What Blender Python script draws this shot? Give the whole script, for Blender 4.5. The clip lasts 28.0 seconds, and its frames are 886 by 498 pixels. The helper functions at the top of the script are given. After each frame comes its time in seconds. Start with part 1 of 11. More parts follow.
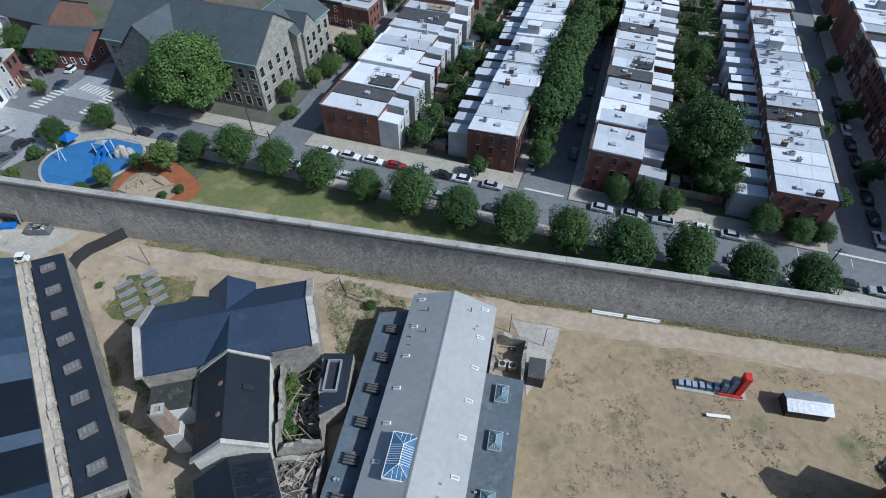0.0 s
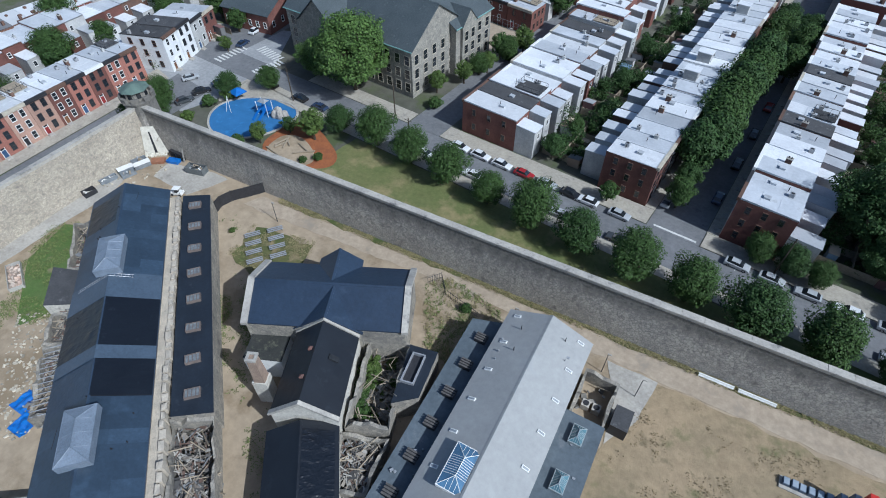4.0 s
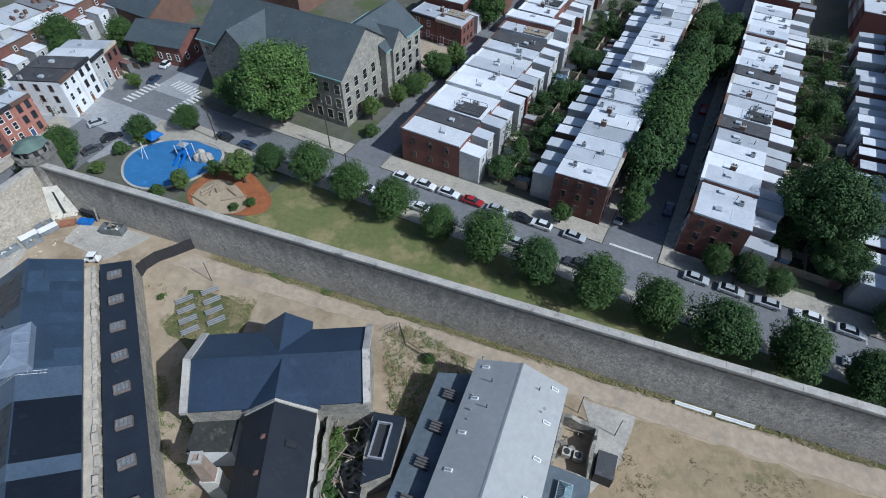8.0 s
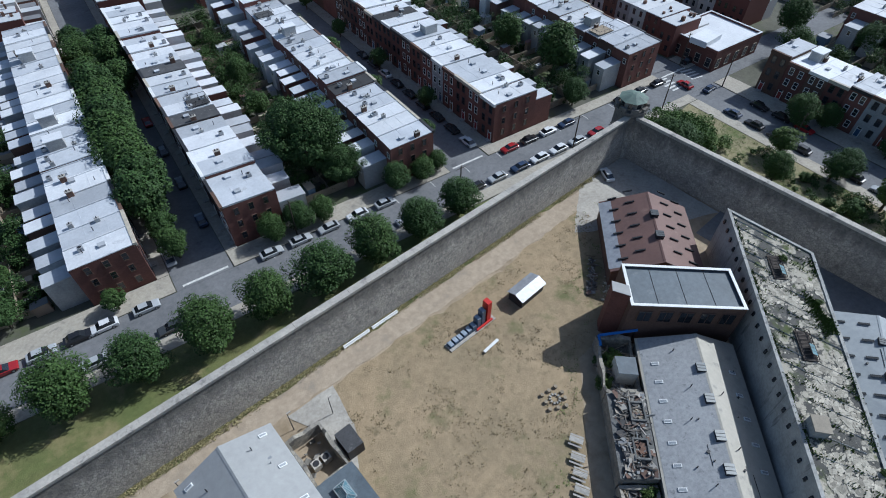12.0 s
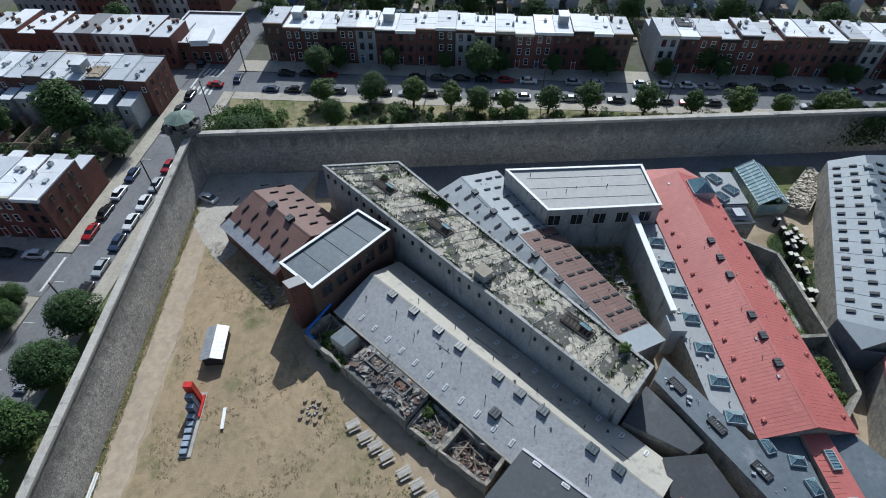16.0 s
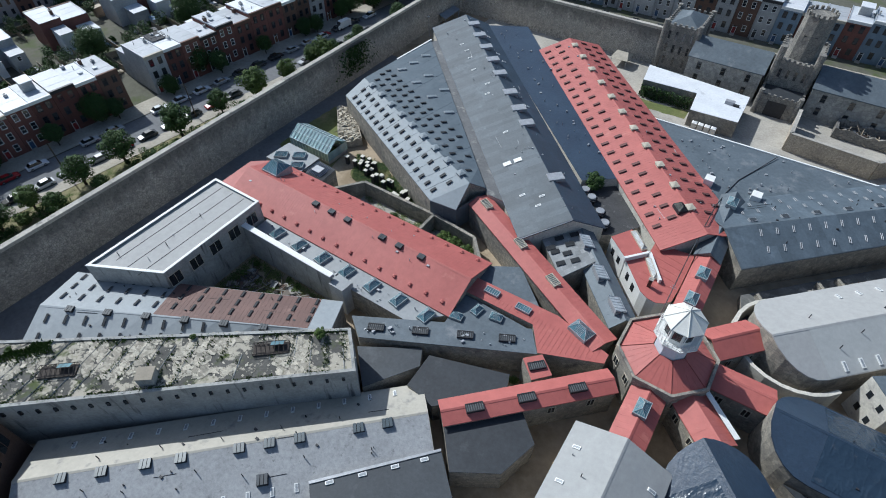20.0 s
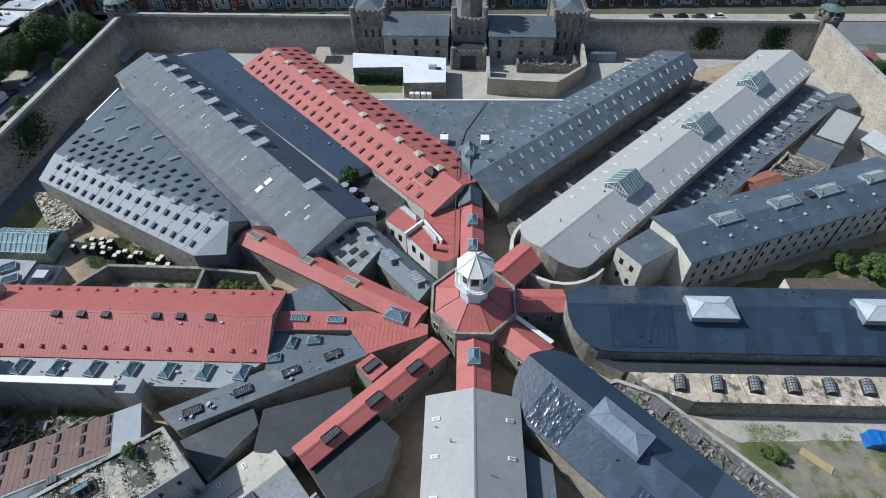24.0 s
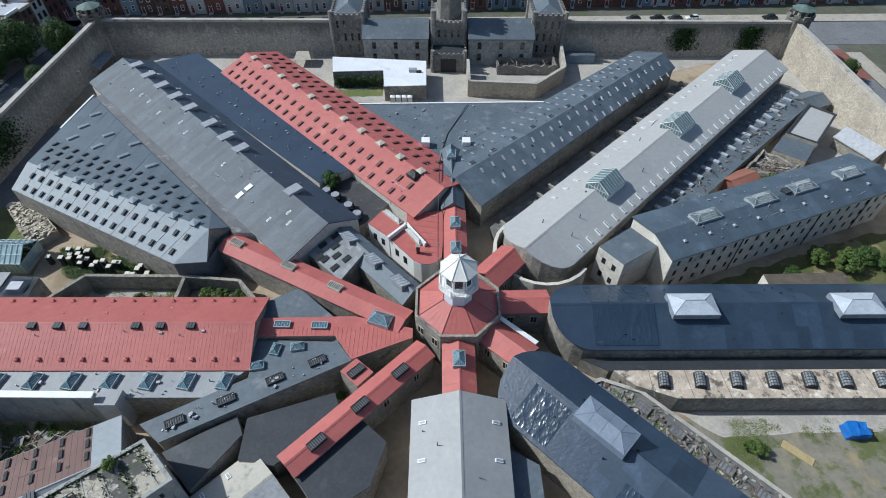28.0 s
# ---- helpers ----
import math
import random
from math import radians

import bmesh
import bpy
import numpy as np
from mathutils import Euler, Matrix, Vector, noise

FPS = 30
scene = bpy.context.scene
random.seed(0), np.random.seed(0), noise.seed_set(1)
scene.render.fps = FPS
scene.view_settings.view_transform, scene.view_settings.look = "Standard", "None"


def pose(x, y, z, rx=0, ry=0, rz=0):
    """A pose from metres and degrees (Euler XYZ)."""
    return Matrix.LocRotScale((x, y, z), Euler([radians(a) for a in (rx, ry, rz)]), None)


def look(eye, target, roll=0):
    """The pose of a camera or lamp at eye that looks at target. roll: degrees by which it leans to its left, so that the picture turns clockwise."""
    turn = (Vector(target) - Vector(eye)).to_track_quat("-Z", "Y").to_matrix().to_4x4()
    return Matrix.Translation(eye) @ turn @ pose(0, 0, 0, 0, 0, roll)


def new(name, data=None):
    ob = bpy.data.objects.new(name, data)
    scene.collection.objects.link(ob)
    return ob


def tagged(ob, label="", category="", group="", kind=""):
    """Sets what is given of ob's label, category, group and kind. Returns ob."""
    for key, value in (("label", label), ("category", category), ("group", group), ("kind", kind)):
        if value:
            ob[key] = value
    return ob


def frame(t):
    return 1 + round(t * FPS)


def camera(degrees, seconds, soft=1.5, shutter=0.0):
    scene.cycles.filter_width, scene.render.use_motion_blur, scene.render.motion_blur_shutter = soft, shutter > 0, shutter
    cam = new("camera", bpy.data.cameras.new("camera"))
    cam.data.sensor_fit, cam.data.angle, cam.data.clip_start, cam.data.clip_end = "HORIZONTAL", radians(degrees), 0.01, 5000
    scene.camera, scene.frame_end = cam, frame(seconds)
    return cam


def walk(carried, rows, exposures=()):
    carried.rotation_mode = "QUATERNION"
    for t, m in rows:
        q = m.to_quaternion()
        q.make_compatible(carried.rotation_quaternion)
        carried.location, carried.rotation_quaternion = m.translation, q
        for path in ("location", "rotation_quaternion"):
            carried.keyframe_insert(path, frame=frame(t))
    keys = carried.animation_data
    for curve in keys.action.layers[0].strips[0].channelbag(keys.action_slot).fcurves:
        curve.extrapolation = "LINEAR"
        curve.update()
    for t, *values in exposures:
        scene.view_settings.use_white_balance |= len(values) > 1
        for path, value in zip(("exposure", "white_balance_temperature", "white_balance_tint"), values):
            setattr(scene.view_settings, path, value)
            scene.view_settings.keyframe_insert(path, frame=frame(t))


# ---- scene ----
EXPOSURE = 0.0
cam = camera(78.89, 28.0, soft=1.0)

# seconds, place, heading, tilt and lean
PATH = [
    (0, 8.10, 44.84, 75.09, 11.39, -46.97, -0.12),
    (0.5, 8.12, 45.06, 75.06, 13.24, -47.05, -0.18),
    (1, 8.15, 45.35, 75.02, 15.01, -47.02, -0.21),
    (1.5, 8.19, 45.64, 74.98, 17.00, -47.01, -0.20),
    (2, 8.25, 45.88, 74.97, 19.46, -46.98, -0.16),
    (2.5, 8.31, 46.11, 74.97, 22.64, -46.93, -0.13),
    (3, 8.35, 46.34, 74.97, 26.02, -46.94, -0.10),
    (3.5, 8.30, 46.67, 74.98, 27.95, -46.99, -0.11),
    (5.5, 6.98, 49.15, 75.03, 30.18, -46.96, -0.06),
    (6, 6.30, 50.33, 75.04, 30.60, -46.99, 0.01),
    (6.5, 5.48, 51.76, 75.07, 30.55, -46.88, 0.02),
    (7, 4.60, 53.23, 75.15, 30.23, -46.86, 0.08),
    (7.5, 3.74, 54.43, 75.31, 27.96, -46.89, 0.12),
    (8, 2.99, 55.13, 75.55, 20.61, -46.86, 0.18),
    (8.5, 2.45, 55.48, 75.77, 8.45, -47.07, 0.25),
    (9, 2.17, 55.72, 75.87, -2.24, -47.13, 0.24),
    (9.5, 2.06, 55.93, 75.89, -11.27, -47.16, 0.24),
    (10, 2.03, 56.12, 75.90, -17.98, -47.12, 0.23),
    (10.5, 2.04, 56.29, 75.93, -23.97, -47.07, 0.19),
    (11, 2.09, 56.45, 75.97, -30.49, -47.05, 0.18),
    (11.5, 2.14, 56.61, 76.02, -36.17, -46.99, 0.14),
    (13.5, 2.26, 56.92, 76.18, -58.53, -46.80, 0.07),
    (14, 2.26, 56.92, 76.22, -65.00, -46.79, -0.00),
    (14.5, 2.27, 56.92, 76.26, -71.83, -46.82, -0.14),
    (15, 2.27, 56.93, 76.30, -79.02, -46.83, -0.31),
    (15.5, 2.28, 56.93, 76.34, -86.12, -46.83, -0.39),
    (16, 2.28, 56.93, 76.38, -92.78, -46.86, -0.35),
    (16.5, 2.29, 56.92, 76.43, -99.38, -46.91, -0.28),
    (17, 2.31, 56.89, 76.48, -106.46, -46.89, -0.22),
    (17.5, 2.34, 56.81, 76.54, -113.24, -46.87, -0.17),
    (18, 2.38, 56.72, 76.62, -119.69, -46.86, -0.11),
    (18.5, 2.42, 56.61, 76.70, -126.39, -46.88, -0.13),
    (19, 2.46, 56.51, 76.78, -132.76, -46.84, -0.21),
    (19.5, 2.50, 56.41, 76.86, -139.20, -46.88, -0.31),
    (20, 2.54, 56.30, 76.94, -145.77, -46.87, -0.35),
    (20.5, 2.58, 56.20, 77.02, -152.81, -46.91, -0.41),
    (21, 2.63, 56.10, 77.10, -160.57, -46.92, -0.39),
    (21.5, 2.66, 56.00, 77.17, -168.46, -46.94, -0.38),
    (22, 2.68, 55.92, 77.22, -174.18, -46.99, -0.38),
    (22.5, 2.68, 55.88, 77.24, -176.03, -46.94, -0.33),
    (24.5, 2.56, 55.81, 77.23, -178.63, -46.76, -0.08),
    (25, 2.53, 55.80, 77.22, -178.92, -46.70, -0.00),
    (25.5, 2.50, 55.79, 77.22, -179.21, -46.66, 0.07),
    (26, 2.47, 55.77, 77.21, -179.54, -46.65, 0.16),
    (26.5, 2.44, 55.76, 77.21, -179.76, -46.59, 0.22),
    (27, 2.42, 55.74, 77.20, -180.03, -46.56, 0.32),
    (27.5, 2.39, 55.73, 77.20, -180.31, -46.52, 0.38),
    (28, 2.37, 55.72, 77.19, -180.58, -46.52, 0.45),
]
walk(cam, [(t, pose(x, y, z, 90 + tilt, 0, turn) @ pose(0, 0, 0, 0, 0, lean)) for t, x, y, z, turn, tilt, lean in PATH],
     exposures=[(0, EXPOSURE + 0.08, 5500, 6), (11, EXPOSURE + 0.03, 5600, 6), (18, EXPOSURE + 0.14, 5850, 5), (28, EXPOSURE + 0.16, 5850, 5)])

# ---- light ----
SUN_AZ, SUN_EL = radians(101), radians(43)
to_sun = Vector((math.sin(SUN_AZ) * math.cos(SUN_EL), math.cos(SUN_AZ) * math.cos(SUN_EL), math.sin(SUN_EL)))
world = bpy.data.worlds.new("sky")
scene.world = world
world.use_nodes = True
wn = world.node_tree.nodes
sky = wn.new("ShaderNodeTexSky")
sky.sky_type = 'NISHITA'
sky.sun_disc = False
sky.sun_elevation, sky.sun_rotation = SUN_EL, SUN_AZ
sky.air_density, sky.dust_density = 1.0, 1.5
wn["Background"].inputs["Strength"].default_value = 0.088
world.node_tree.links.new(sky.outputs["Color"], wn["Background"].inputs["Color"])
sun = new("sun", bpy.data.lights.new("sun", 'SUN'))
sun.data.energy, sun.data.angle, sun.data.color = 3.95, radians(0.6), (1.0, 0.97, 0.93)
sun.matrix_basis = look(to_sun * 300, (0, 0, 0))

# ---- materials ----
MATS = {}


def mat(name, col, col2=None, rough=0.8, metal=0.0, scale=1.0, spot=None, bump=0.0, bscale=20.0, vary=0.0, island=0.0, spec=0.4,
        streak=None, vor=None, island_cols=None, soot=None, crinkle=0.0):
    """A node material: two colours mixed by noise at two scales, an optional stain colour, sheet or brick joints, grain as bump."""
    if name in MATS:
        return MATS[name]
    m = bpy.data.materials.new(name)
    m.use_nodes = True
    nt = m.node_tree
    b = nt.nodes["Principled BSDF"]
    b.inputs["Roughness"].default_value = rough
    b.inputs["Metallic"].default_value = metal
    b.inputs["Specular IOR Level"].default_value = spec
    lk = nt.links.new
    geo = nt.nodes.new("ShaderNodeNewGeometry")
    pos = geo.outputs["Position"]

    def noise_tex(s, detail=4.0, rgh=0.6, stretch=None):
        n = nt.nodes.new("ShaderNodeTexNoise")
        n.inputs["Scale"].default_value, n.inputs["Detail"].default_value, n.inputs["Roughness"].default_value = s, detail, rgh
        if stretch:
            mp = nt.nodes.new("ShaderNodeMapping")
            mp.inputs["Scale"].default_value = stretch
            lk(pos, mp.inputs["Vector"])
            lk(mp.outputs["Vector"], n.inputs["Vector"])
        else:
            lk(pos, n.inputs["Vector"])
        return n.outputs["Fac"]

    def ramp(fac, lo, hi):
        r = nt.nodes.new("ShaderNodeMapRange")
        r.inputs["From Min"].default_value, r.inputs["From Max"].default_value = lo, hi
        lk(fac, r.inputs["Value"])
        return r.outputs["Result"]

    def mix(fac, a, c, mode='MIX'):
        x = nt.nodes.new("ShaderNodeMix")
        x.data_type, x.blend_type = 'RGBA', mode
        for sock, v in ((x.inputs["Factor"], fac), (x.inputs["A"], a), (x.inputs["B"], c)):
            if isinstance(v, (int, float)):
                sock.default_value = v
            elif isinstance(v, tuple):
                sock.default_value = (*v, 1)
            else:
                lk(v, sock)
        return x.outputs["Result"]

    out = mix(ramp(noise_tex(scale), 0.35, 0.65), col, col2 or tuple(c * 0.75 for c in col))
    fine = mix(ramp(noise_tex(scale * 9, 5.0, 0.7), 0.3, 0.7), (0.8, 0.8, 0.8) if bump > 0.15 else (0.9, 0.9, 0.9), (1.15, 1.15, 1.15) if bump > 0.15 else (1.07, 1.07, 1.07))
    out = mix(1.0, out, fine, 'MULTIPLY')
    if spot:
        out = mix(ramp(noise_tex(spot[1], 6.0, 0.65), spot[2], spot[2] + spot[3]), out, spot[0])
    if streak:
        out = mix(ramp(noise_tex(1.0, 3.0, 0.6, streak[1]), streak[2], streak[2] + 0.15), out, streak[0])
    if soot:
        # rain-washed soot: ragged drips that thin out down the wall
        sep = nt.nodes.new("ShaderNodeSeparateXYZ")
        lk(pos, sep.inputs["Vector"])
        add = nt.nodes.new("ShaderNodeMath")
        add.operation = 'MULTIPLY_ADD'
        lk(noise_tex(1.0, 6.0, 0.7, (0.4, 0.4, 0.1)), add.inputs[0])
        add.inputs[1].default_value = soot[3]
        lk(sep.outputs["Z"], add.inputs[2])
        out = mix(ramp(add.outputs["Value"], soot[1], soot[2]), out, mix(0.72, out, soot[0]))
    if vor:
        v = nt.nodes.new("ShaderNodeTexVoronoi")
        v.feature = 'DISTANCE_TO_EDGE'
        v.inputs["Scale"].default_value = vor[0]
        lk(pos, v.inputs["Vector"])
        out = mix(ramp(v.outputs["Distance"], 0.0, vor[2]), vor[1], out)
        v2 = nt.nodes.new("ShaderNodeTexVoronoi")
        v2.inputs["Scale"].default_value = vor[0]
        lk(pos, v2.inputs["Vector"])
        bw = nt.nodes.new("ShaderNodeRGBToBW")
        lk(v2.outputs["Color"], bw.inputs["Color"])
        out = mix(1.0, out, mix(bw.outputs["Val"], (0.72, 0.72, 0.74), (1.2, 1.18, 1.12)), 'MULTIPLY')
    if island_cols:
        r = nt.nodes.new("ShaderNodeValToRGB")
        r.color_ramp.interpolation = 'CONSTANT'
        r.color_ramp.elements[0].color = (*island_cols[0], 1)
        r.color_ramp.elements[1].position = 1.0 / len(island_cols)
        r.color_ramp.elements[1].color = (*island_cols[1], 1)
        for i, c in enumerate(island_cols[2:], 2):
            e = r.color_ramp.elements.new(i / len(island_cols))
            e.color = (*c, 1)
        lk(geo.outputs["Random Per Island"], r.inputs["Fac"])
        out = mix(0.75, out, r.outputs["Color"])
    if vary or island:
        if vary:
            oi = nt.nodes.new("ShaderNodeObjectInfo")
            rnd, amt = oi.outputs["Random"], vary
        else:
            rnd, amt = geo.outputs["Random Per Island"], island
        out = mix(1.0, out, mix(rnd, (1 - amt,) * 3, (1 + amt,) * 3), 'MULTIPLY')
    lk(out, b.inputs["Base Color"])
    if bump:
        bn = nt.nodes.new("ShaderNodeBump")
        bn.inputs["Strength"].default_value, bn.inputs["Distance"].default_value = bump, 0.1
        lk(noise_tex(bscale, 5.0, 0.65), bn.inputs["Height"])
        lk(bn.outputs["Normal"], b.inputs["Normal"])
    if crinkle:
        # fine wrinkles of a loose sheet
        w = nt.nodes.new("ShaderNodeTexNoise")
        w.noise_type = 'RIDGED_MULTIFRACTAL'
        w.inputs["Scale"].default_value, w.inputs["Detail"].default_value = 0.55, 3.0
        lk(pos, w.inputs["Vector"])
        bn = nt.nodes.new("ShaderNodeBump")
        bn.inputs["Strength"].default_value, bn.inputs["Distance"].default_value = crinkle, 0.25
        lk(w.outputs["Fac"], bn.inputs["Height"])
        lk(bn.outputs["Normal"], b.inputs["Normal"])
    MATS[name] = m
    return m


def glass(name, col, rough=0.08):
    m = mat(name, col, tuple(c * 0.7 for c in col), rough=rough, scale=0.6, spec=0.8)
    return m


M_STONE = mat("wall stone", (0.46, 0.43, 0.385), (0.36, 0.34, 0.31), 0.9, scale=0.12, spot=((0.17, 0.16, 0.15), 0.6, 0.58, 0.14), soot=((0.075, 0.072, 0.068), 10.2, 13.0, 8.5), vor=(2.2, (0.2, 0.19, 0.175), 0.1), bump=1.0, bscale=3.0)
M_STONE_PALE = mat("pale rubble stone", (0.50, 0.45, 0.37), (0.38, 0.34, 0.28), 0.92, scale=0.15, spot=((0.24, 0.22, 0.19), 0.5, 0.58, 0.12), vor=(3.4, (0.30, 0.265, 0.22), 0.1), bump=1.0, bscale=3.0)
M_CAP = mat("cap stone", (0.46, 0.43, 0.38), (0.34, 0.32, 0.29), 0.9, scale=0.25, spot=((0.16, 0.155, 0.15), 0.5, 0.58, 0.12), bump=0.4, bscale=6)
M_BLOCKWALL = mat("building stone", (0.36, 0.33, 0.28), (0.25, 0.235, 0.21), 0.9, scale=0.2, spot=((0.13, 0.125, 0.12), 0.4, 0.57, 0.12), vor=(1.6, (0.2, 0.19, 0.17), 0.07), bump=0.6, bscale=4)
M_RENDER = mat("pale render", (0.63, 0.60, 0.53), (0.50, 0.475, 0.42), 0.9, scale=0.3, spot=((0.2, 0.19, 0.18), 0.5, 0.58, 0.15), bump=0.3, bscale=8)
M_GATE = mat("gatehouse stone", (0.29, 0.275, 0.25), (0.20, 0.19, 0.18), 0.9, scale=0.25, vor=(1.3, (0.1, 0.1, 0.09), 0.06), bump=0.6, bscale=4)
M_RED = mat("red metal roofing", (0.45, 0.136, 0.118), (0.4, 0.115, 0.101), 0.55, scale=0.1, spot=((0.5, 0.18, 0.15), 0.35, 0.6, 0.15), bump=0.1, bscale=1.5, spec=0.4)
M_BROWN = mat("brown metal roofing", (0.175, 0.1, 0.084), (0.14, 0.082, 0.07), 0.6, scale=0.2, spot=((0.24, 0.15, 0.125), 0.5, 0.6, 0.15), bump=0.1, bscale=2)
M_GREYMETAL = mat("grey roof sheeting", (0.30, 0.312, 0.318), (0.25, 0.262, 0.27), 0.55, scale=0.15, spot=((0.19, 0.205, 0.22), 0.3, 0.6, 0.2), bump=0.1, bscale=2, spec=0.5)
M_WARMMETAL = mat("weathered warm grey sheeting", (0.44, 0.41, 0.35), (0.39, 0.365, 0.31), 0.6, scale=0.15, spot=((0.24, 0.235, 0.22), 0.3, 0.6, 0.2), streak=((0.24, 0.235, 0.22), (0.5, 0.5, 0.5), 0.6), bump=0.1, bscale=2, spec=0.45)
M_LIGHTMEM = mat("light grey membrane", (0.387, 0.383, 0.373), (0.367, 0.363, 0.354), 0.75, scale=0.12, spot=((0.32, 0.318, 0.305), 0.3, 0.6, 0.3), bump=0.1, bscale=2)
M_SLATEMEM = mat("slate grey membrane", (0.118, 0.143, 0.165), (0.093, 0.114, 0.132), 0.6, scale=0.15, spot=((0.2, 0.215, 0.23), 0.25, 0.57, 0.15), bump=0.25, bscale=1.5, spec=0.45)
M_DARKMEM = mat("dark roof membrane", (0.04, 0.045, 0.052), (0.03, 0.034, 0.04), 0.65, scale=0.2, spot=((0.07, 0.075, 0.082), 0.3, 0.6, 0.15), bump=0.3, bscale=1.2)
M_BLUEMEM = mat("blue black roof membrane", (0.034, 0.055, 0.088), (0.026, 0.042, 0.07), 0.42, scale=0.2, spot=((0.055, 0.08, 0.115), 0.3, 0.6, 0.15), bump=0.6, bscale=1.5, spec=0.6)
M_SILK = mat("creased navy plastic sheet", (0.028, 0.048, 0.076), (0.021, 0.037, 0.06), 0.27, scale=0.3, spot=((0.055, 0.068, 0.088), 0.6, 0.6, 0.1), crinkle=0.35, spec=0.7)
M_SHINY = mat("crumpled black sheet", (0.011, 0.014, 0.02), (0.008, 0.01, 0.015), 0.3, scale=0.3, spot=((0.022, 0.027, 0.036), 0.6, 0.6, 0.1), crinkle=0.4, spec=0.5)
M_MOSS = mat("mossy decayed roofing", (0.125, 0.12, 0.11), (0.085, 0.083, 0.075), 0.95, scale=0.3, spot=((0.42, 0.385, 0.315), 0.4, 0.51, 0.04), streak=((0.085, 0.105, 0.038), (0.5, 0.5, 0.5), 0.55), bump=0.9, bscale=5)
M_STAINWALL = mat("stained concrete wall", (0.42, 0.415, 0.395), (0.3, 0.3, 0.285), 0.92, scale=0.25, streak=((0.11, 0.11, 0.108), (0.9, 0.9, 0.12), 0.57), bump=0.4, bscale=5)
M_WHITE = mat("white paint", (0.80, 0.80, 0.78), (0.72, 0.72, 0.70), 0.6, scale=0.5)
M_WHITEROOF = mat("white roof coating", (0.69, 0.705, 0.725), (0.6, 0.615, 0.64), 0.6, scale=0.2, spot=((0.46, 0.47, 0.49), 0.35, 0.62, 0.1), bump=0.15, bscale=2, vary=0.14)
M_SILVERROOF = mat("silver roof coating", (0.5, 0.52, 0.55), (0.42, 0.44, 0.47), 0.55, scale=0.2, spot=((0.33, 0.34, 0.35), 0.35, 0.61, 0.1), bump=0.15, bscale=2, vary=0.2)
M_TAR = mat("tar roofing", (0.075, 0.075, 0.078), (0.055, 0.055, 0.058), 0.85, scale=0.4, spot=((0.15, 0.15, 0.15), 0.5, 0.6, 0.1), bump=0.3, bscale=5, vary=0.3)
M_DARK = mat("dark iron", (0.035, 0.035, 0.04), (0.025, 0.025, 0.028), 0.6, scale=2)
M_SLOT = mat("weathered dark glazing", (0.035, 0.038, 0.042), (0.022, 0.024, 0.028), 0.6, scale=1.5, spec=0.2)
M_GALV = mat("galvanised metal", (0.42, 0.43, 0.45), (0.32, 0.33, 0.35), 0.45, metal=0.3, scale=1.2, bump=0.1)
M_CREAM = mat("cream weathered boards", (0.52, 0.47, 0.38), (0.40, 0.36, 0.29), 0.8, scale=1.0)
M_SKYGLASS = glass("aged skylight glass", (0.12, 0.23, 0.27), 0.15)
M_PALEGLASS = glass("pale skylight glass", (0.42, 0.47, 0.48), 0.3)
M_PANE = glass("window glass", (0.025, 0.03, 0.037))
M_DIRT = mat("sandy dirt", (0.40, 0.32, 0.225), (0.33, 0.26, 0.18), 0.95, scale=0.06, spot=((0.26, 0.20, 0.13), 0.12, 0.52, 0.1), bump=0.5, bscale=6)
M_FIELD = mat("dry worn field", (0.36, 0.272, 0.168), (0.275, 0.216, 0.134), 0.95, scale=0.07, spot=((0.155, 0.15, 0.07), 0.11, 0.55, 0.12), streak=((0.22, 0.175, 0.105), (0.6, 0.6, 0.6), 0.57), bump=0.7, bscale=6)
M_GRAVELRD = mat("packed gravel", (0.42, 0.345, 0.26), (0.36, 0.29, 0.215), 0.95, scale=0.1, spot=((0.29, 0.25, 0.2), 0.2, 0.55, 0.15), bump=0.4, bscale=8)
M_GRASS = mat("lawn", (0.13, 0.155, 0.052), (0.175, 0.175, 0.07), 0.95, scale=0.1, spot=((0.29, 0.24, 0.12), 0.15, 0.52, 0.16), bump=0.8, bscale=12)
M_WEED = mat("weedy grass", (0.075, 0.1, 0.028), (0.15, 0.135, 0.06), 0.95, scale=0.3, spot=((0.25, 0.2, 0.11), 0.25, 0.54, 0.1), bump=0.9, bscale=7)
M_ASPHALT = mat("asphalt", (0.19, 0.193, 0.2), (0.15, 0.153, 0.16), 0.9, scale=0.12, spot=((0.11, 0.112, 0.12), 0.3, 0.6, 0.1), bump=0.25, bscale=30)
M_ASPHALT2 = mat("bleached asphalt", (0.34, 0.345, 0.35), (0.285, 0.29, 0.295), 0.9, scale=0.12, spot=((0.16, 0.163, 0.17), 0.3, 0.61, 0.1), bump=0.25, bscale=30)
M_PAVE = mat("concrete pavement", (0.42, 0.385, 0.32), (0.35, 0.32, 0.27), 0.9, scale=0.2, spot=((0.24, 0.225, 0.2), 0.4, 0.58, 0.12), bump=0.2, bscale=15)
M_CONC = mat("yard concrete", (0.45, 0.42, 0.37), (0.36, 0.335, 0.295), 0.9, scale=0.2, spot=((0.26, 0.24, 0.21), 0.3, 0.57, 0.15), bump=0.25, bscale=10)
M_GROUND = mat("city ground", (0.13, 0.125, 0.1), (0.09, 0.092, 0.068), 0.95, scale=0.05, spot=((0.08, 0.1, 0.04), 0.08, 0.52, 0.1), bump=0.4, bscale=6)
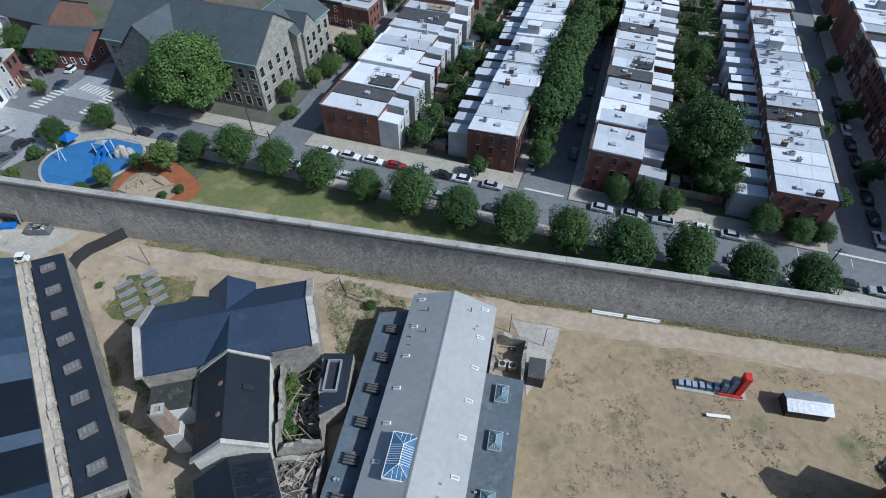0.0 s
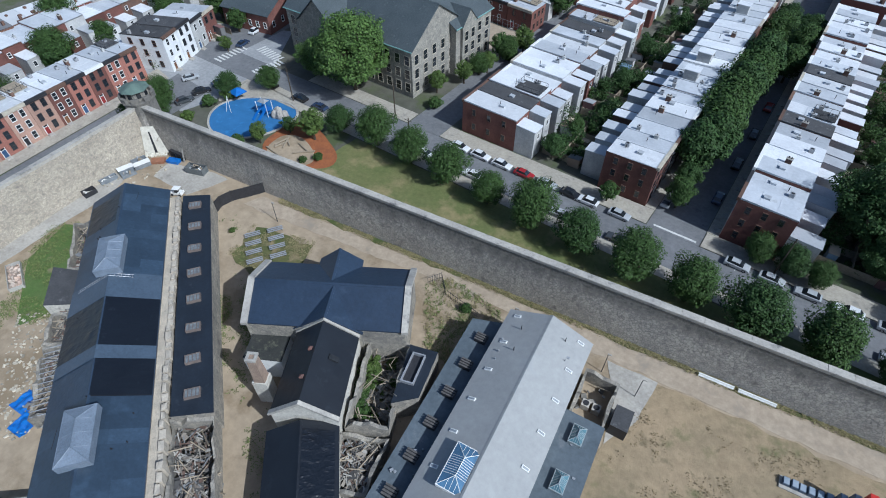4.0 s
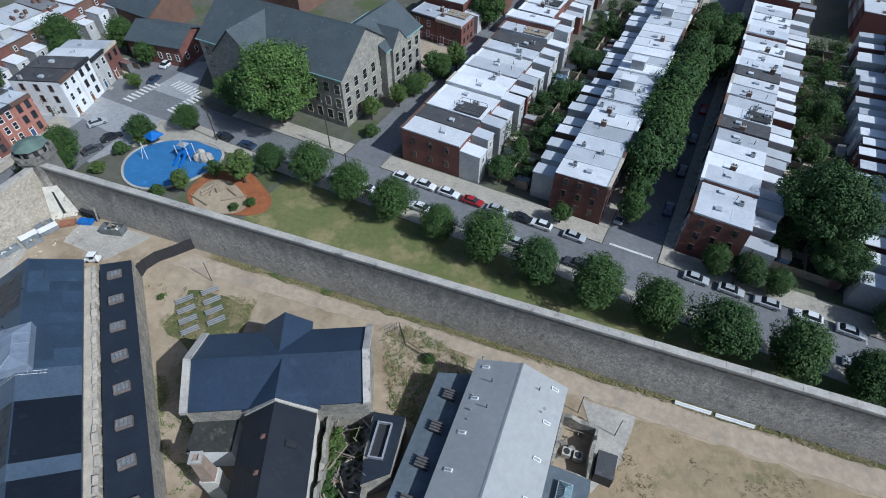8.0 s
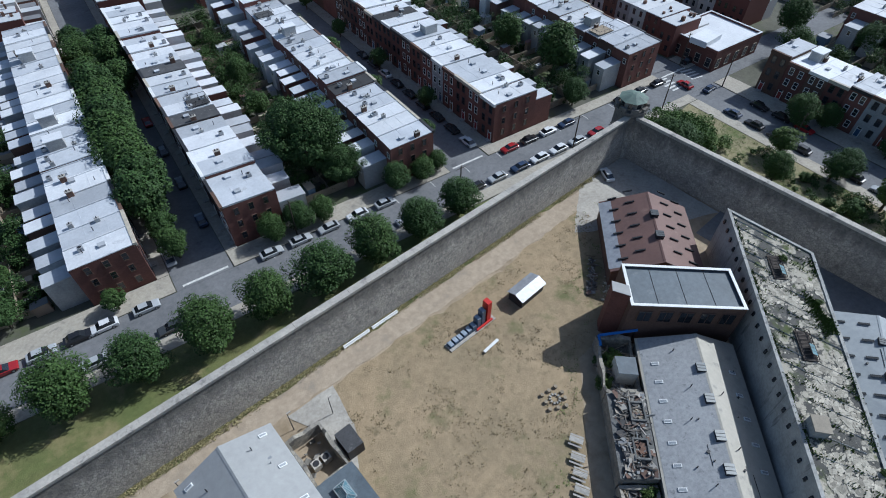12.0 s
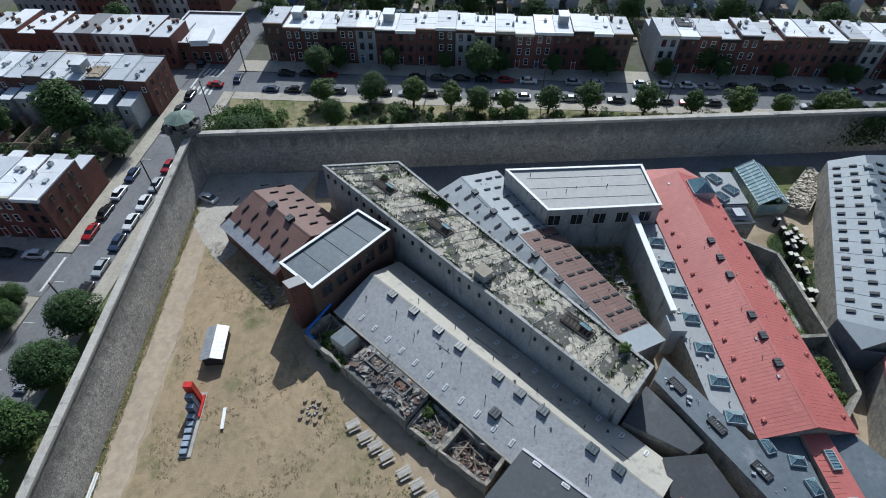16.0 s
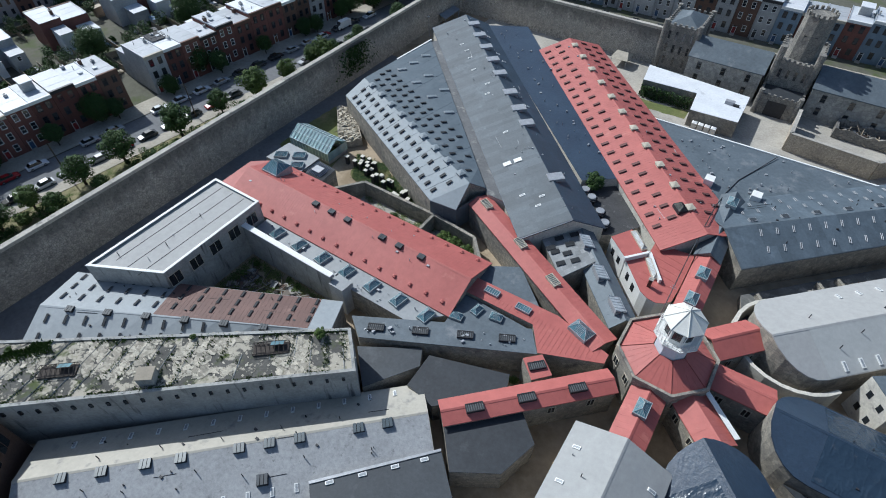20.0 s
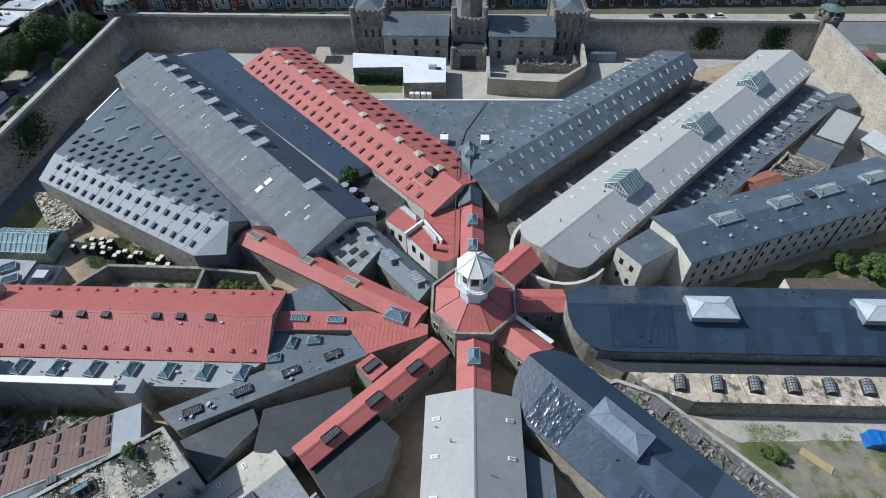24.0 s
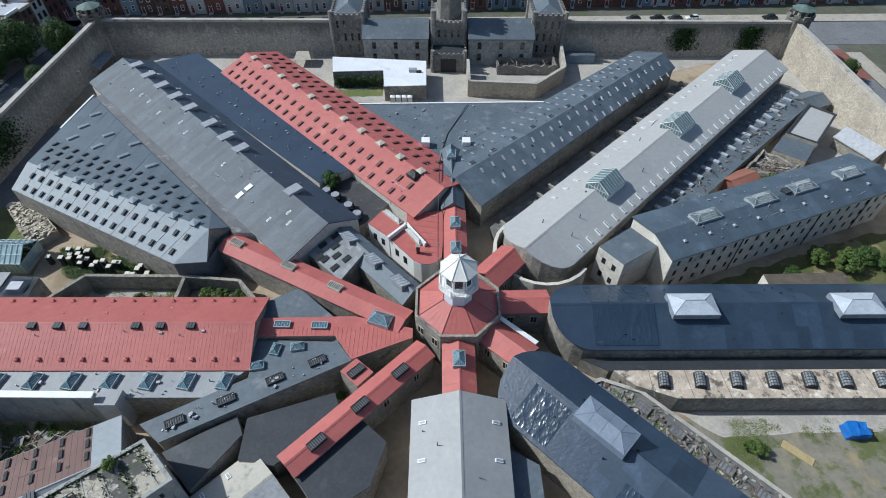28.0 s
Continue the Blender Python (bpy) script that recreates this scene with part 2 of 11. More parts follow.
M_BRICK = mat("red brick", (0.17, 0.073, 0.058), (0.135, 0.06, 0.049), 0.9, scale=0.3, spot=((0.12, 0.05, 0.042), 0.6, 0.58, 0.1), vary=0.3, bump=0.2, bscale=12)
M_BRICKBR = mat("brown brick", (0.15, 0.088, 0.064), (0.115, 0.07, 0.054), 0.9, scale=0.3, vary=0.25, bump=0.2, bscale=12)
M_STUCCO = mat("grey stucco", (0.46, 0.46, 0.45), (0.36, 0.36, 0.36), 0.9, scale=0.3, vary=0.2, bump=0.2, bscale=10)
M_SIDING = mat("white siding", (0.74, 0.75, 0.75), (0.64, 0.65, 0.66), 0.7, scale=0.3, vary=0.08)
M_BLUESIDE = mat("blue siding", (0.19, 0.25, 0.31), (0.15, 0.205, 0.26), 0.7, scale=0.4, vary=0.2)
M_BARK = mat("bark", (0.09, 0.07, 0.05), (0.06, 0.047, 0.035), 0.95, scale=3, bump=0.6, bscale=14)
M_LEAF = mat("green foliage", (0.052, 0.096, 0.024), (0.038, 0.073, 0.018), 0.7, scale=0.5, island=0.4, spec=0.25)
M_LEAF2 = mat("dark green foliage", (0.042, 0.083, 0.022), (0.032, 0.065, 0.018), 0.7, scale=0.5, island=0.4, spec=0.25)
M_LEAF3 = mat("yellow green foliage", (0.085, 0.13, 0.03), (0.062, 0.1, 0.025), 0.7, scale=0.5, island=0.4, spec=0.25)
M_WOOD = mat("weathered wood", (0.36, 0.30, 0.22), (0.26, 0.215, 0.16), 0.85, scale=1.5, bump=0.2)
M_MULCH = mat("orange mulch", (0.34, 0.12, 0.045), (0.25, 0.09, 0.04), 0.95, scale=0.6, bump=0.6, bscale=10)
M_BLUE = mat("blue rubber surface", (0.045, 0.17, 0.38), (0.035, 0.14, 0.32), 0.8, scale=0.3, spot=((0.05, 0.2, 0.45), 0.5, 0.58, 0.1))
M_TARP = mat("blue tarpaulin", (0.02, 0.16, 0.50), (0.02, 0.12, 0.42), 0.4, scale=0.8, bump=0.7, bscale=2)
M_LINE = mat("road paint", (0.70, 0.70, 0.67), (0.5, 0.5, 0.48), 0.7, scale=1.5)

# ---- mesh tools ----
AT = {}


def thing(name, x, y, z, label, category, group="", kind=""):
    e = new(name)
    e.location = (x, y, z)
    e.empty_display_size = 0.5
    AT[e] = Vector((x, y, z))
    return tagged(e, label, category, group, kind)


def to_mesh(bm, name, mats):
    bmesh.ops.recalc_face_normals(bm, faces=bm.faces)
    me = bpy.data.meshes.new(name)
    bm.to_mesh(me)
    bm.free()
    for m in (mats if isinstance(mats, (list, tuple)) else [mats]):
        me.materials.append(m)
    return me


def part(name, bm, mats, parent=None, label="", kind="", category="", group=""):
    """Links a bmesh in world coordinates as one mesh object, under a thing, a part or at top level."""
    vs = [v.co for v in bm.verts]
    lo = Vector([min(v[i] for v in vs) for i in range(3)])
    hi = Vector([max(v[i] for v in vs) for i in range(3)])
    c = Vector(((lo.x + hi.x) / 2, (lo.y + hi.y) / 2, lo.z))
    bmesh.ops.translate(bm, verts=bm.verts, vec=-c)
    ob = new(name, to_mesh(bm, name, mats))
    AT[ob] = c
    ob.location = c - (AT[parent] if parent else Vector())
    ob.parent = parent
    return tagged(ob, label, category, "" if parent else group, kind)


def inst(name, me, parent, m, label=""):
    """A further object on a shared mesh, at the world pose m."""
    ob = new(name, me)
    ob.parent = parent
    ob.matrix_basis = Matrix.Translation(-AT[parent]) @ m if parent else m
    AT[ob] = m.translation.copy()
    if me in GLASS_OF:
        new("glass", GLASS_OF[me]).parent = ob
    return tagged(ob, label)


def add_poly(bm, pts, mi=0):
    f = bm.faces.new([bm.verts.new(p) for p in pts])
    f.material_index = mi
    return f


def slab(bm, pts, dz, mi=0):
    """A plate: the polygon pts (3D) and its copy dz lower, with sides."""
    top = [bm.verts.new(p) for p in pts]
    low = [bm.verts.new((p[0], p[1], p[2] - dz)) for p in pts]
    fs = [bm.faces.new(top), bm.faces.new(low[::-1])]
    n = len(pts)
    for i in range(n):
        fs.append(bm.faces.new((top[i], low[i], low[(i + 1) % n], top[(i + 1) % n])))
    for f in fs:
        f.material_index = mi
    return bm


def prism(bm, pts, z0, z1, mi=0):
    return slab(bm, [(p[0], p[1], z1) for p in pts], z1 - z0, mi)


def ring_wall(bm, pts, z0, z1, t, mi=0, closed=True):
    """An upright wall of thickness t along the polygon pts, inside it."""
    n = len(pts)
    cx, cy = sum(p[0] for p in pts) / n, sum(p[1] for p in pts) / n
    if closed:
        area = sum(pts[i - 1][0] * pts[i][1] - pts[i][0] * pts[i - 1][1] for i in range(n))
        sg = 1 if area > 0 else -1
        inner = []
        for i in range(n):
            p, a, b = Vector(pts[i]), Vector(pts[i - 1]), Vector(pts[(i + 1) % n])
            d0, d1 = (p - a).normalized(), (b - p).normalized()
            k0, k1 = Vector((-d0.y, d0.x)) * sg, Vector((-d1.y, d1.x)) * sg
            inner.append(p + (k0 + k1) * (t / max(0.25, 1 + k0.dot(k1))))
        for i in range(n):
            j = (i + 1) % n
            prism(bm, [pts[i], pts[j], inner[j], inner[i]], z0, z1, mi)
        bmesh.ops.remove_doubles(bm, verts=bm.verts, dist=0.002)
        return bm
    for i in range(n if closed else n - 1):
        a, b = Vector(pts[i]), Vector(pts[(i + 1) % n])
        d = (b - a).normalized()
        k = Vector((-d.y, d.x))
        if k.dot(Vector((cx, cy)) - a) < 0:
            k = -k
        prism(bm, [a, b, b + k * t, a + k * t], z0, z1, mi)
    return bm


def box(bm, x0, x1, y0, y1, z0, z1, mi=0, m=None):
    ps = [(x, y, z) for z in (z0, z1) for x, y in ((x0, y0), (x1, y0), (x1, y1), (x0, y1))]
    vs = [bm.verts.new(m @ Vector(p) if m else p) for p in ps]
    for q in ((3, 2, 1, 0), (4, 5, 6, 7), (0, 1, 5, 4), (1, 2, 6, 5), (2, 3, 7, 6), (3, 0, 4, 7)):
        bm.faces.new([vs[i] for i in q]).material_index = mi
    return bm


def hip(bm, l, w, z0, z1, run, mi=0, m=None):
    """A hipped cap l x w from z0 to z1 whose ridge is run shorter at each end."""
    ps = [(-l / 2, -w / 2, z0), (l / 2, -w / 2, z0), (l / 2, w / 2, z0), (-l / 2, w / 2, z0), (-l / 2 + run, 0, z1), (l / 2 - run, 0, z1)]
    vs = [bm.verts.new(m @ Vector(p) if m else p) for p in ps]
    for q in ((3, 2, 1, 0), (0, 1, 5, 4), (2, 3, 4, 5), (1, 2, 5), (3, 0, 4)):
        bm.faces.new([vs[i] for i in q]).material_index = mi
    return bm


def tube(bm, x, y, z0, z1, r0, r1=None, n=8, mi=0, cap=True):
    r1 = r0 if r1 is None else r1
    a = [bm.verts.new((x + r0 * math.cos(2 * math.pi * i / n), y + r0 * math.sin(2 * math.pi * i / n), z0)) for i in range(n)]
    b = [bm.verts.new((x + r1 * math.cos(2 * math.pi * i / n), y + r1 * math.sin(2 * math.pi * i / n), z1)) for i in range(n)]
    for i in range(n):
        bm.faces.new((a[i], a[(i + 1) % n], b[(i + 1) % n], b[i])).material_index = mi
    if cap:
        bm.faces.new(b).material_index = mi
        bm.faces.new(a[::-1]).material_index = mi
    return bm


def rod(bm, p, q, r, mi=0, n=5):
    p, q = Vector(p), Vector(q)
    m = (q - p).to_track_quat('Z', 'Y').to_matrix().to_4x4()
    ring = [m @ Vector((r * math.cos(2 * math.pi * i / n), r * math.sin(2 * math.pi * i / n), 0)) for i in range(n)]
    a = [bm.verts.new(p + v) for v in ring]
    b = [bm.verts.new(q + v) for v in ring]
    for i in range(n):
        bm.faces.new((a[i], a[(i + 1) % n], b[(i + 1) % n], b[i])).material_index = mi
    bm.faces.new(b).material_index = mi
    bm.faces.new(a[::-1]).material_index = mi
    return bm


BM = bmesh.new


SOFT_EDGED = {M_GRASS: 0.5, M_WEED: 1.1, M_DIRT: 0.7, M_FIELD: 1.0, M_GRAVELRD: 0.5, M_CONC: 0.25}


def organic(pts, amp):
    """The outline pts with a wandering edge."""
    out = []
    for i, p in enumerate(pts):
        a, b = Vector(p), Vector(pts[(i + 1) % len(pts)])
        n = min(60, max(1, int((b - a).length / 1.2)))
        k = Vector((-(b - a).y, (b - a).x)).normalized()
        for j in range(n):
            q = a.lerp(b, j / n)
            out.append(tuple(q + k * amp * (noise.noise((q.x * .25, q.y * .25, 0)) + 0.6 * noise.noise((q.x * .9, q.y * .9, 4)))))
    return out


def sheet(name, pts, z, m, label, category="ground", dz=0.03, kind="structure"):
    if m in SOFT_EDGED and len(pts) < 16 and name not in ("yard_ground", "ground"):
        pts = organic(pts, SOFT_EDGED[m])
    return part(name, slab(BM(), [(p[0], p[1], z) for p in pts], dz), m, None, label, kind, category)


class Gable:
    """A pitched roof over the plan strip from a to b. left and right: eave offsets from the axis; crest: the ridge's offset."""

    def __init__(self, a, b, left, right, eave, ridge, crest=0.0, eave_r=None, round_a=0.0, round_b=0.0, left_b=None, right_b=None):
        self.a, self.b = Vector(a), Vector(b)
        self.len = (self.b - self.a).length
        self.d = (self.b - self.a) / self.len
        self.k = Vector((self.d.y, -self.d.x))
        self.left, self.right, self.crest = left, right, crest
        self.zl, self.zr, self.zt = eave, eave if eave_r is None else eave_r, ridge
        self.ra, self.rb = round_a, round_b
        self.lb, self.rb2 = left if left_b is None else left_b, right if right_b is None else right_b

    def xy(self, s, u):
        return self.a + self.d * s + self.k * u

    def z(self, u, s=0.0):
        f = s / self.len
        l, r = self.left + (self.lb - self.left) * f, self.right + (self.rb2 - self.right) * f
        if u >= self.crest:
            return self.zt + (self.zr - self.zt) * (u - self.crest) / max(r - self.crest, 0.01)
        return self.zt + (self.zl - self.zt) * (self.crest - u) / max(self.crest + l, 0.01)

    def p(self, s, u, up=0.0):
        q = self.xy(s, u)
        return Vector((q.x, q.y, self.z(u, s) + up))

    def stand(self, s, u, turn=0.0):
        e = 0.2 if u >= self.crest else -0.2
        p = self.p(s, u)
        n = (self.p(s + 0.5, u) - p).cross(self.p(s, u + e) - p)
        n = n if n.z > 0 else -n
        n.normalize()
        x = Vector((self.d.x, self.d.y, 0))
        x = (x - n * x.dot(n)).normalized()
        y = n.cross(x)
        m = Matrix((x, y, n)).transposed().to_4x4()
        m.translation = p
        return m @ pose(0, 0, 0, 0, 0, turn)

    def upright(self, s, u, turn=0.0):
        p = self.p(s, u)
        return Matrix.Translation(p) @ pose(0, 0, 0, 0, 0, math.degrees(math.atan2(self.d.y, self.d.x)) + turn)

    def side(self, sign, over=0.0):
        """The outline of one slope, in s and u, from the ridge out."""
        w0 = (self.right if sign > 0 else self.left) + over
        w1 = (self.rb2 if sign > 0 else self.lb) + over
        c, L = self.crest, self.len
        pts = [(0 - (0 if self.ra else over), c), (L + (0 if self.rb else over), c)]
        if self.rb:
            for i in range(1, 7):
                a = i / 6 * math.pi / 2
                pts.append((L - self.rb * (1 - math.cos(a)), c + sign * (w1 - sign * c) * math.sin(a)))
        else:
            pts.append((L + over, sign * w1))
        if self.ra:
            for i in range(6, 0, -1):
                a = i / 6 * math.pi / 2
                pts.append((self.ra * (1 - math.cos(a)), c + sign * (w0 - sign * c) * math.sin(a)))
        else:
            pts.append((-over, sign * w0))
        return pts


def pitched(name, g, wall_m, roof_m, label, category="building", seams=0.0, over=0.35, z0=0.0, group="", thick=0.22, roof_label="", rib=0.018, seam_m=None):
    """A building with stone walls under a pitched roof; seams: spacing of standing ribs."""
    c = g.xy(g.len / 2, 0)
    t = thing(name, c.x, c.y, z0, label, category, group)
    bm = BM()
    # walls as one ring following the eaves and gable ends
    pts = [g.side(1)[1]] + g.side(1)[2:] + [g.side(1)[0]] + list(reversed(g.side(-1)[2:]))
    low, top = [], []
    for s, u in pts:
        q = g.xy(s, u)
        low.append(bm.verts.new((q.x, q.y, z0 - 0.05)))
        top.append(bm.verts.new((q.x, q.y, g.z(u, s) - thick)))
    n = len(pts)
    for i in range(n):
        bm.faces.new((low[i], low[(i + 1) % n], top[(i + 1) % n], top[i]))
    part("wall", bm, wall_m, t)
    bm = BM()
    for sg in (1, -1):
        if g.lb != g.left or g.rb2 != g.right:
            w0, w1 = (g.right, g.rb2) if sg > 0 else (g.left, g.lb)
            for i in range(8):
                s0, s1 = g.len * i / 8 - (over if i == 0 else 0), g.len * (i + 1) / 8 + (over if i == 7 else 0)
                e0, e1 = w0 + (w1 - w0) * i / 8 + over, w0 + (w1 - w0) * (i + 1) / 8 + over
                slab(bm, [g.p(s0, g.crest), g.p(s1, g.crest), g.p(s1, sg * e1), g.p(s0, sg * e0)], thick)
        else:
            slab(bm, [g.p(s, u) for s, u in g.side(sg, over)], thick)
    bmesh.ops.remove_doubles(bm, verts=bm.verts, dist=0.004)
    roof = part("roof", bm, roof_m, t, roof_label)
    if seams:
        bm = BM()
        s = seams * 0.5
        while s < g.len:
            for sg in (1, -1):
                w = (g.right if sg > 0 else g.left) * (1 - s / g.len) + (g.rb2 if sg > 0 else g.lb) * s / g.len
                p, q = g.p(s, g.crest), g.p(s, sg * (w + over * 0.9))
                e = Vector((g.d.x, g.d.y, 0)) * 0.035
                up = Vector((0, 0, rib))
                vs = [bm.verts.new(v) for v in (p - e, p + e, q + e, q - e, p - e + up, p + e + up, q + e + up, q - e + up)]
                for f in ((4, 5, 6, 7), (0, 3, 7, 4), (1, 5, 6, 2), (3, 2, 6, 7)):
                    bm.faces.new([vs[i] for i in f])
            s += seams
        part("roof_seam", bm, seam_m or roof_m, t, kind="stuff")
    # ridge capping
    bm = BM()
    for sg in (1, -1):
        a0, a1 = (0.1 if g.ra else -over), (g.len - 0.1 if g.rb else g.len + over)
        slab(bm, [g.p(a0, g.crest, 0.05), g.p(a1, g.crest, 0.05), g.p(a1, g.crest + sg * 0.3, 0.05), g.p(a0, g.crest + sg * 0.3, 0.05)], 0.04)
    part("ridge_cap", bm, roof_m, t)
    return t


def flat_block(name, pts, z1, wall_m, roof_m, label, category="building", parapet=0.0, cap_m=None, z0=0.0, group="", pw=0.35, kind=""):
    """A flat-roofed block on the plan polygon pts, with an optional parapet and coping."""
    cx, cy = sum(p[0] for p in pts) / len(pts), sum(p[1] for p in pts) / len(pts)
    t = thing(name, cx, cy, z0, label, category, group, kind)
    bm = BM()
    prism(bm, pts, z0 - 0.05, z1 - 0.1)
    part("wall", bm, wall_m, t)
    inner = [(p[0] + (cx - p[0]) * 0.004, p[1] + (cy - p[1]) * 0.004) for p in pts]
    part("roof", prism(BM(), inner if parapet else pts, z1 - 0.1, z1), roof_m, t)
    if parapet:
        part("parapet", ring_wall(BM(), pts, z1 - 0.1, z1 + parapet, pw), wall_m, t)
        part("coping", ring_wall(BM(), [(p[0] + (p[0] - cx) * 0.004, p[1] + (p[1] - cy) * 0.004) for p in pts], z1 + parapet, z1 + parapet + 0.12, pw + 0.18), cap_m or M_CAP, t)
    return t


# ---- shared roof fittings ----
def mesh_slot(l=1.5, w=0.7, h=0.35, side=None, top=None):
    bm = BM()
    box(bm, -l / 2, l / 2, -w / 2, w / 2, 0, h * 0.6, 0)
    vs = [(-l / 2 - .05, -w / 2 - .08, h * 0.55), (l / 2 + .05, -w / 2 - .08, h * 0.55), (l / 2 + .05, w / 2 + .08, h), (-l / 2 - .05, w / 2 + .08, h)]
    slab(bm, vs, 0.06, 1)
    return to_mesh(bm, "slot_skylight", [side or M_DARK, top or M_SLOT])


GLASS_OF = {}


def mesh_lantern(l, w, h, curb=0.35, bars=5, frame_m=None, glass_m=None):
    """A hipped roof light: the curb and glazing bars; its glass is kept for a part of its own."""
    bm = BM()
    box(bm, -l / 2 - .1, l / 2 + .1, -w / 2 - .1, w / 2 + .1, -0.25, curb, 0)
    run = min(w * 0.5, l * 0.3)
    for i in range(bars + 1 if bars else 0):
        x = -l / 2 + run + (l - 2 * run) * i / max(bars, 1)
        for sg in (1, -1):
            rod(bm, (x, sg * w / 2, curb + .01), (x, 0, curb + h + .01), 0.035, 0, 4)
    for sx in (1, -1):
        for sg in (1, -1):
            rod(bm, (sx * l / 2, sg * w / 2, curb + .01), (sx * (l / 2 - run), 0, curb + h + .01), 0.045, 0, 4)
        for f in ((0.33, 0.5, 0.67) if bars > 3 else ()):
            y = w * (f - .5)
            rod(bm, (sx * l / 2, y, curb + .01), (sx * (l / 2 - run * (1 - abs(y) / (w / 2))), y, curb + h * (1 - abs(y) / (w / 2)) + .01), 0.03, 0, 4)
    rod(bm, (-l / 2 + run, 0, curb + h + .02), (l / 2 - run, 0, curb + h + .02), 0.06, 0, 4)
    me = to_mesh(bm, "lantern", frame_m or M_GALV)
    GLASS_OF[me] = to_mesh(hip(BM(), l, w, curb + .004, curb + h, run), "glass", glass_m or M_SKYGLASS)
    return me


def mesh_slat_light(l, w, frame_m, glass_m, slats=6, h=0.3, bar=0.05):
    """A low roof light: a raised kerb round a sloping pane under cross bars."""
    bm = BM()
    for x0, x1, y0, y1 in ((-l / 2, l / 2, -w / 2, -w / 2 + .12), (-l / 2, l / 2, w / 2 - .12, w / 2), (-l / 2, -l / 2 + .12, -w / 2 + .12, w / 2 - .12), (l / 2 - .12, l / 2, -w / 2 + .12, w / 2 - .12)):
        box(bm, x0, x1, y0, y1, -.15, h)
    for i in range(1, slats):
        x = -l / 2 + l * i / slats
        box(bm, x - bar / 2, x + bar / 2, -w / 2 + .12, w / 2 - .12, h - .1, h - .02)
    me = to_mesh(bm, "roof_light", frame_m)
    GLASS_OF[me] = to_mesh(box(BM(), -l / 2 + .11, l / 2 - .11, -w / 2 + .11, w / 2 - .11, 0, h - .11), "glass", glass_m)
    return me


def mesh_gable_light(l, w, h, curb=0.5):
    """A glazed gable lantern whose ridge crosses the roof's: glass slopes and glazed gable ends in white bars."""
    fr, gl = BM(), BM()
    box(fr, -w / 2, w / 2, -l / 2, l / 2, -1.6, curb)
    for sg in (1, -1):
        slab(gl, [(0, -l / 2, curb + h), (0, l / 2, curb + h), (sg * (w / 2 + .15), l / 2, curb), (sg * (w / 2 + .15), -l / 2, curb)], 0.06)
        for i in range(9):
            y = -l / 2 + l * i / 8
            rod(fr, (sg * (w / 2 + .15), y, curb + .03), (0, y, curb + h + .03), 0.035, 0, 4)
        y = sg * l / 2
        slab(gl, [(-w / 2, y - .02, curb), (w / 2, y - .02, curb), (w / 2, y + .02, curb), (-w / 2, y + .02, curb)], 1.1)
        add_poly(gl, [(-w / 2, y, curb), (w / 2, y, curb), (0, y, curb + h)])
        for i in range(9):
            x = -w / 2 + w * i / 8
            rod(fr, (x, y + sg * .04, curb - 1.1), (x, y + sg * .04, curb + h * (1 - abs(x) / (w / 2))), 0.045, 0, 4)
        rod(fr, (-w / 2, y + sg * .04, curb), (w / 2, y + sg * .04, curb), 0.06, 0, 4)
        for sx in (1, -1):
            rod(fr, (sx * w / 2, y + sg * .05, curb), (0, y + sg * .05, curb + h), 0.09, 0, 4)
    me = to_mesh(fr, "gable_lantern", mat("pale painted frame", (0.62, 0.65, 0.65), (0.5, 0.53, 0.53), 0.6, scale=1))
    GLASS_OF[me] = to_mesh(gl, "glass", glass("greenish skylight glass", (0.15, 0.225, 0.235), 0.2))
    return me


def mesh_vent(w=0.9, h=0.7, m=None):
    bm = BM()
    box(bm, -w / 2, w / 2, -w / 2, w / 2, -0.2, h * 0.6, 0)
    hip(bm, w * 1.25, w * 1.25, h * 0.6, h, w * 0.55, 0)
    return to_mesh(bm, "roof_vent", m or M_CREAM)


def mesh_pipe(h=0.9, r=0.07):
    return to_mesh(tube(BM(), 0, 0, -0.1, h, r, n=6), "vent_pipe", M_DARK)


def mesh_flat_light(l=1.4, w=0.7, h=0.12, m=None):
    bm = BM()
    box(bm, -l / 2, l / 2, -w / 2, w / 2, -0.05, h, 0)
    box(bm, -l / 2 + .08, l / 2 - .08, -w / 2 + .08, w / 2 - .08, h, h + 0.03, 1)
    return to_mesh(bm, "roof_light", [M_GALV, m or M_PALEGLASS])


SLOT, SLOT_S = mesh_slot(), mesh_slot(1.2, 0.55, 0.3)
LANT_S, LANT_M, LANT_L = mesh_lantern(2.6, 1.7, 0.6, 0.45, 5, mat("pale lead flashing", (0.36, 0.40, 0.41), (0.26, 0.29, 0.30), 0.5, scale=2)), mesh_lantern(3.4, 2.3, 0.9, 0.5, 7), mesh_lantern(7.5, 4.2, 1.1, 1.0, 8)
GABLE_LIGHT = mesh_gable_light(6.0, 5.0, 1.7)
VENT, PIPE = mesh_vent(), mesh_pipe()
bm = BM()
box(bm, -.55, .55, -.25, .25, -.05, .16, 0)
box(bm, -.43, .43, -.14, .14, .16, .19, 1)
WHITE_LIGHT = to_mesh(bm, "roof_light", [M_WHITE, mat("greyed lens", (0.34, 0.36, 0.38), (0.26, 0.28, 0.3), 0.4, scale=1.5)])

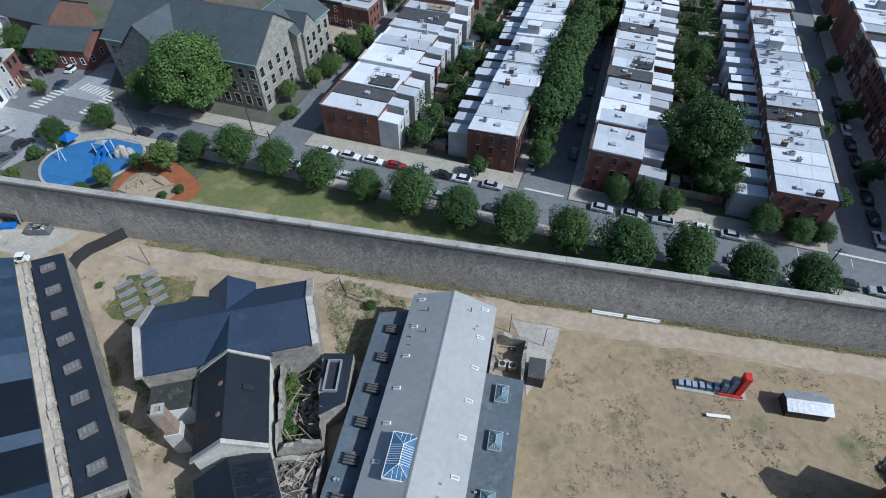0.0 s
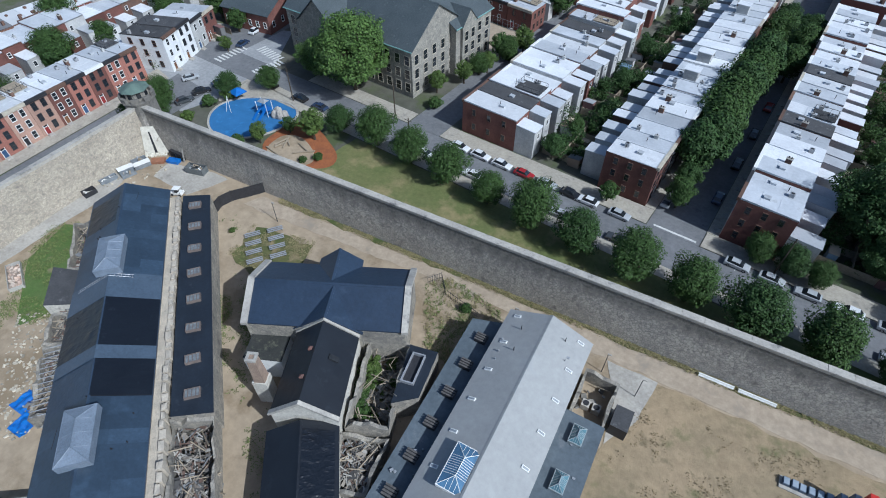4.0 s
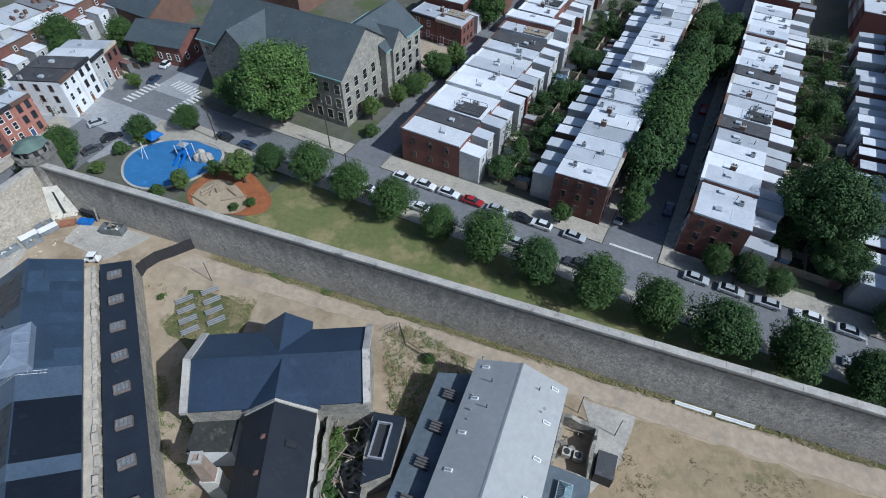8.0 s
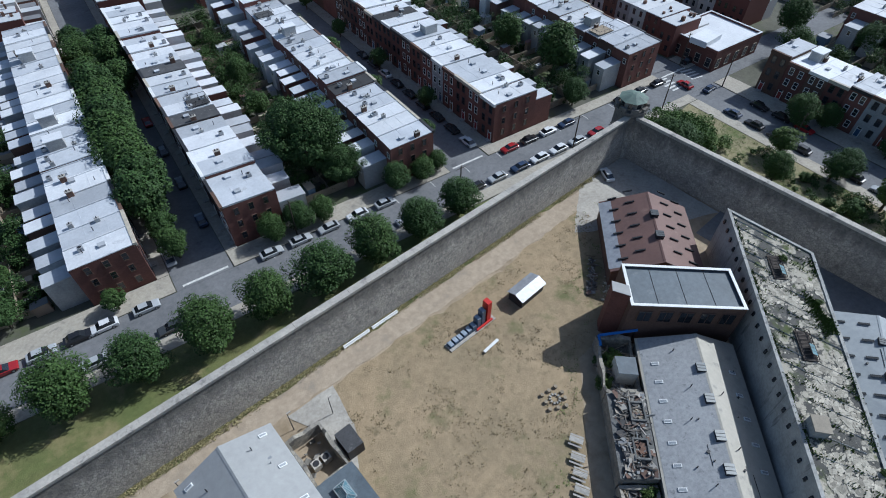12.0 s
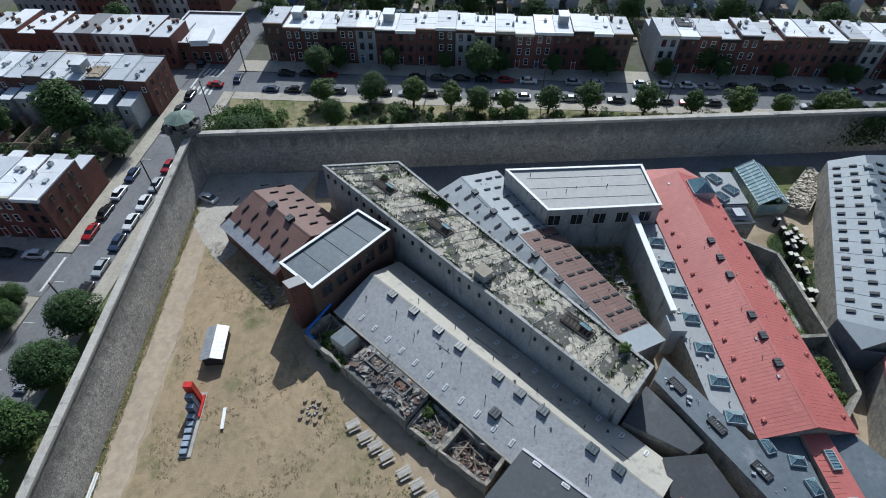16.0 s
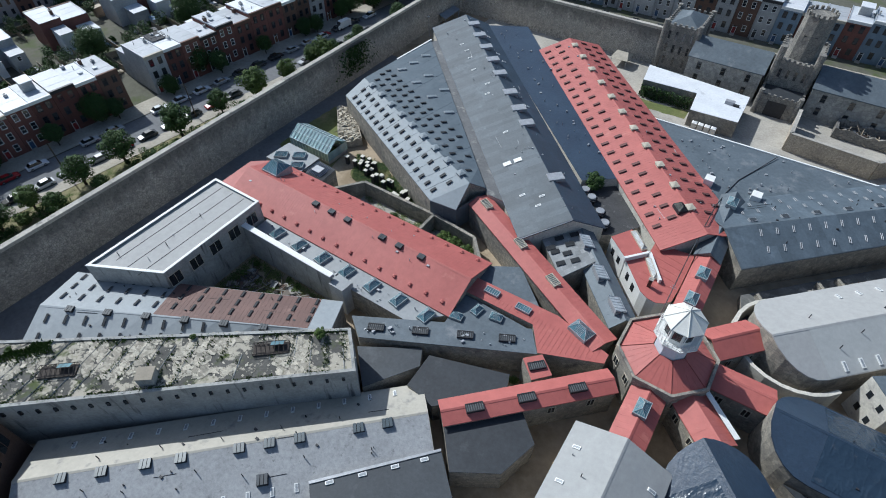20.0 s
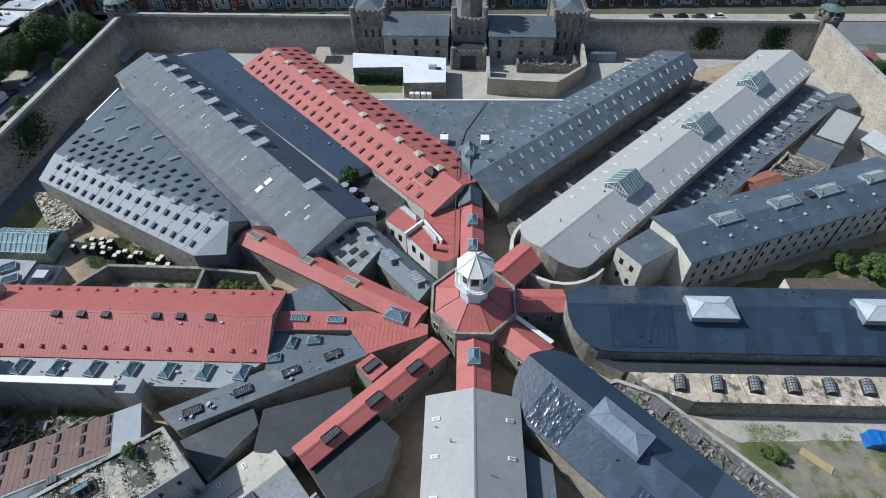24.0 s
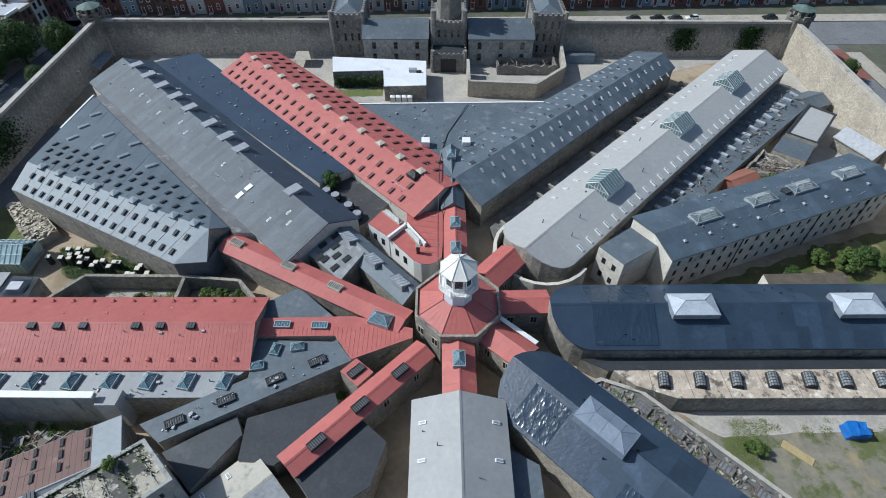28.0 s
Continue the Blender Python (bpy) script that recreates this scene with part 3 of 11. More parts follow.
# ---- ground and perimeter ----
M_WORN = mat("worn weedy dirt", (0.24, 0.22, 0.17), (0.17, 0.165, 0.125), 0.95, scale=0.1, spot=((0.115, 0.13, 0.05), 0.2, 0.5, 0.07), streak=((0.30, 0.245, 0.15), (0.3, 0.3, 0.3), 0.57), bump=0.7, bscale=6)
SOFT_EDGED[M_WORN] = 0.8
XW, YN, YS, WH, WT = 100.0, 105.1, -97.4, 10.4, 0.85
sheet("ground", [(-2500, -2500), (2500, -2500), (2500, 2500), (-2500, 2500)], -0.06, M_GROUND, "worn city ground reaching the horizon", "ground", 0.5)
sheet("yard_ground", [(-XW, YS), (XW, YS), (XW, YN), (-XW, YN)], 0.0, M_DIRT, "sandy bare yard inside the tall wall", "ground", 0.05)
sheet("field", [(16, 99), (60, 99), (80, 101), (84, 97), (66, 80), (50, 77), (22, 52), (12, 44), (12, 88)], 0.035, M_FIELD, "dry worn playing field with tufts of straw", "ground")
sheet("gravel_track", [(-68, 99.5), (-20, 101), (20, 99.5), (60, 99.5), (86, 100), (92, 103.6), (20, 103.7), (-66, 103.4)], 0.045, M_GRAVELRD, "packed gravel track along the tall stone wall", "track")
sheet("weed_strip", [(-60, 103.6), (88, 104.0), (88, 105.0), (-60, 105.0)], 0.06, M_WEED, "dry weeds at the foot of the stone wall", "weeds")
sheet("yard_slab", [(9, 99.5), (17, 99.5), (16, 92), (12.5, 86), (12, 93)], 0.065, M_CONC, "worn concrete slab beside the grey cellblock", "paving")
sheet("corner_yard", [(72, 96), (86, 86), (99, 80), (99.6, 104.6), (84, 104.6)], 0.06, M_CONC, "pale concrete yard in the corner of the wall", "paving")
sheet("east_lane", [(90, 80), (90, -60), (99.6, -60), (99.6, 80)], 0.05, M_ASPHALT, "shaded asphalt lane along the stone wall", "lane")
sheet("south_lane", [(-88, -97), (88, -97), (88, -88), (30, -72), (-20, -66), (-60, -86)], 0.05, M_CONC, "pale concrete forecourt behind the gatehouse", "paving")
sheet("west_yard", [(-99.5, 40), (-44, 40), (-30, 18), (-99.5, 18)], 0.03, M_WORN, "weedy yard with worn dirt patches", "ground")
sheet("corner_slab", [(-92.5, 101.8), (-91.5, 97.0), (-80.5, 96.0), (-78.5, 99.5), (-76.5, 103.8), (-81.0, 104.2)], 0.055, M_CONC, "pale concrete slab in the corner of the yard", "paving")
sheet("west_lane", [(-99.6, 41), (-96.2, 41), (-95.6, 79), (-94.5, 88), (-97.5, 97), (-99.6, 97)], 0.05, M_CONC, "pale concrete lane along the foot of the stone wall", "lane")
sheet("north_west_lawn", [(-95, 78), (-90, 80), (-76, 66), (-80, 58), (-86, 63), (-92.5, 68.4)], 0.04, mat("rank green grass", (0.085, 0.15, 0.035), (0.11, 0.16, 0.05), 0.95, scale=0.3, spot=((0.22, 0.2, 0.11), 0.25, 0.6, 0.1), bump=0.9, bscale=7), "weedy grass beside the ruined sheds", "grass")
sheet("strip_paving", [(-34, 17.1), (-92, 17.1), (-92, 20.2), (-52, 20.4), (-40, 21.2)], 0.06, M_CONC, "cracked concrete paving beside the low strip", "paving")
sheet("pedestal_garden", [(77, -17.5), (72, -10), (66, -8), (50, -8), (56, -11.5), (70, -18)], 0.055, M_WEED, "dark weedy garden ground", "ground")
sheet("bench_lawn", [(-61, 96), (-48, 97), (-46, 91), (-52, 85), (-60, 88)], 0.04, M_WEED, "patchy grass under stacked benches", "grass")
sheet("corner_lawn", [(78, -8), (95, -10), (95, -30), (90, -32), (80, -18)], 0.06, M_GRASS, "small lawn beside the greenhouse", "grass")


def tall_wall(name, a, b, label, face):
    """One side of the perimeter: stone face, string course and projecting coping in lengths."""
    a, b = Vector(a), Vector(b)
    d = (b - a).normalized()
    k = Vector((d.y, -d.x))
    t = thing(name, (a.x + b.x) / 2, (a.y + b.y) / 2, 0, label, "wall", kind="structure")
    L = (b - a).length
    bm = BM()
    n = 64
    rows = [(0.0, -0.5), (2.5, -0.34), (5.2, -0.18), (8.0, -0.06), (WH - 0.5, 0.0)]
    grid = []
    for z, off in rows:
        grid.append([bm.verts.new((*(a + d * (L * i / n) + k * (off + (0.05 * noise.noise((i * 1.7, z, 3.1)) if 0 < i < n else 0))), z)) for i in range(n + 1)])
    for r in range(len(rows) - 1):
        for i in range(n):
            bm.faces.new((grid[r][i], grid[r][i + 1], grid[r + 1][i + 1], grid[r + 1][i]))
    back = [[bm.verts.new((*(a + d * (L * i / n) + k * WT), z)) for i in (0, n)] for z in (0.0, WH - 0.5)]
    bm.faces.new((back[0][0], back[1][0], back[1][1], back[0][1]))
    bm.faces.new((grid[0][0], grid[-1][0], back[1][0], back[0][0]))
    bm.faces.new((grid[0][-1], back[0][1], back[1][1], grid[-1][-1]))
    part("wall_face", bm, face, t)
    bm = BM()
    slab(bm, [(*(a + k * -0.1), WH - 0.1), (*(b + k * -0.1), WH - 0.1), (*(b + k * (WT + 0.1)), WH - 0.1), (*(a + k * (WT + 0.1)), WH - 0.1)], 0.42)
    part("string_course", bm, M_CAP, t)
    count = int(L / 3.2)
    bm = slab(BM(), [(-1.585, -WT - 0.22, 0.16), (1.585, -WT - 0.22, 0.16), (1.585, 0.22, 0.22), (-1.585, 0.22, 0.22)], 0.32)
    me = to_mesh(bm, "coping_stone", M_CAP)
    ang = math.degrees(math.atan2(d.y, d.x))
    for i in range(count):
        q = a + d * (L * (i + 0.5) / count)
        m = Matrix.Translation((q.x, q.y, WH + 0.02 * random.uniform(-1, 1))) @ pose(0, 0, 0, 0, random.uniform(-0.3, 0.3), ang) @ Matrix.Diagonal((L / count / 3.2, 1, 1, 1))
        inst("coping_stone", me, t, m)
    return t


# the face looks inward, the thickness lies outward
tall_wall("wall_north", (XW, YN), (-XW, YN), "tall grey rubble stone wall with pale coping", M_STONE)
tall_wall("wall_east", (XW, YS), (XW, YN), "tall shaded grey stone wall with pale coping", M_STONE)
tall_wall("wall_south", (-XW, YS), (XW, YS), "tall dark stone wall beside the gatehouse", M_STONE)
tall_wall("wall_west", (-XW, YN), (-XW, YS), "tall pale rubble stone wall in full sun", M_STONE_PALE)


def corner_tower(x, y, label):
    t = thing("corner_tower", x, y, 0, label, "tower", "corner towers of the wall")
    part("shaft", tube(BM(), x, y, 0, 11.2, 3.6, 3.4, 8), M_STONE, t)
    bm = BM()
    tube(bm, x, y, 11.2, 11.6, 3.8, 3.8, 8)
    part("cornice", bm, M_STONE, t)
    lantern = part("lantern", tube(BM(), x, y, 11.6, 13.6, 2.6, 2.6, 8), M_BLOCKWALL, t)
    for i in range(8):
        a = 2 * math.pi * (i + 0.5) / 8
        box_m = Matrix.Translation((x + 2.42 * math.cos(a), y + 2.42 * math.sin(a), 12.7)) @ pose(0, 0, 0, 0, 0, math.degrees(a))
        part("window", box(BM(), -0.05, 0.06, -0.45, 0.45, -0.6, 0.6, 0, box_m), M_PANE, lantern)
    part("roof", tube(BM(), x, y, 13.6, 14.6, 3.2, 0.5, 8), mat("verdigris roof", (0.14, 0.2, 0.17), (0.09, 0.125, 0.11), 0.7, scale=0.6), t, "grey green low pyramid roof")
    for i in range(8):
        a = 2 * math.pi * i / 8
        mm = Matrix.Translation((x + 3.3 * math.cos(a), y + 3.3 * math.sin(a), 11.6)) @ pose(0, 0, 0, 0, 0, math.degrees(a))
        part("battlement", box(BM(), -0.3, 0.3, -0.8, 0.8, 0, 0.9, 0, mm), M_STONE, t)


corner_tower(101.5, 106.8, "octagonal stone watch tower with a low dark green roof")
corner_tower(-101.5, 106.8, "octagonal stone watch tower beside the playground corner")
corner_tower(101.5, -99.0, "octagonal stone watch tower in shade")
corner_tower(-101.5, -99.0, "octagonal sunlit stone watch tower")

# ---- hub ----
HX, HY = -0.6, 2.0


def octagon(r, turn=22.5, x=HX, y=HY):
    return [(x + r * math.cos(radians(turn + 45 * i)), y + r * math.sin(radians(turn + 45 * i))) for i in range(8)]


def build_hub():
    t = thing("rotunda", HX, HY, 0, "octagonal stone rotunda with a red metal roof", "building")
    R = 7.3
    wall = part("wall", prism(BM(), octagon(R), -0.05, 7.7), M_BLOCKWALL, t)
    part("parapet", ring_wall(BM(), octagon(R + 0.1), 7.7, 8.3, 0.4), M_BLOCKWALL, t)
    for i in range(8):
        a = radians(45 * i)
        ap = R * math.cos(radians(22.5))
        mm = Matrix.Translation((HX + ap * math.cos(a), HY + ap * math.sin(a), 0)) @ pose(0, 0, 0, 0, 0, 45 * i)
        for sy in (-1.6, 1.6):
            w = part("window", box(BM(), -0.1, 0.04, sy - 0.55, sy + 0.55, 4.7, 6.3, 0, mm), M_PANE, t)
            part("window_frame", ring_frame(mm, sy, 4.7, 6.3, 0.55), M_CREAM, w)
    low, top = octagon(R - 0.45), octagon(2.5)
    bm = BM()
    for i in range(8):
        slab(bm, [(*low[i], 7.9), (*low[(i + 1) % 8], 7.9), (*top[(i + 1) % 8], 9.9), (*top[i], 9.9)], 0.15)
    bmesh.ops.remove_doubles(bm, verts=bm.verts, dist=0.004)
    part("roof", bm, M_RED, t, "faceted red metal roof")
    bm = BM()
    for i in range(8):
        a0, a1, b0, b1 = Vector((*low[i], 7.95)), Vector((*low[(i + 1) % 8], 7.95)), Vector((*top[i], 9.95)), Vector((*top[(i + 1) % 8], 9.95))
        for j in range(6):
            rod(bm, a0.lerp(a1, j / 5), b0.lerp(b1, j / 5), 0.012 if j % 5 else 0.05, 0, 4)
    part("roof_seam", bm, M_RED, t, kind="stuff")
    return t


def ring_frame(mm, sy, z0, z1, hw):
    bm = BM()
    for y0, y1, a, b in ((sy - hw - .1, sy - hw, z0 - .1, z1 + .1), (sy + hw, sy + hw + .1, z0 - .1, z1 + .1), (sy - hw, sy + hw, z1, z1 + .1), (sy - hw, sy + hw, z0 - .1, z0), (sy - .04, sy + .04, z0, z1)):
        box(bm, -0.05, 0.1, y0, y1, a, b, 0, mm)
    return bm


def build_lookout():
    t = thing("lookout_tower", HX, HY, 9.0, "white octagonal watch tower with a gallery and faceted roof", "tower")
    blue = mat("bluish white paint", (0.70, 0.75, 0.82), (0.62, 0.67, 0.74), 0.6, scale=0.8)
    part("base", prism(BM(), octagon(2.35), 8.6, 13.0), blue, t)
    part("gallery_floor", prism(BM(), octagon(3.3), 12.85, 13.1), M_WHITE, t)
    cabin = part("cabin", prism(BM(), octagon(2.2), 13.1, 16.4), M_WHITE, t)
    for i in range(8):
        mm = Matrix.Translation((HX, HY, 0)) @ pose(0, 0, 0, 0, 0, 45 * i)
        ap = 2.2 * math.cos(radians(22.5))
        w = part("window", box(BM(), ap - 0.03, ap + 0.03, -0.6, 0.6, 13.9, 15.8, 0, mm), M_PANE, cabin)
        apg = 3.22 * math.cos(radians(22.5))
        hw = 3.22 * math.sin(radians(22.5))
        bm = BM()
        for z in (13.45, 13.85, 14.2):
            box(bm, apg - .03, apg + .03, -hw, hw, z - .03, z + .03, 0, mm)
        for j in range(5):
            y = -hw + 2 * hw * j / 4
            box(bm, apg - .03, apg + .03, y - .03, y + .03, 13.1, 14.23, 0, mm)
        part("railing", bm, M_WHITE, t)
        bm = BM()
        rod(bm, mm @ Vector((2.15, 0, 11.8)), mm @ Vector((3.0, 0, 12.85)), 0.07)
        part("bracket", bm, M_WHITE, t)
        post = BM()
        rod(post, mm @ Vector((2.85, hw * .88, 13.1)), mm @ Vector((2.75, hw * .88, 16.6)), 0.06)
        part("post", post, M_WHITE, t)
    low = octagon(3.0)
    bm = BM()
    for i in range(8):
        slab(bm, [(*low[i], 16.5), (*low[(i + 1) % 8], 16.5), (HX, HY, 18.6)], 0.12)
    for i in range(8):
        rod(bm, (*low[i], 16.54), (HX, HY, 18.66), 0.06)
    part("roof", bm, mat("off white roof paint", (0.74, 0.73, 0.68), (0.65, 0.64, 0.60), 0.6, scale=0.6), t, "off-white faceted tent roof")
    part("finial", tube(BM(), HX, HY, 18.5, 19.6, 0.12, 0.05), M_WHITE, t)
    # signal mast at the eaves
    mast = thing("mast", 2.6, -4.2, 8, "thin galvanised mast with brackets on the roof", "mast")
    bm = BM()
    rod(bm, (2.6, -4.2, 8.0), (2.6, -4.2, 15.5), 0.06)
    part("pole", bm, M_GALV, mast)
    bm = BM()
    rod(bm, (2.1, -4.2, 14.8), (3.1, -4.2, 14.8), 0.04)
    rod(bm, (2.3, -4.2, 15.3), (2.9, -4.2, 15.3), 0.04)
    part("crossbar", bm, M_GALV, mast)


build_hub()
build_lookout()


def wing(a, b, w, label, eave=6.3, ridge=7.5, lights=((0.35, 0.0),), kind=None, seams=1.0, windows=2, roof_m=None):
    """A short corridor block with a low red gable and hipped roof lights."""
    g = Gable(a, b, w / 2, w / 2, eave, ridge)
    t = pitched("corridor_wing", g, M_BLOCKWALL, roof_m or M_RED, label, seams=seams, group="corridor wings of the rotunda", over=0.25)
    for f, u in lights:
        inst("skylight", kind or LANT_S, t, g.upright(g.len * f, u))
    for sg in (1, -1):
        for i in range(windows):
            q = g.xy(g.len * (i + 0.6) / (windows + 0.2), sg * w / 2)
            mm = Matrix.Translation((q.x, q.y, 0)) @ pose(0, 0, 0, 0, 0, math.degrees(math.atan2(g.k.y * sg, g.k.x * sg)))
            wi = part("window", box(BM(), -0.1, 0.03, -0.5, 0.5, 3.4, 5.0, 0, mm), M_PANE, t)
            part("window_frame", ring_frame(mm, 0, 3.4, 5.0, 0.5), M_CREAM, wi)
    return g, t


SK_WIN = mesh_slat_light(2.6, 1.3, M_DARK, mat("dim slatted glass", (0.14, 0.15, 0.155), (0.09, 0.1, 0.105), 0.4, scale=1.5), 8, 0.4, 0.13)
SK_TEAL = mesh_slat_light(2.6, 1.3, M_GALV, M_SKYGLASS, 6, 0.4)
wing((-0.6, 7.6), (-0.6, 18.8), 4.6, "red roofed stone corridor reaching the grey cellblock", 6.4, 7.4, ((0.42, 0.0),))
wing((-5.2, 5.8), (-11.2, 11.2), 4.8, "red roofed stone corridor with a white gutter", 6.2, 7.4, ())
wing((-7.0, 0.6), (-15.6, 0.4), 4.4, "red roofed stone corridor with small windows", 6.4, 7.4, ())
wing((-5.6, -4.4), (-11.0, -10.4), 5.2, "red roofed stone corridor beside the pale cellblock", 6.4, 7.9, ())
wing((-0.6, -4.6), (-0.6, -22.2), 3.8, "red roofed stone corridor with two roof lights", 6.4, 7.3, ((0.35, 0.0), (0.72, 0.0)))
wing((-0.3, -22.2), (-0.1, -41.0), 4.2, "dark roofed corridor behind the red wing", 6.6, 8.2, ((0.8, 0.0),), seams=0, windows=0, roof_m=M_SLATEMEM)
gutter = thing("gutter_cover", -9.9, 5.9, 6.2, "white metal gutter cover along the red roof", "gutter")
part("cover", slab(BM(), [(-7.2, 3.4, 6.75), (-13.1, 8.7, 6.75), (-12.5, 9.3, 6.9), (-6.6, 4.0, 6.9)], 0.12), M_WHITE, gutter)
gNE, tNE = wing((4.6, 9.6), (22.4, 27.6), 3.6, "long red roofed stone corridor with dark roof lights", 6.2, 6.9, ((0.22, -0.5), (0.52, -0.5), (0.82, -0.5)), SK_WIN, windows=4)
M_MOSSFELT = mat("mossy black felt", (0.045, 0.046, 0.042), (0.03, 0.032, 0.03), 0.9, scale=0.5, spot=((0.1, 0.1, 0.075), 0.7, 0.56, 0.12), bump=0.4, bscale=4)
flat_block("lean_to", [(12.2, 13.6), (15.0, 11.2), (17.2, 13.4), (14.4, 16.0)], 6.0, M_BLOCKWALL, M_RED, "small red roofed block beside the corridor", "building")
tag_l = thing("skylight", 14.8, 13.5, 6.0, "dark framed roof light on a small red roof", "skylight")
inst("lantern", SK_WIN, tag_l, Matrix.Translation((14.8, 13.5, 6.0)) @ pose(0, 0, 0, 0, 0, 45))

# eastern red corridor and junction
gE, tE = wing((8.0, 4.2), (41.6, -13.8), 4.4, "long red roofed corridor with pale roof lights", 6.0, 6.5, (), None, windows=0)
CREAM_L = mesh_slat_light(2.6, 1.4, M_CREAM, mat("dim skylight glass", (0.24, 0.25, 0.24), (0.15, 0.16, 0.16), 0.3, scale=1.5), 7, 0.45, 0.07)
for f in (0.36, 0.62, 0.93):
    inst("skylight", CREAM_L, tE, gE.upright(gE.len * f, 0.2) @ pose(0, 0, 0, 0, 0, 0))
tj = flat_block("red_junction", [(32.0, 3.6), (31.4, 7.2), (18.8, 7.0), (15.8, 11.3), (6.6, 7.4), (6.6, 5.6), (16.2, 3.2)], 5.9, M_BLOCKWALL, M_RED, "red metal roof spreading between two corridors", "building")
bm = BM()
for i in range(34):
    x = 8 + i * 0.7
    rod(bm, (x, 5.4, 5.91), (x, 6.95 if x > 18.6 else min(7.0 + (x - 6.6) * 0.42, 7.1 + max(0.0, 18.6 - x) * 1.5), 5.91), 0.035, 0, 4)
part("roof_seam", bm, M_RED, tj, kind="stuff")
inst("lantern", LANT_M, tj, Matrix.Translation((11.8, 4.2, 6.2)) @ pose(0, 0, 0, 0, 0, -20))
for x, y in ((27.5, 5.0), (21.5, 5.2)):
    inst("skylight", SK_TEAL, tj, Matrix.Translation((x, y, 5.95)))
tg = flat_block("grey_corridor", [(44.2, 21.6), (40.6, 24.2), (15.8, 11.35), (18.6, 7.6)], 5.6, M_BLOCKWALL, M_SLATEMEM, "long low grey roofed corridor with dark roof lights", "building")
for f in (0.12, 0.37, 0.62, 0.85):
    q = Vector((42.4, 22.9)).lerp(Vector((17.2, 9.5)), f)
    inst("skylight", SK_WIN, tg, Matrix.Translation((q.x, q.y, 5.6)) @ pose(0, 0, 0, 0, 0, 28))
tl = flat_block("lantern_roof", [(31.2, 7.4), (31.0, 14.4), (28, 13.2), (18.8, 7.75)], 5.3, M_BLOCKWALL, M_SLATEMEM, "grey roof with small glazed lanterns", "building")
for x, y, r in ((27.8, 9.3, 80), (24.5, 8.8, 10), (30.0, 12.2, 10)):
    inst("lantern", LANT_S, tl, Matrix.Translation((x, y, 5.4)) @ pose(0, 0, 0, 0, 0, r) @ Matrix.Diagonal((0.75, 0.75, 0.85, 1)))
flat_block("grey_infill", [(31.4, -0.5), (31.6, 3.4), (19.5, 2.9), (26.5, -3.5)], 5.0, M_BLOCKWALL, M_SLATEMEM, "plain slate grey roof between red roofs", "building")

# ---- north cellblock ----
gN = Gable((-0.4, 18.9), (-0.4, 96.2), 6.4, 6.4, 7.0, 9.6)
tN = pitched("north_cellblock", gN, M_BLOCKWALL, mat("cool grey membrane", (0.35, 0.352, 0.345), (0.315, 0.317, 0.312), 0.65, scale=0.12, spot=((0.31, 0.32, 0.33), 0.25, 0.58, 0.25), bump=0.1, bscale=2), "long stone cellblock with a pale grey gabled roof", "cellblock", over=0.3)
for i in range(15):
    s = 3.5 + i * 5.2
    for u in (-5.0, 5.0):
        inst("skylight", WHITE_LIGHT, tN, gN.stand(s, u, 90))
for s, u in ((7, 3), (20, -3), (33, 3.4), (70, -3), (74, -3.5), (75, 3)):
    inst("vent_pipe", PIPE, tN, gN.upright(s, u))
NL = mesh_lantern(5.8, 3.4, 0.8, 0.35, 8, M_WHITE, glass("blue skylight glass", (0.10, 0.2, 0.32), 0.12))
NLS, NLU = 51.0, -1.8
inst("lantern", NL, tN, gN.upright(NLS, NLU))
tNW = flat_block("west_annex", [(-12.2, 93.6), (-6.9, 95.2), (-6.9, 24.5), (-11.2, 27), (-11.6, 60)], 4.6, M_BLOCKWALL, M_SLATEMEM, "low dark roofed row of cells beside the cellblock", "annex")
bm = BM()
box(bm, -.85, .85, -.75, .75, -.1, .55, 0)
for i in range(4):
    y = -.6 + i * .4
    slab(bm, [(-.95, y - .14, .72), (.95, y - .14, .72), (.95, y + .14, .64), (-.95, y + .14, .64)], .1, 1)
VENTD = to_mesh(bm, "roof_vent", [M_DARK, mat("weathered vent boards", (0.13, 0.12, 0.115), (0.09, 0.085, 0.08), 0.85, scale=2)])
for i in range(12):
    inst("roof_vent", VENTD, tNW, Matrix.Translation((-9.2, 90.6 - i * 5.2, 4.7)))
tNE2 = flat_block("east_annex", [(6.2, 86.2), (11.9, 86.0), (11.8, 40), (6.2, 36)], 4.4, M_BLOCKWALL, M_SLATEMEM, "low dark roofed annex with glazed roof lights", "annex")
for y in (83.0, 76.0, 68.0, 60.0, 52.0):
    inst("lantern", LANT_S, tNE2, Matrix.Translation((8.9, y, 4.6)) @ pose(0, 0, 0, 0, 0, 90))

BUSHES_LATER = []
M_NAVY = mat("navy roof membrane", (0.026, 0.043, 0.075), (0.02, 0.034, 0.06), 0.42, scale=0.2, spot=((0.042, 0.063, 0.1), 0.3, 0.6, 0.15), bump=0.5, bscale=1.2, spec=0.6)
M_GREYSLATE = mat("weathered grey sheeting", (0.132, 0.162, 0.186), (0.112, 0.138, 0.159), 0.6, scale=0.15, spot=((0.18, 0.195, 0.21), 0.25, 0.57, 0.2), bump=0.15, bscale=2)
M_GREYN = mat("cool grey sheeting", (0.235, 0.268, 0.292), (0.205, 0.234, 0.256), 0.6, scale=0.15, spot=((0.25, 0.26, 0.275), 0.25, 0.57, 0.2), bump=0.12, bscale=2)
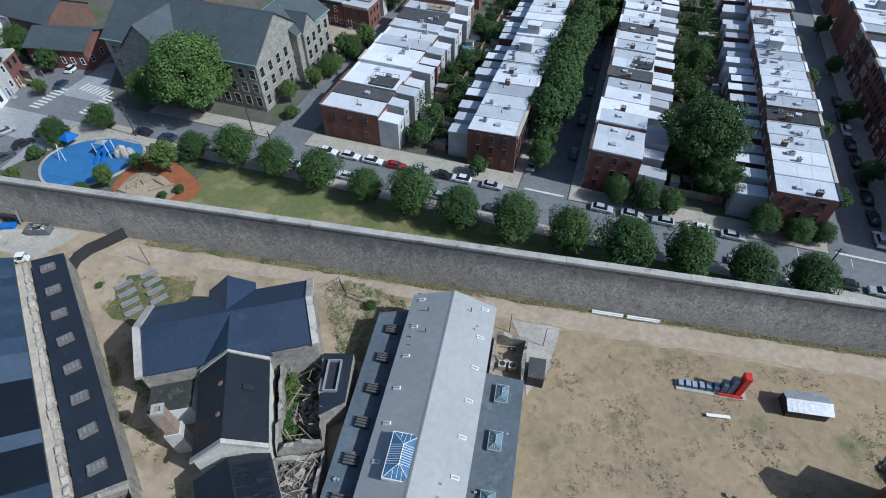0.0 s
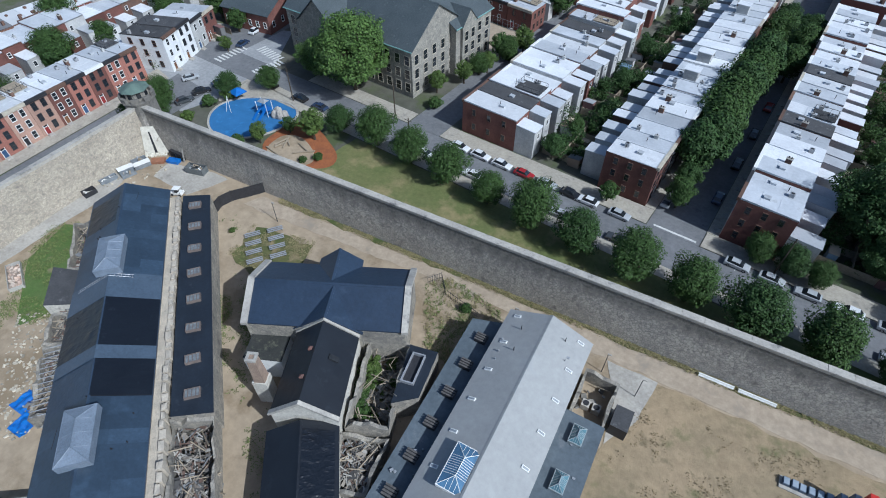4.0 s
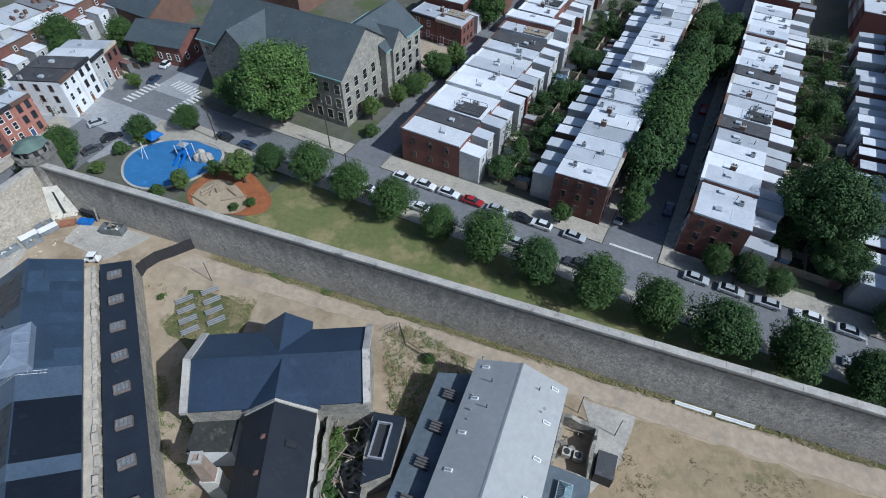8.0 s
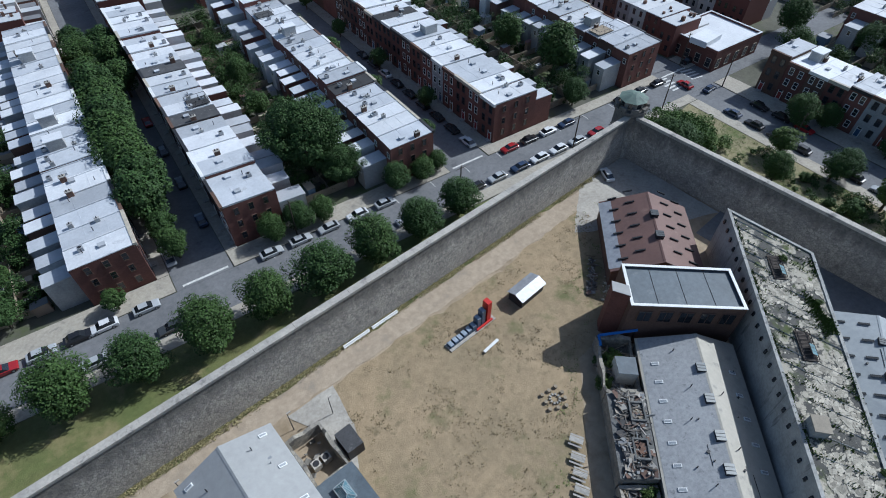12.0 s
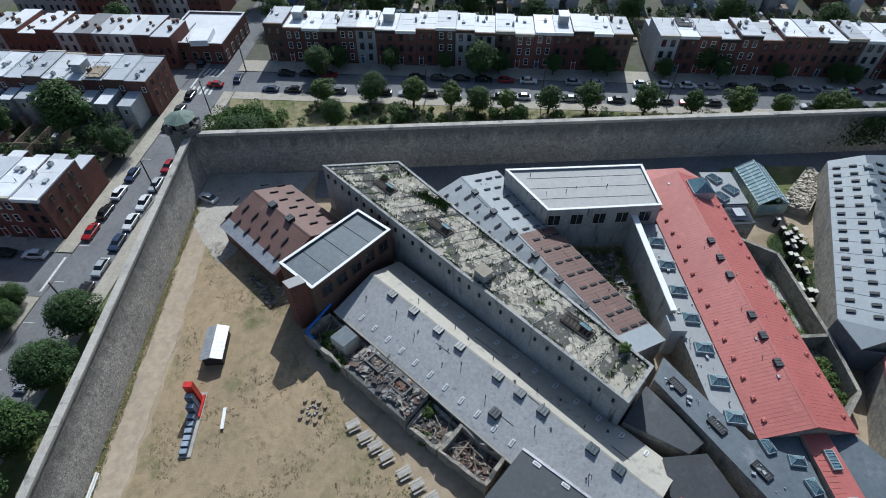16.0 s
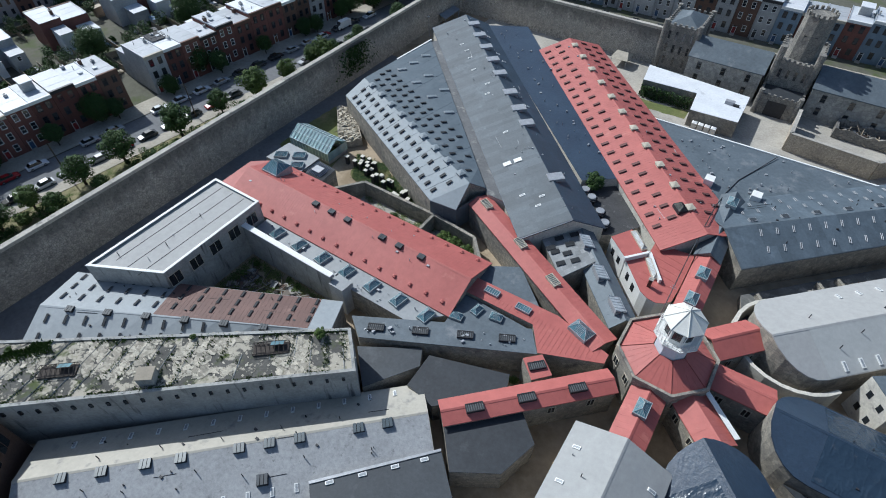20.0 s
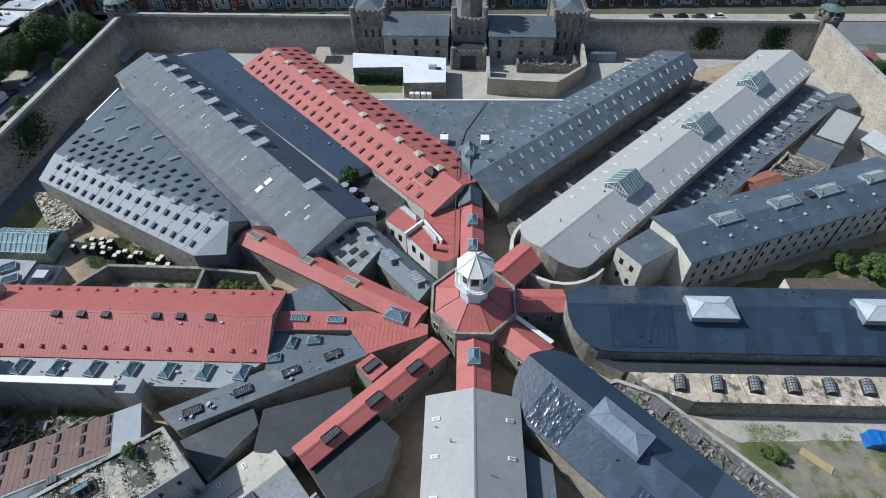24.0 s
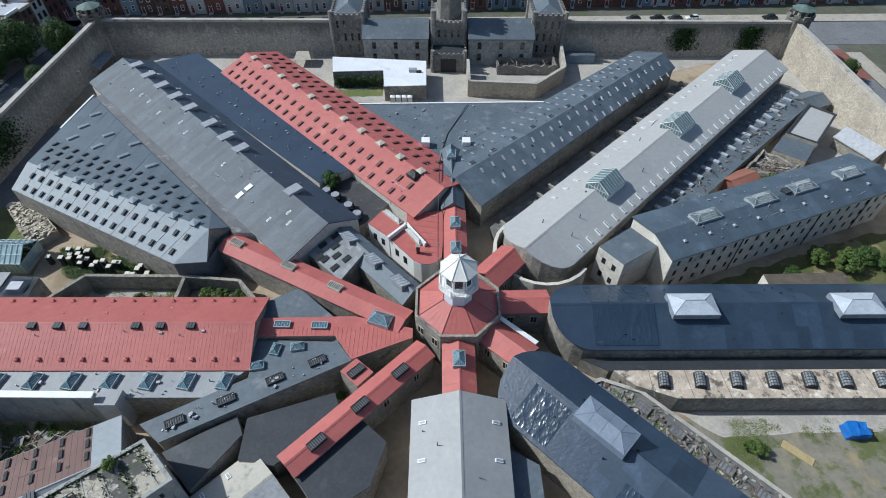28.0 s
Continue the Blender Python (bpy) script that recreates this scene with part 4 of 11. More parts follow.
M_BLACKMEM = mat("black roof sheet", (0.013, 0.016, 0.022), (0.01, 0.012, 0.017), 0.45, scale=0.3, spot=((0.025, 0.03, 0.038), 0.5, 0.6, 0.12), crinkle=0.22, spec=0.5)
M_SLATED = mat("dark slate membrane", (0.055, 0.063, 0.072), (0.044, 0.05, 0.058), 0.6, scale=0.2, spot=((0.085, 0.094, 0.104), 0.3, 0.58, 0.15), bump=0.2, bscale=1.5)
M_PALEGUT = mat("stained gutter sheet", (0.17, 0.172, 0.175), (0.12, 0.122, 0.125), 0.8, scale=0.25, spot=((0.27, 0.265, 0.25), 0.4, 0.58, 0.1), bump=0.2)
# ---- north-west cellblock ----
gNWc = Gable((-8.5, 13.0), (-82.0, 86.5), 6.6, 6.6, 6.2, 9.4, round_a=5.0)
tNWc = pitched("north_west_cellblock", gNWc, M_STONE_PALE, M_BLUEMEM, "long stone cellblock under patched blue-black roofing", "cellblock", over=0.3)
for s0, s1, sides in ((58.6, 64.7, (1,)), (67.0, 76.1, (1, -1)), (20.0, 26.0, (1, -1))):
    for sg in sides:
        part("loose_sheet", slab(BM(), [gNWc.p(s0, sg * .01, .03), gNWc.p(s1, sg * .01, .03), gNWc.p(s1, sg * 6.85, .03), gNWc.p(s0, sg * 6.85, .03)], 0.02), M_BLACKMEM, tNWc)


def crumple(t, g, s0, s1, u0, u1, seed, amp=0.05, m=None):
    """A loose plastic sheet lying on a slope in folds."""
    bm = BM()
    nx, ny = int((s1 - s0) / 0.16), int(abs(u1 - u0) / 0.16)
    rows = []
    for i in range(nx + 1):
        s = s0 + (s1 - s0) * i / nx
        r = []
        for j in range(ny + 1):
            u = u0 + (u1 - u0) * j / ny
            h = 1 - abs(noise.noise((s * 1.3 + seed, u * .5, 1.3))) * 2
            h2 = 1 - abs(noise.noise((s * 1.1 + u * 1.4, u * 1.1 - s * .8 + seed, 7.3))) * 2
            h3 = 1 - abs(noise.noise((s * 2.6 - u * .7 + seed, u * 1.9 + s * .6, 3.1))) * 2
            k = .35 + .65 * (.5 + .5 * noise.noise((s * .35, u * .35, seed * 1.7)))
            r.append(bm.verts.new(g.p(s, u, 0.06 + amp * k * (max(0, h) ** 3 + .5 * max(0, h2) ** 3 + .45 * max(0, h3) ** 3))))
        rows.append(r)
    for i in range(nx):
        for j in range(ny):
            bm.faces.new((rows[i][j], rows[i + 1][j], rows[i + 1][j + 1], rows[i][j + 1]))
    part("crumpled_sheet", bm, m or M_SHINY, t, "shiny crumpled black plastic sheet")


crumple(tNWc, gNWc, 5.0, 11.0, 0.9, 6.4, 1, 0.06, M_SILK)
crumple(tNWc, gNWc, 21.4, 24.0, 3.4, 6.7, 2, 0.06, M_SILK)
for i, (s0, s1, sides) in enumerate(((58.8, 64.7, (1,)), (67.0, 76.1, (1, -1)))):
    for sg in sides:
        crumple(tNWc, gNWc, s0, s1, sg * 0.15, sg * 6.8, 20 + i * 2 + sg, 0.03)
M_OVER = mat("slate blue roof sheet", (0.072, 0.1, 0.14), (0.06, 0.085, 0.12), 0.45, scale=0.25, bump=0.3, bscale=1.5, spec=0.55)
for s, s1 in ((28, 32.5), (37.0, 41.0), (64.7, 67.0), (76.1, 81.3)):
    for sg in (1, -1):
        part("overlap_sheet", slab(BM(), [gNWc.p(s, sg * .01, .1), gNWc.p(s1, sg * .01, .1), gNWc.p(s1, sg * 6.88, .1), gNWc.p(s, sg * 6.88, .1)], 0.015), M_OVER, tNWc)
TARPL = mesh_lantern(7.6, 3.8, 0.7, 1.1, 2, mat("faded tarpaulin", (0.21, 0.25, 0.31), (0.16, 0.195, 0.245), 0.4, scale=0.6, bump=0.6, bscale=2), mat("faded tarpaulin", (0.3, 0.3, 0.3)))
for s in (15.6, 52.6, 84.7):
    inst("lantern", TARPL, tNWc, gNWc.upright(s, 0), "sheeted roof lantern")
crumple(tNWc, gNWc, 94.2, 102.0, -0.6, -6.6, 27, 0.02)
t = thing("roof_ladder", -66.5, 70.5, 9.4, "pale roof ladder lying over the ridge beside the sheeted lantern", "ladder")
for sg in (1, -1):
    bm = BM()
    for ds in (0, .5):
        rod(bm, gNWc.p(80.4 + ds, 0, .16), gNWc.p(80.4 + ds, sg * 5.6 if sg < 0 else 3.2, .16), .035, 0, 4)
    part("rail", bm, M_GALV, t)
    for i in range(12 if sg < 0 else 7):
        bm = BM()
        rod(bm, gNWc.p(80.4, sg * (.3 + i * .45), .16), gNWc.p(80.9, sg * (.3 + i * .45), .16), .03, 0, 4)
        part("rung", bm, M_GALV, t)
# wall and strip of cells on its north-east side
tw = thing("divider_wall", -57, 72, 0, "crumbling pale stone wall beside the dark roofed strip", "wall")
M_RUBWALL = mat("weathered wall top", (0.6, 0.53, 0.43), (0.46, 0.41, 0.34), 0.93, scale=0.6, spot=((0.33, 0.3, 0.25), 0.8, 0.58, 0.12), bump=1.0, bscale=4.0, island=0.25)
o, d, k = Vector((-8.5, 13.0)), Vector((-1, 1)) / math.sqrt(2), Vector((1, 1)) / math.sqrt(2)
rng = random.Random(52)
part("ledge", prism(BM(), [o + d * 30 + k * 6.62, o + d * 103 + k * 6.62, o + d * 103 + k * 7.95, o + d * 30 + k * 7.95], -0.05, 5.0), M_RUBWALL, tw)
s = 30.0
while s < 102:
    e = s + rng.uniform(0.9, 1.5)
    w, h = rng.uniform(8.45, 8.75), rng.uniform(5.25, 5.75)
    bm = prism(BM(), [o + d * s + k * 7.9, o + d * e + k * 7.9, o + d * e + k * w, o + d * s + k * w], -0.05, h)
    for v in bm.verts:
        v.co += Vector((rng.uniform(-.06, .06), rng.uniform(-.06, .06), rng.uniform(-.08, .08)))
    part("stone_pier", bm, M_RUBWALL, tw)
    if e < 101.5:
        part("gap_stone", prism(BM(), [o + d * e + k * 7.94, o + d * (e + .3) + k * 7.94, o + d * (e + .3) + k * 8.35, o + d * e + k * 8.35], -0.05, h - rng.uniform(.4, .8)), M_RUBWALL, tw)
    s = e + rng.uniform(.22, .4)
ts = flat_block("cell_strip", [(-75.0, 92.2), (-70.6, 95.0), (-36.4, 61.8), (-41.2, 58.4)], 5.0, M_BLOCKWALL, mat("black strip felt", (0.021, 0.028, 0.04), (0.016, 0.021, 0.03), 0.5, scale=0.3, spot=((0.04, 0.047, 0.058), 0.5, 0.62, 0.1), bump=0.4, bscale=1.5, spec=0.45), "low strip of cells with dark roofing and roof lights", "annex")
HATCHD = mesh_slat_light(2.2, 1.5, mat("rusty grey frame", (0.2, 0.16, 0.14), (0.13, 0.11, 0.1), 0.8, scale=2), mat("dirty roof glass", (0.24, 0.26, 0.27), (0.13, 0.14, 0.15), 0.4, scale=1.5), 4, 0.5, 0.08)
for i in range(8):
    q = Vector((-70.6, 91.2)).lerp(Vector((-41.0, 62.4)), i / 7)
    inst("roof_light", HATCHD, ts, Matrix.Translation((q.x, q.y, 5.05)) @ pose(0, 0, 0, 0, 0, 45 + random.uniform(-3, 3)))


def ruin(pts, z, label, beams=14, mtl=None, seed=1):
    """A roofless shell: broken walls, fallen beams and rubble inside."""
    rng = random.Random(seed)
    cx, cy = sum(p[0] for p in pts) / len(pts), sum(p[1] for p in pts) / len(pts)
    t = thing("ruined_cells", cx, cy, 0, label, "ruin")
    bm = BM()
    n = len(pts)
    loop = []
    for i in range(n):
        a, b = Vector(pts[i]), Vector(pts[(i + 1) % n])
        m = max(2, int((b - a).length / 1.1))
        loop += [a.lerp(b, j / m) for j in range(m)]
    c2 = Vector((cx, cy))
    cols = []
    for q in loop:
        w = q + (c2 - q).normalized() * 0.6
        h = z * rng.uniform(0.7, 1.06)
        cols.append([bm.verts.new((*q, -0.05)), bm.verts.new((*q, h)), bm.verts.new((*w, h * rng.uniform(.96, 1.0))), bm.verts.new((*w, -0.05))])
    for c0, c1 in zip(cols, cols[1:] + cols[:1]):
        for j in range(3):
            bm.faces.new((c0[j], c1[j], c1[j + 1], c0[j + 1]))
    part("wall", bm, mtl or M_BLOCKWALL, t)
    bm = BM()
    for i in range(beams):
        f, g2 = rng.random(), rng.random()
        p = Vector(pts[0]).lerp(Vector(pts[1]), f).lerp(Vector(pts[3]).lerp(Vector(pts[2]), f), g2)
        aa = rng.uniform(0, 6.28)
        l = rng.uniform(0.8, 2.2)
        z0, z1 = rng.uniform(0.3, z * 0.8), rng.uniform(0.3, z * 0.95)
        p = p.lerp(Vector((cx, cy)), 0.2)
        rod(bm, (p.x - l * math.cos(aa), p.y - l * math.sin(aa), z0), (p.x + l * math.cos(aa), p.y + l * math.sin(aa), z1), rng.uniform(0.06, 0.12), 0, 4)
    part("fallen_beam", bm, M_WOOD, t, kind="stuff")
    bm = BM()
    for i in range(beams * 6):
        f, g2 = rng.random(), rng.random()
        p = Vector(pts[0]).lerp(Vector(pts[1]), f).lerp(Vector(pts[3]).lerp(Vector(pts[2]), f), g2).lerp(Vector((cx, cy)), 0.1)
        s = rng.uniform(0.15, 0.6)
        mm = Matrix.Translation((p.x, p.y, rng.uniform(0, 0.9))) @ pose(0, 0, 0, rng.uniform(-40, 40), rng.uniform(-40, 40), rng.uniform(0, 360))
        box(bm, -s, s, -s * 0.7, s * 0.7, 0, s * 0.6, 0, mm)
    part("rubble", bm, mat("mixed rubble", (0.33, 0.30, 0.26), (0.2, 0.19, 0.17), 0.95, scale=0.8, island=0.5), t, kind="stuff")
    return t


ruin([(-41.4, 58.2), (-36.6, 61.6), (-20.0, 45.0), (-24.5, 41.2)], 4.4, "roofless row of cells full of fallen timber", 60, seed=2)
ruin([(-85.5, 81.2), (-90.0, 78.2), (-80.2, 69.4), (-76.0, 73.0)], 3.2, "ruined lean-to cells with open tops", 20, seed=3)
flat_block("shed", [(-82.4, 68.6), (-74.6, 71.4), (-69.4, 66.6), (-76.2, 62.4)], 3.4, M_RENDER, M_TAR, "low dark roofed shed beside the cellblock", "shed")
ruin([(-74.5, 62.2), (-69.0, 66.0), (-64.5, 61.4), (-69.6, 57.4)], 3.0, "ruined lean-to with broken grey roof", 24, seed=4)
ruin([(-69.2, 57.2), (-64.3, 61.2), (-55.4, 52.4), (-60.2, 48.6)], 3.2, "roofless lean-to with bare rafters", 24, seed=5)
t = thing("bare_rafters", -62, 55, 0, "bare grey roof rafters over a ruined shed", "rafters")
for i in range(14):
    p = Vector((-68.6, 57.2)).lerp(Vector((-60.0, 49.0)), i / 13)
    bm = BM()
    rod(bm, (p.x, p.y, 2.9), (p.x + 4.4, p.y + 3.6, 4.0), 0.09, 0, 4)
    part("rafter", bm, M_GALV, t)

# ---- kitchen block with the cross roof ----
gK = Gable((-43.6, 79.6), (-21.4, 89.7), 6.0, 6.0, 8.2, 11.2)
tK = pitched("kitchen_block", gK, M_BLOCKWALL, M_NAVY, "stone kitchen block under blue-black cross roof", "building", over=0.2)
for s in (0, gK.len):
    bm = BM()
    for sg in (1, -1):
        slab(bm, [gK.p(s - .5, 0, .35), gK.p(s + .5, 0, .35), gK.p(s + .5, sg * 6.4, .35), gK.p(s - .5, sg * 6.4, .35)], 0.6)
    part("verge", bm, M_CAP, tK, "pale stone verge")
gK2 = Gable((-32.3, 84.4), (-35.6, 91.4), 3.4, 3.4, 8.2, 10.8)
pitched("gable_porch", gK2, M_BLOCKWALL, M_NAVY, "small stone gable with a pointed dark roof", "building", over=0.2)
gK3 = Gable((-24.2, 66.8), (-29.45, 79.2), 4.6, 4.6, 7.0, 10.6)
tK3 = pitched("kitchen_wing", gK3, M_RENDER, M_BLACKMEM, "black roofed kitchen wing running from the cross roof", "building", over=0.2)
gK5 = Gable((-29.45, 79.2), (-31.9, 85.0), 5.2, 5.2, 7.4, 11.0)
pitched("cross_gable", gK5, M_BLOCKWALL, M_NAVY, "navy roofed cross gable of the kitchen block", "building", over=0.1)
for g, s in ((gK3, 13.3), (gK3, 0.0)):
    bm = BM()
    for sg in (1, -1):
        slab(bm, [g.p(s - .3, 0, .32), g.p(s + .3, 0, .32), g.p(s + .3, sg * 4.9, .32), g.p(s - .3, sg * 4.9, .32)], 0.5)
    part("verge", bm, M_CAP, tK3, "pale stone verge")
for s in (4, 8.5):
    inst("roof_vent", mesh_vent(0.5, 0.6, mat("rusty metal", (0.17, 0.085, 0.07), (0.12, 0.07, 0.06), 0.8, scale=2)), tK3, gK3.upright(s, -0.8))
inst("skylight", SLOT, tK3, gK3.stand(8, 2.4, 90))
flat_block("lean_to", [(-41.6, 76.4), (-36.0, 78.6), (-33.6, 72.6), (-39.2, 70.4)], 4.8, M_WHITE, M_MOSSFELT, "small lean-to with mossy flat roof and white wall", "building")
t = thing("chimney_stack", -33.2, 68.6, 0, "tall tapering brick chimney stack casting a long shadow", "chimney")
part("shaft", slab(BM(), [(-34.6, 67.6, 5.5), (-32.6, 68.4, 5.5), (-33.4, 70.2, 5.5), (-35.3, 69.4, 5.5)], 5.5), M_RENDER, t)
bm = BM()
cm = Matrix.Translation((-33.9, 68.9, 5.5)) @ pose(0, 0, 0, 0, 0, 24)
lo = [bm.verts.new(cm @ Vector(p)) for p in ((-.8, -.8, 0), (.8, -.8, 0), (.8, .8, 0), (-.8, .8, 0))]
hi = [bm.verts.new(cm @ Vector(p)) for p in ((-.6, -.6, 5.5), (.6, -.6, 5.5), (.6, .6, 5.5), (-.6, .6, 5.5))]
for i in range(4):
    bm.faces.new((lo[i], lo[(i + 1) % 4], hi[(i + 1) % 4], hi[i]))
bm.faces.new(hi)
part("stack", bm, mat("pale worn brick", (0.36, 0.27, 0.21), (0.27, 0.2, 0.155), 0.9, scale=0.8, bump=0.3), t)
part("cap", ring_wall(BM(), [cm.to_3x3().to_2x2() @ Vector(p) + Vector((-33.9, 68.9)) for p in ((-.75, -.75), (.75, -.75), (.75, .75), (-.75, .75))], 10.9, 11.3, 0.35), M_CAP, t)
gK4 = Gable((-16.0, 55.0), (-24.0, 66.0), 4.8, 4.6, 5.0, 7.2)
tK4 = pitched("south_kitchen_wing", gK4, M_RENDER, M_BLACKMEM, "low wing under crinkled shiny black sheeting", "building", over=0.2)
crumple(tK4, gK4, 1.0, gK4.len - 1, 0.3, 4.3, 5, 0.07, M_SHINY)
crumple(tK3, gK3, 0.4, 12.8, 0.3, 4.6, 9, 0.012, M_BLACKMEM)
crumple(tK3, gK3, 0.4, 12.8, -0.3, -4.6, 10, 0.012, M_BLACKMEM)
ruin([(-24.6, 83.0), (-18.4, 85.0), (-14.0, 71.6), (-19.6, 69.0)], 5.2, "roofless court with rubble and bushes", 30, seed=6)
flat_block("court_building", [(-18.2, 84.4), (-13.8, 85.2), (-12.6, 77.4), (-15.6, 74.8)], 5.0, M_BLOCKWALL, MATS["black strip felt"], "small flat roofed building with an open roof light", "building")
t = thing("open_roof_light", -15.6, 80.8, 5.0, "rusted empty roof light frame", "skylight")
part("frame", ring_wall(BM(), [(-17.0, 83.2), (-15.0, 83.6), (-14.2, 78.6), (-16.2, 78.2)], 5.0, 5.6, 0.18), M_GALV, t)
# Thin dark plate on the roof paints the shade of the open hole
part("pit", slab(BM(), [(-16.8, 83.0, 5.03), (-15.1, 83.4, 5.03), (-14.4, 78.8, 5.03), (-16.1, 78.4, 5.03)], 0.02), M_DARK, t)
ruin([(-20.0, 68.6), (-13.6, 71.0), (-12.2, 63.0), (-17.0, 61.0)], 3.6, "ruined sheds with rusty sheets", 26, seed=7)

# ---- north-east cellblock and its neighbours ----
gB = Gable((24.6, 28.5), (63.2, 65.9), 8.8, 5.2, 3.7, 6.0, crest=-0.3, eave_r=3.8, right_b=5.9)
tB = pitched("north_east_cellblock", gB, M_BLOCKWALL, M_WARMMETAL, "long stone cellblock with grey metal roof sheeting", "cellblock", seams=0, over=0.3)
part("shingle_slope", slab(BM(), [gB.p(-.2, -.45, .03), gB.p(gB.len + .2, -.45, .03), gB.p(gB.len + .2, -8.75, .03), gB.p(-.2, -8.75, .03)], 0.02), mat("grey roof shingles", (0.355, 0.36, 0.365), (0.315, 0.32, 0.326), 0.8, scale=0.2, spot=((0.26, 0.262, 0.262), 0.4, 0.6, 0.15), streak=((0.17, 0.174, 0.18), (1.2, 1.2, 1.2), 0.6), bump=0.3, bscale=5), tB, "grey shingled slope")


def mesh_louvre(l=1.3, w=0.95, h=0.38, cap=None):
    """A low boxed ridge vent with dark louvres under three capping strips."""
    bm = BM()
    box(bm, -l / 2, l / 2, -w / 2, w / 2, -0.25, h * 0.75, 0)
    for i in range(3):
        x = -l / 2 + l * (i + 0.5) / 3
        slab(bm, [(x - l * .14, -w / 2 - .06, h), (x + l * .14, -w / 2 - .06, h), (x + l * .14, w / 2 + .06, h), (x - l * .14, w / 2 + .06, h)], h * .3, 1)
    return to_mesh(bm, "roof_vent", [M_DARK, cap or M_SLATED])


VENTG = mesh_louvre()
VENTG2 = mesh_louvre(1.5, 1.2, 0.42, glass("dim vent glass", (0.06, 0.085, 0.1), 0.3))
for s in (5.5, 9.5, 17.5, 21.5, 25.5, 33, 37.5, 43, 48):
    inst("roof_vent", VENTG2, tB, gB.upright(s, -1.0))
for i in range(13):
    inst("skylight", WHITE_LIGHT, tB, gB.stand(12 + i * 3.1, -6.9, 90))
    inst("skylight", WHITE_LIGHT, tB, gB.stand(4 + i * 3.7, 4.2, 90))
for s, u in ((8, -4), (17, -3.5), (25, -4.5), (31, -3), (40, -4), (45, -3), (12, 1.0), (20, 1.1), (28, 0.9), (36, 1.2), (44, 1.1)):
    inst("vent_pipe", PIPE, tB, gB.upright(s, u))
VENTB = mesh_louvre(1.5, 1.3, 0.6)
THINSLOT = mesh_slot(1.7, 0.26, 0.3)
inst("roof_vent", VENTB, tB, gB.upright(22.5, -5.4))
flat_block("dark_annex", [(31.6, 44.9), (19.7, 31.8), (15.0, 36.2), (25.7, 50.7)], 5.0, M_BLOCKWALL, M_SLATED, "flat dark roofed block against the grey cellblock", "annex")
t = thing("edge_flashing", 25, 39, 5.0, "pale metal flashing along a dark roof edge", "flashing")
part("flashing", prism(BM(), [(31.8, 44.8), (19.9, 31.6), (19.65, 31.85), (31.5, 45.05)], 4.9, 5.15), M_GALV, t)
for f in (0.15, 0.4, 0.65, 0.88):
    q = Vector((31.2, 45.3)).lerp(Vector((19.5, 32.5)), f)
    inst("skylight", WHITE_LIGHT, t, Matrix.Translation((q.x, q.y, 5.0)) @ pose(0, 0, 0, 0, 0, 48))
flat_block("dark_roof_block", [(22.0, 28.0), (13.2, 20.8), (9.6, 24.0), (11.4, 30.0), (17.2, 33.6)], 5.2, M_BLOCKWALL, M_DARKMEM, "dark flat roofed block behind the red corridor", "building")
flat_block("dark_roof_block", [(29.8, 20.2), (17.8, 16.2), (16.6, 19.4), (24.6, 27.0), (29.6, 26.2)], 4.6, M_BLOCKWALL, M_DARKMEM, "dark flat roof between two corridors", "building")
flat_block("dark_roof_block", [(40.2, 25.2), (31.4, 19.8), (29.9, 22.6), (34.9, 30.2)], 4.6, M_BLOCKWALL, M_SLATED, "small dark grey roof beside the mossy block", "building")
ruin([(53.6, 77.4), (57.4, 73.4), (50.6, 66.4), (46.2, 70.0)], 3.3, "roofless yard of cells beside the field", 16, M_BLOCKWALL, 8)
M_OLDFELT = mat("grey broken roofing", (0.17, 0.17, 0.165), (0.11, 0.11, 0.105), 0.9, scale=0.4, spot=((0.27, 0.265, 0.25), 0.5, 0.57, 0.1), bump=0.5)
t = flat_block("patched_roof", [(50.4, 66.2), (46.0, 69.8), (37.2, 60.9), (41.2, 57.4)], 3.5, M_BLOCKWALL, M_OLDFELT, "decayed flat roof over ruined cells", "building")
for cx, cy, m in ((46.6, 65.0, M_WOOD), (42.4, 61.4, M_BRICKBR)):
    mm = Matrix.Translation((cx, cy, 3.5)) @ pose(0, 0, 0, 0, 0, 45)
    part("open_hatch", ring_wall(BM(), [tuple((mm @ Vector((sx * 1.5, sy * 1.1, 0))).xy) for sx, sy in ((-1, -1), (1, -1), (1, 1), (-1, 1))], 3.5, 4.3, 0.25), M_OLDFELT, t, "broken hatch curb")
    bm = BM()
    for k in range(26):
        r2 = random.uniform(.1, .3)
        box(bm, -r2 * 2, r2 * 2, -r2, r2, 0, r2, 0, mm @ Matrix.Translation((random.uniform(-1, 1), random.uniform(-.7, .7), random.uniform(.02, .4))) @ pose(0, 0, 0, random.uniform(-30, 30), random.uniform(-30, 30), random.uniform(0, 180)))
    part("debris", bm, m, t, kind="stuff")
ruin([(41.0, 57.2), (37.0, 60.7), (33.2, 56.6), (36.6, 53.0)], 2.6, "roofless cell with fallen beams and weeds", 14, M_BLOCKWALL, 18)
ruin([(36.5, 52.9), (33.0, 56.4), (27.6, 50.2), (31.2, 47.0)], 3.6, "roofless room full of red brick rubble", 16, M_BLOCKWALL, 19)
bm = BM()
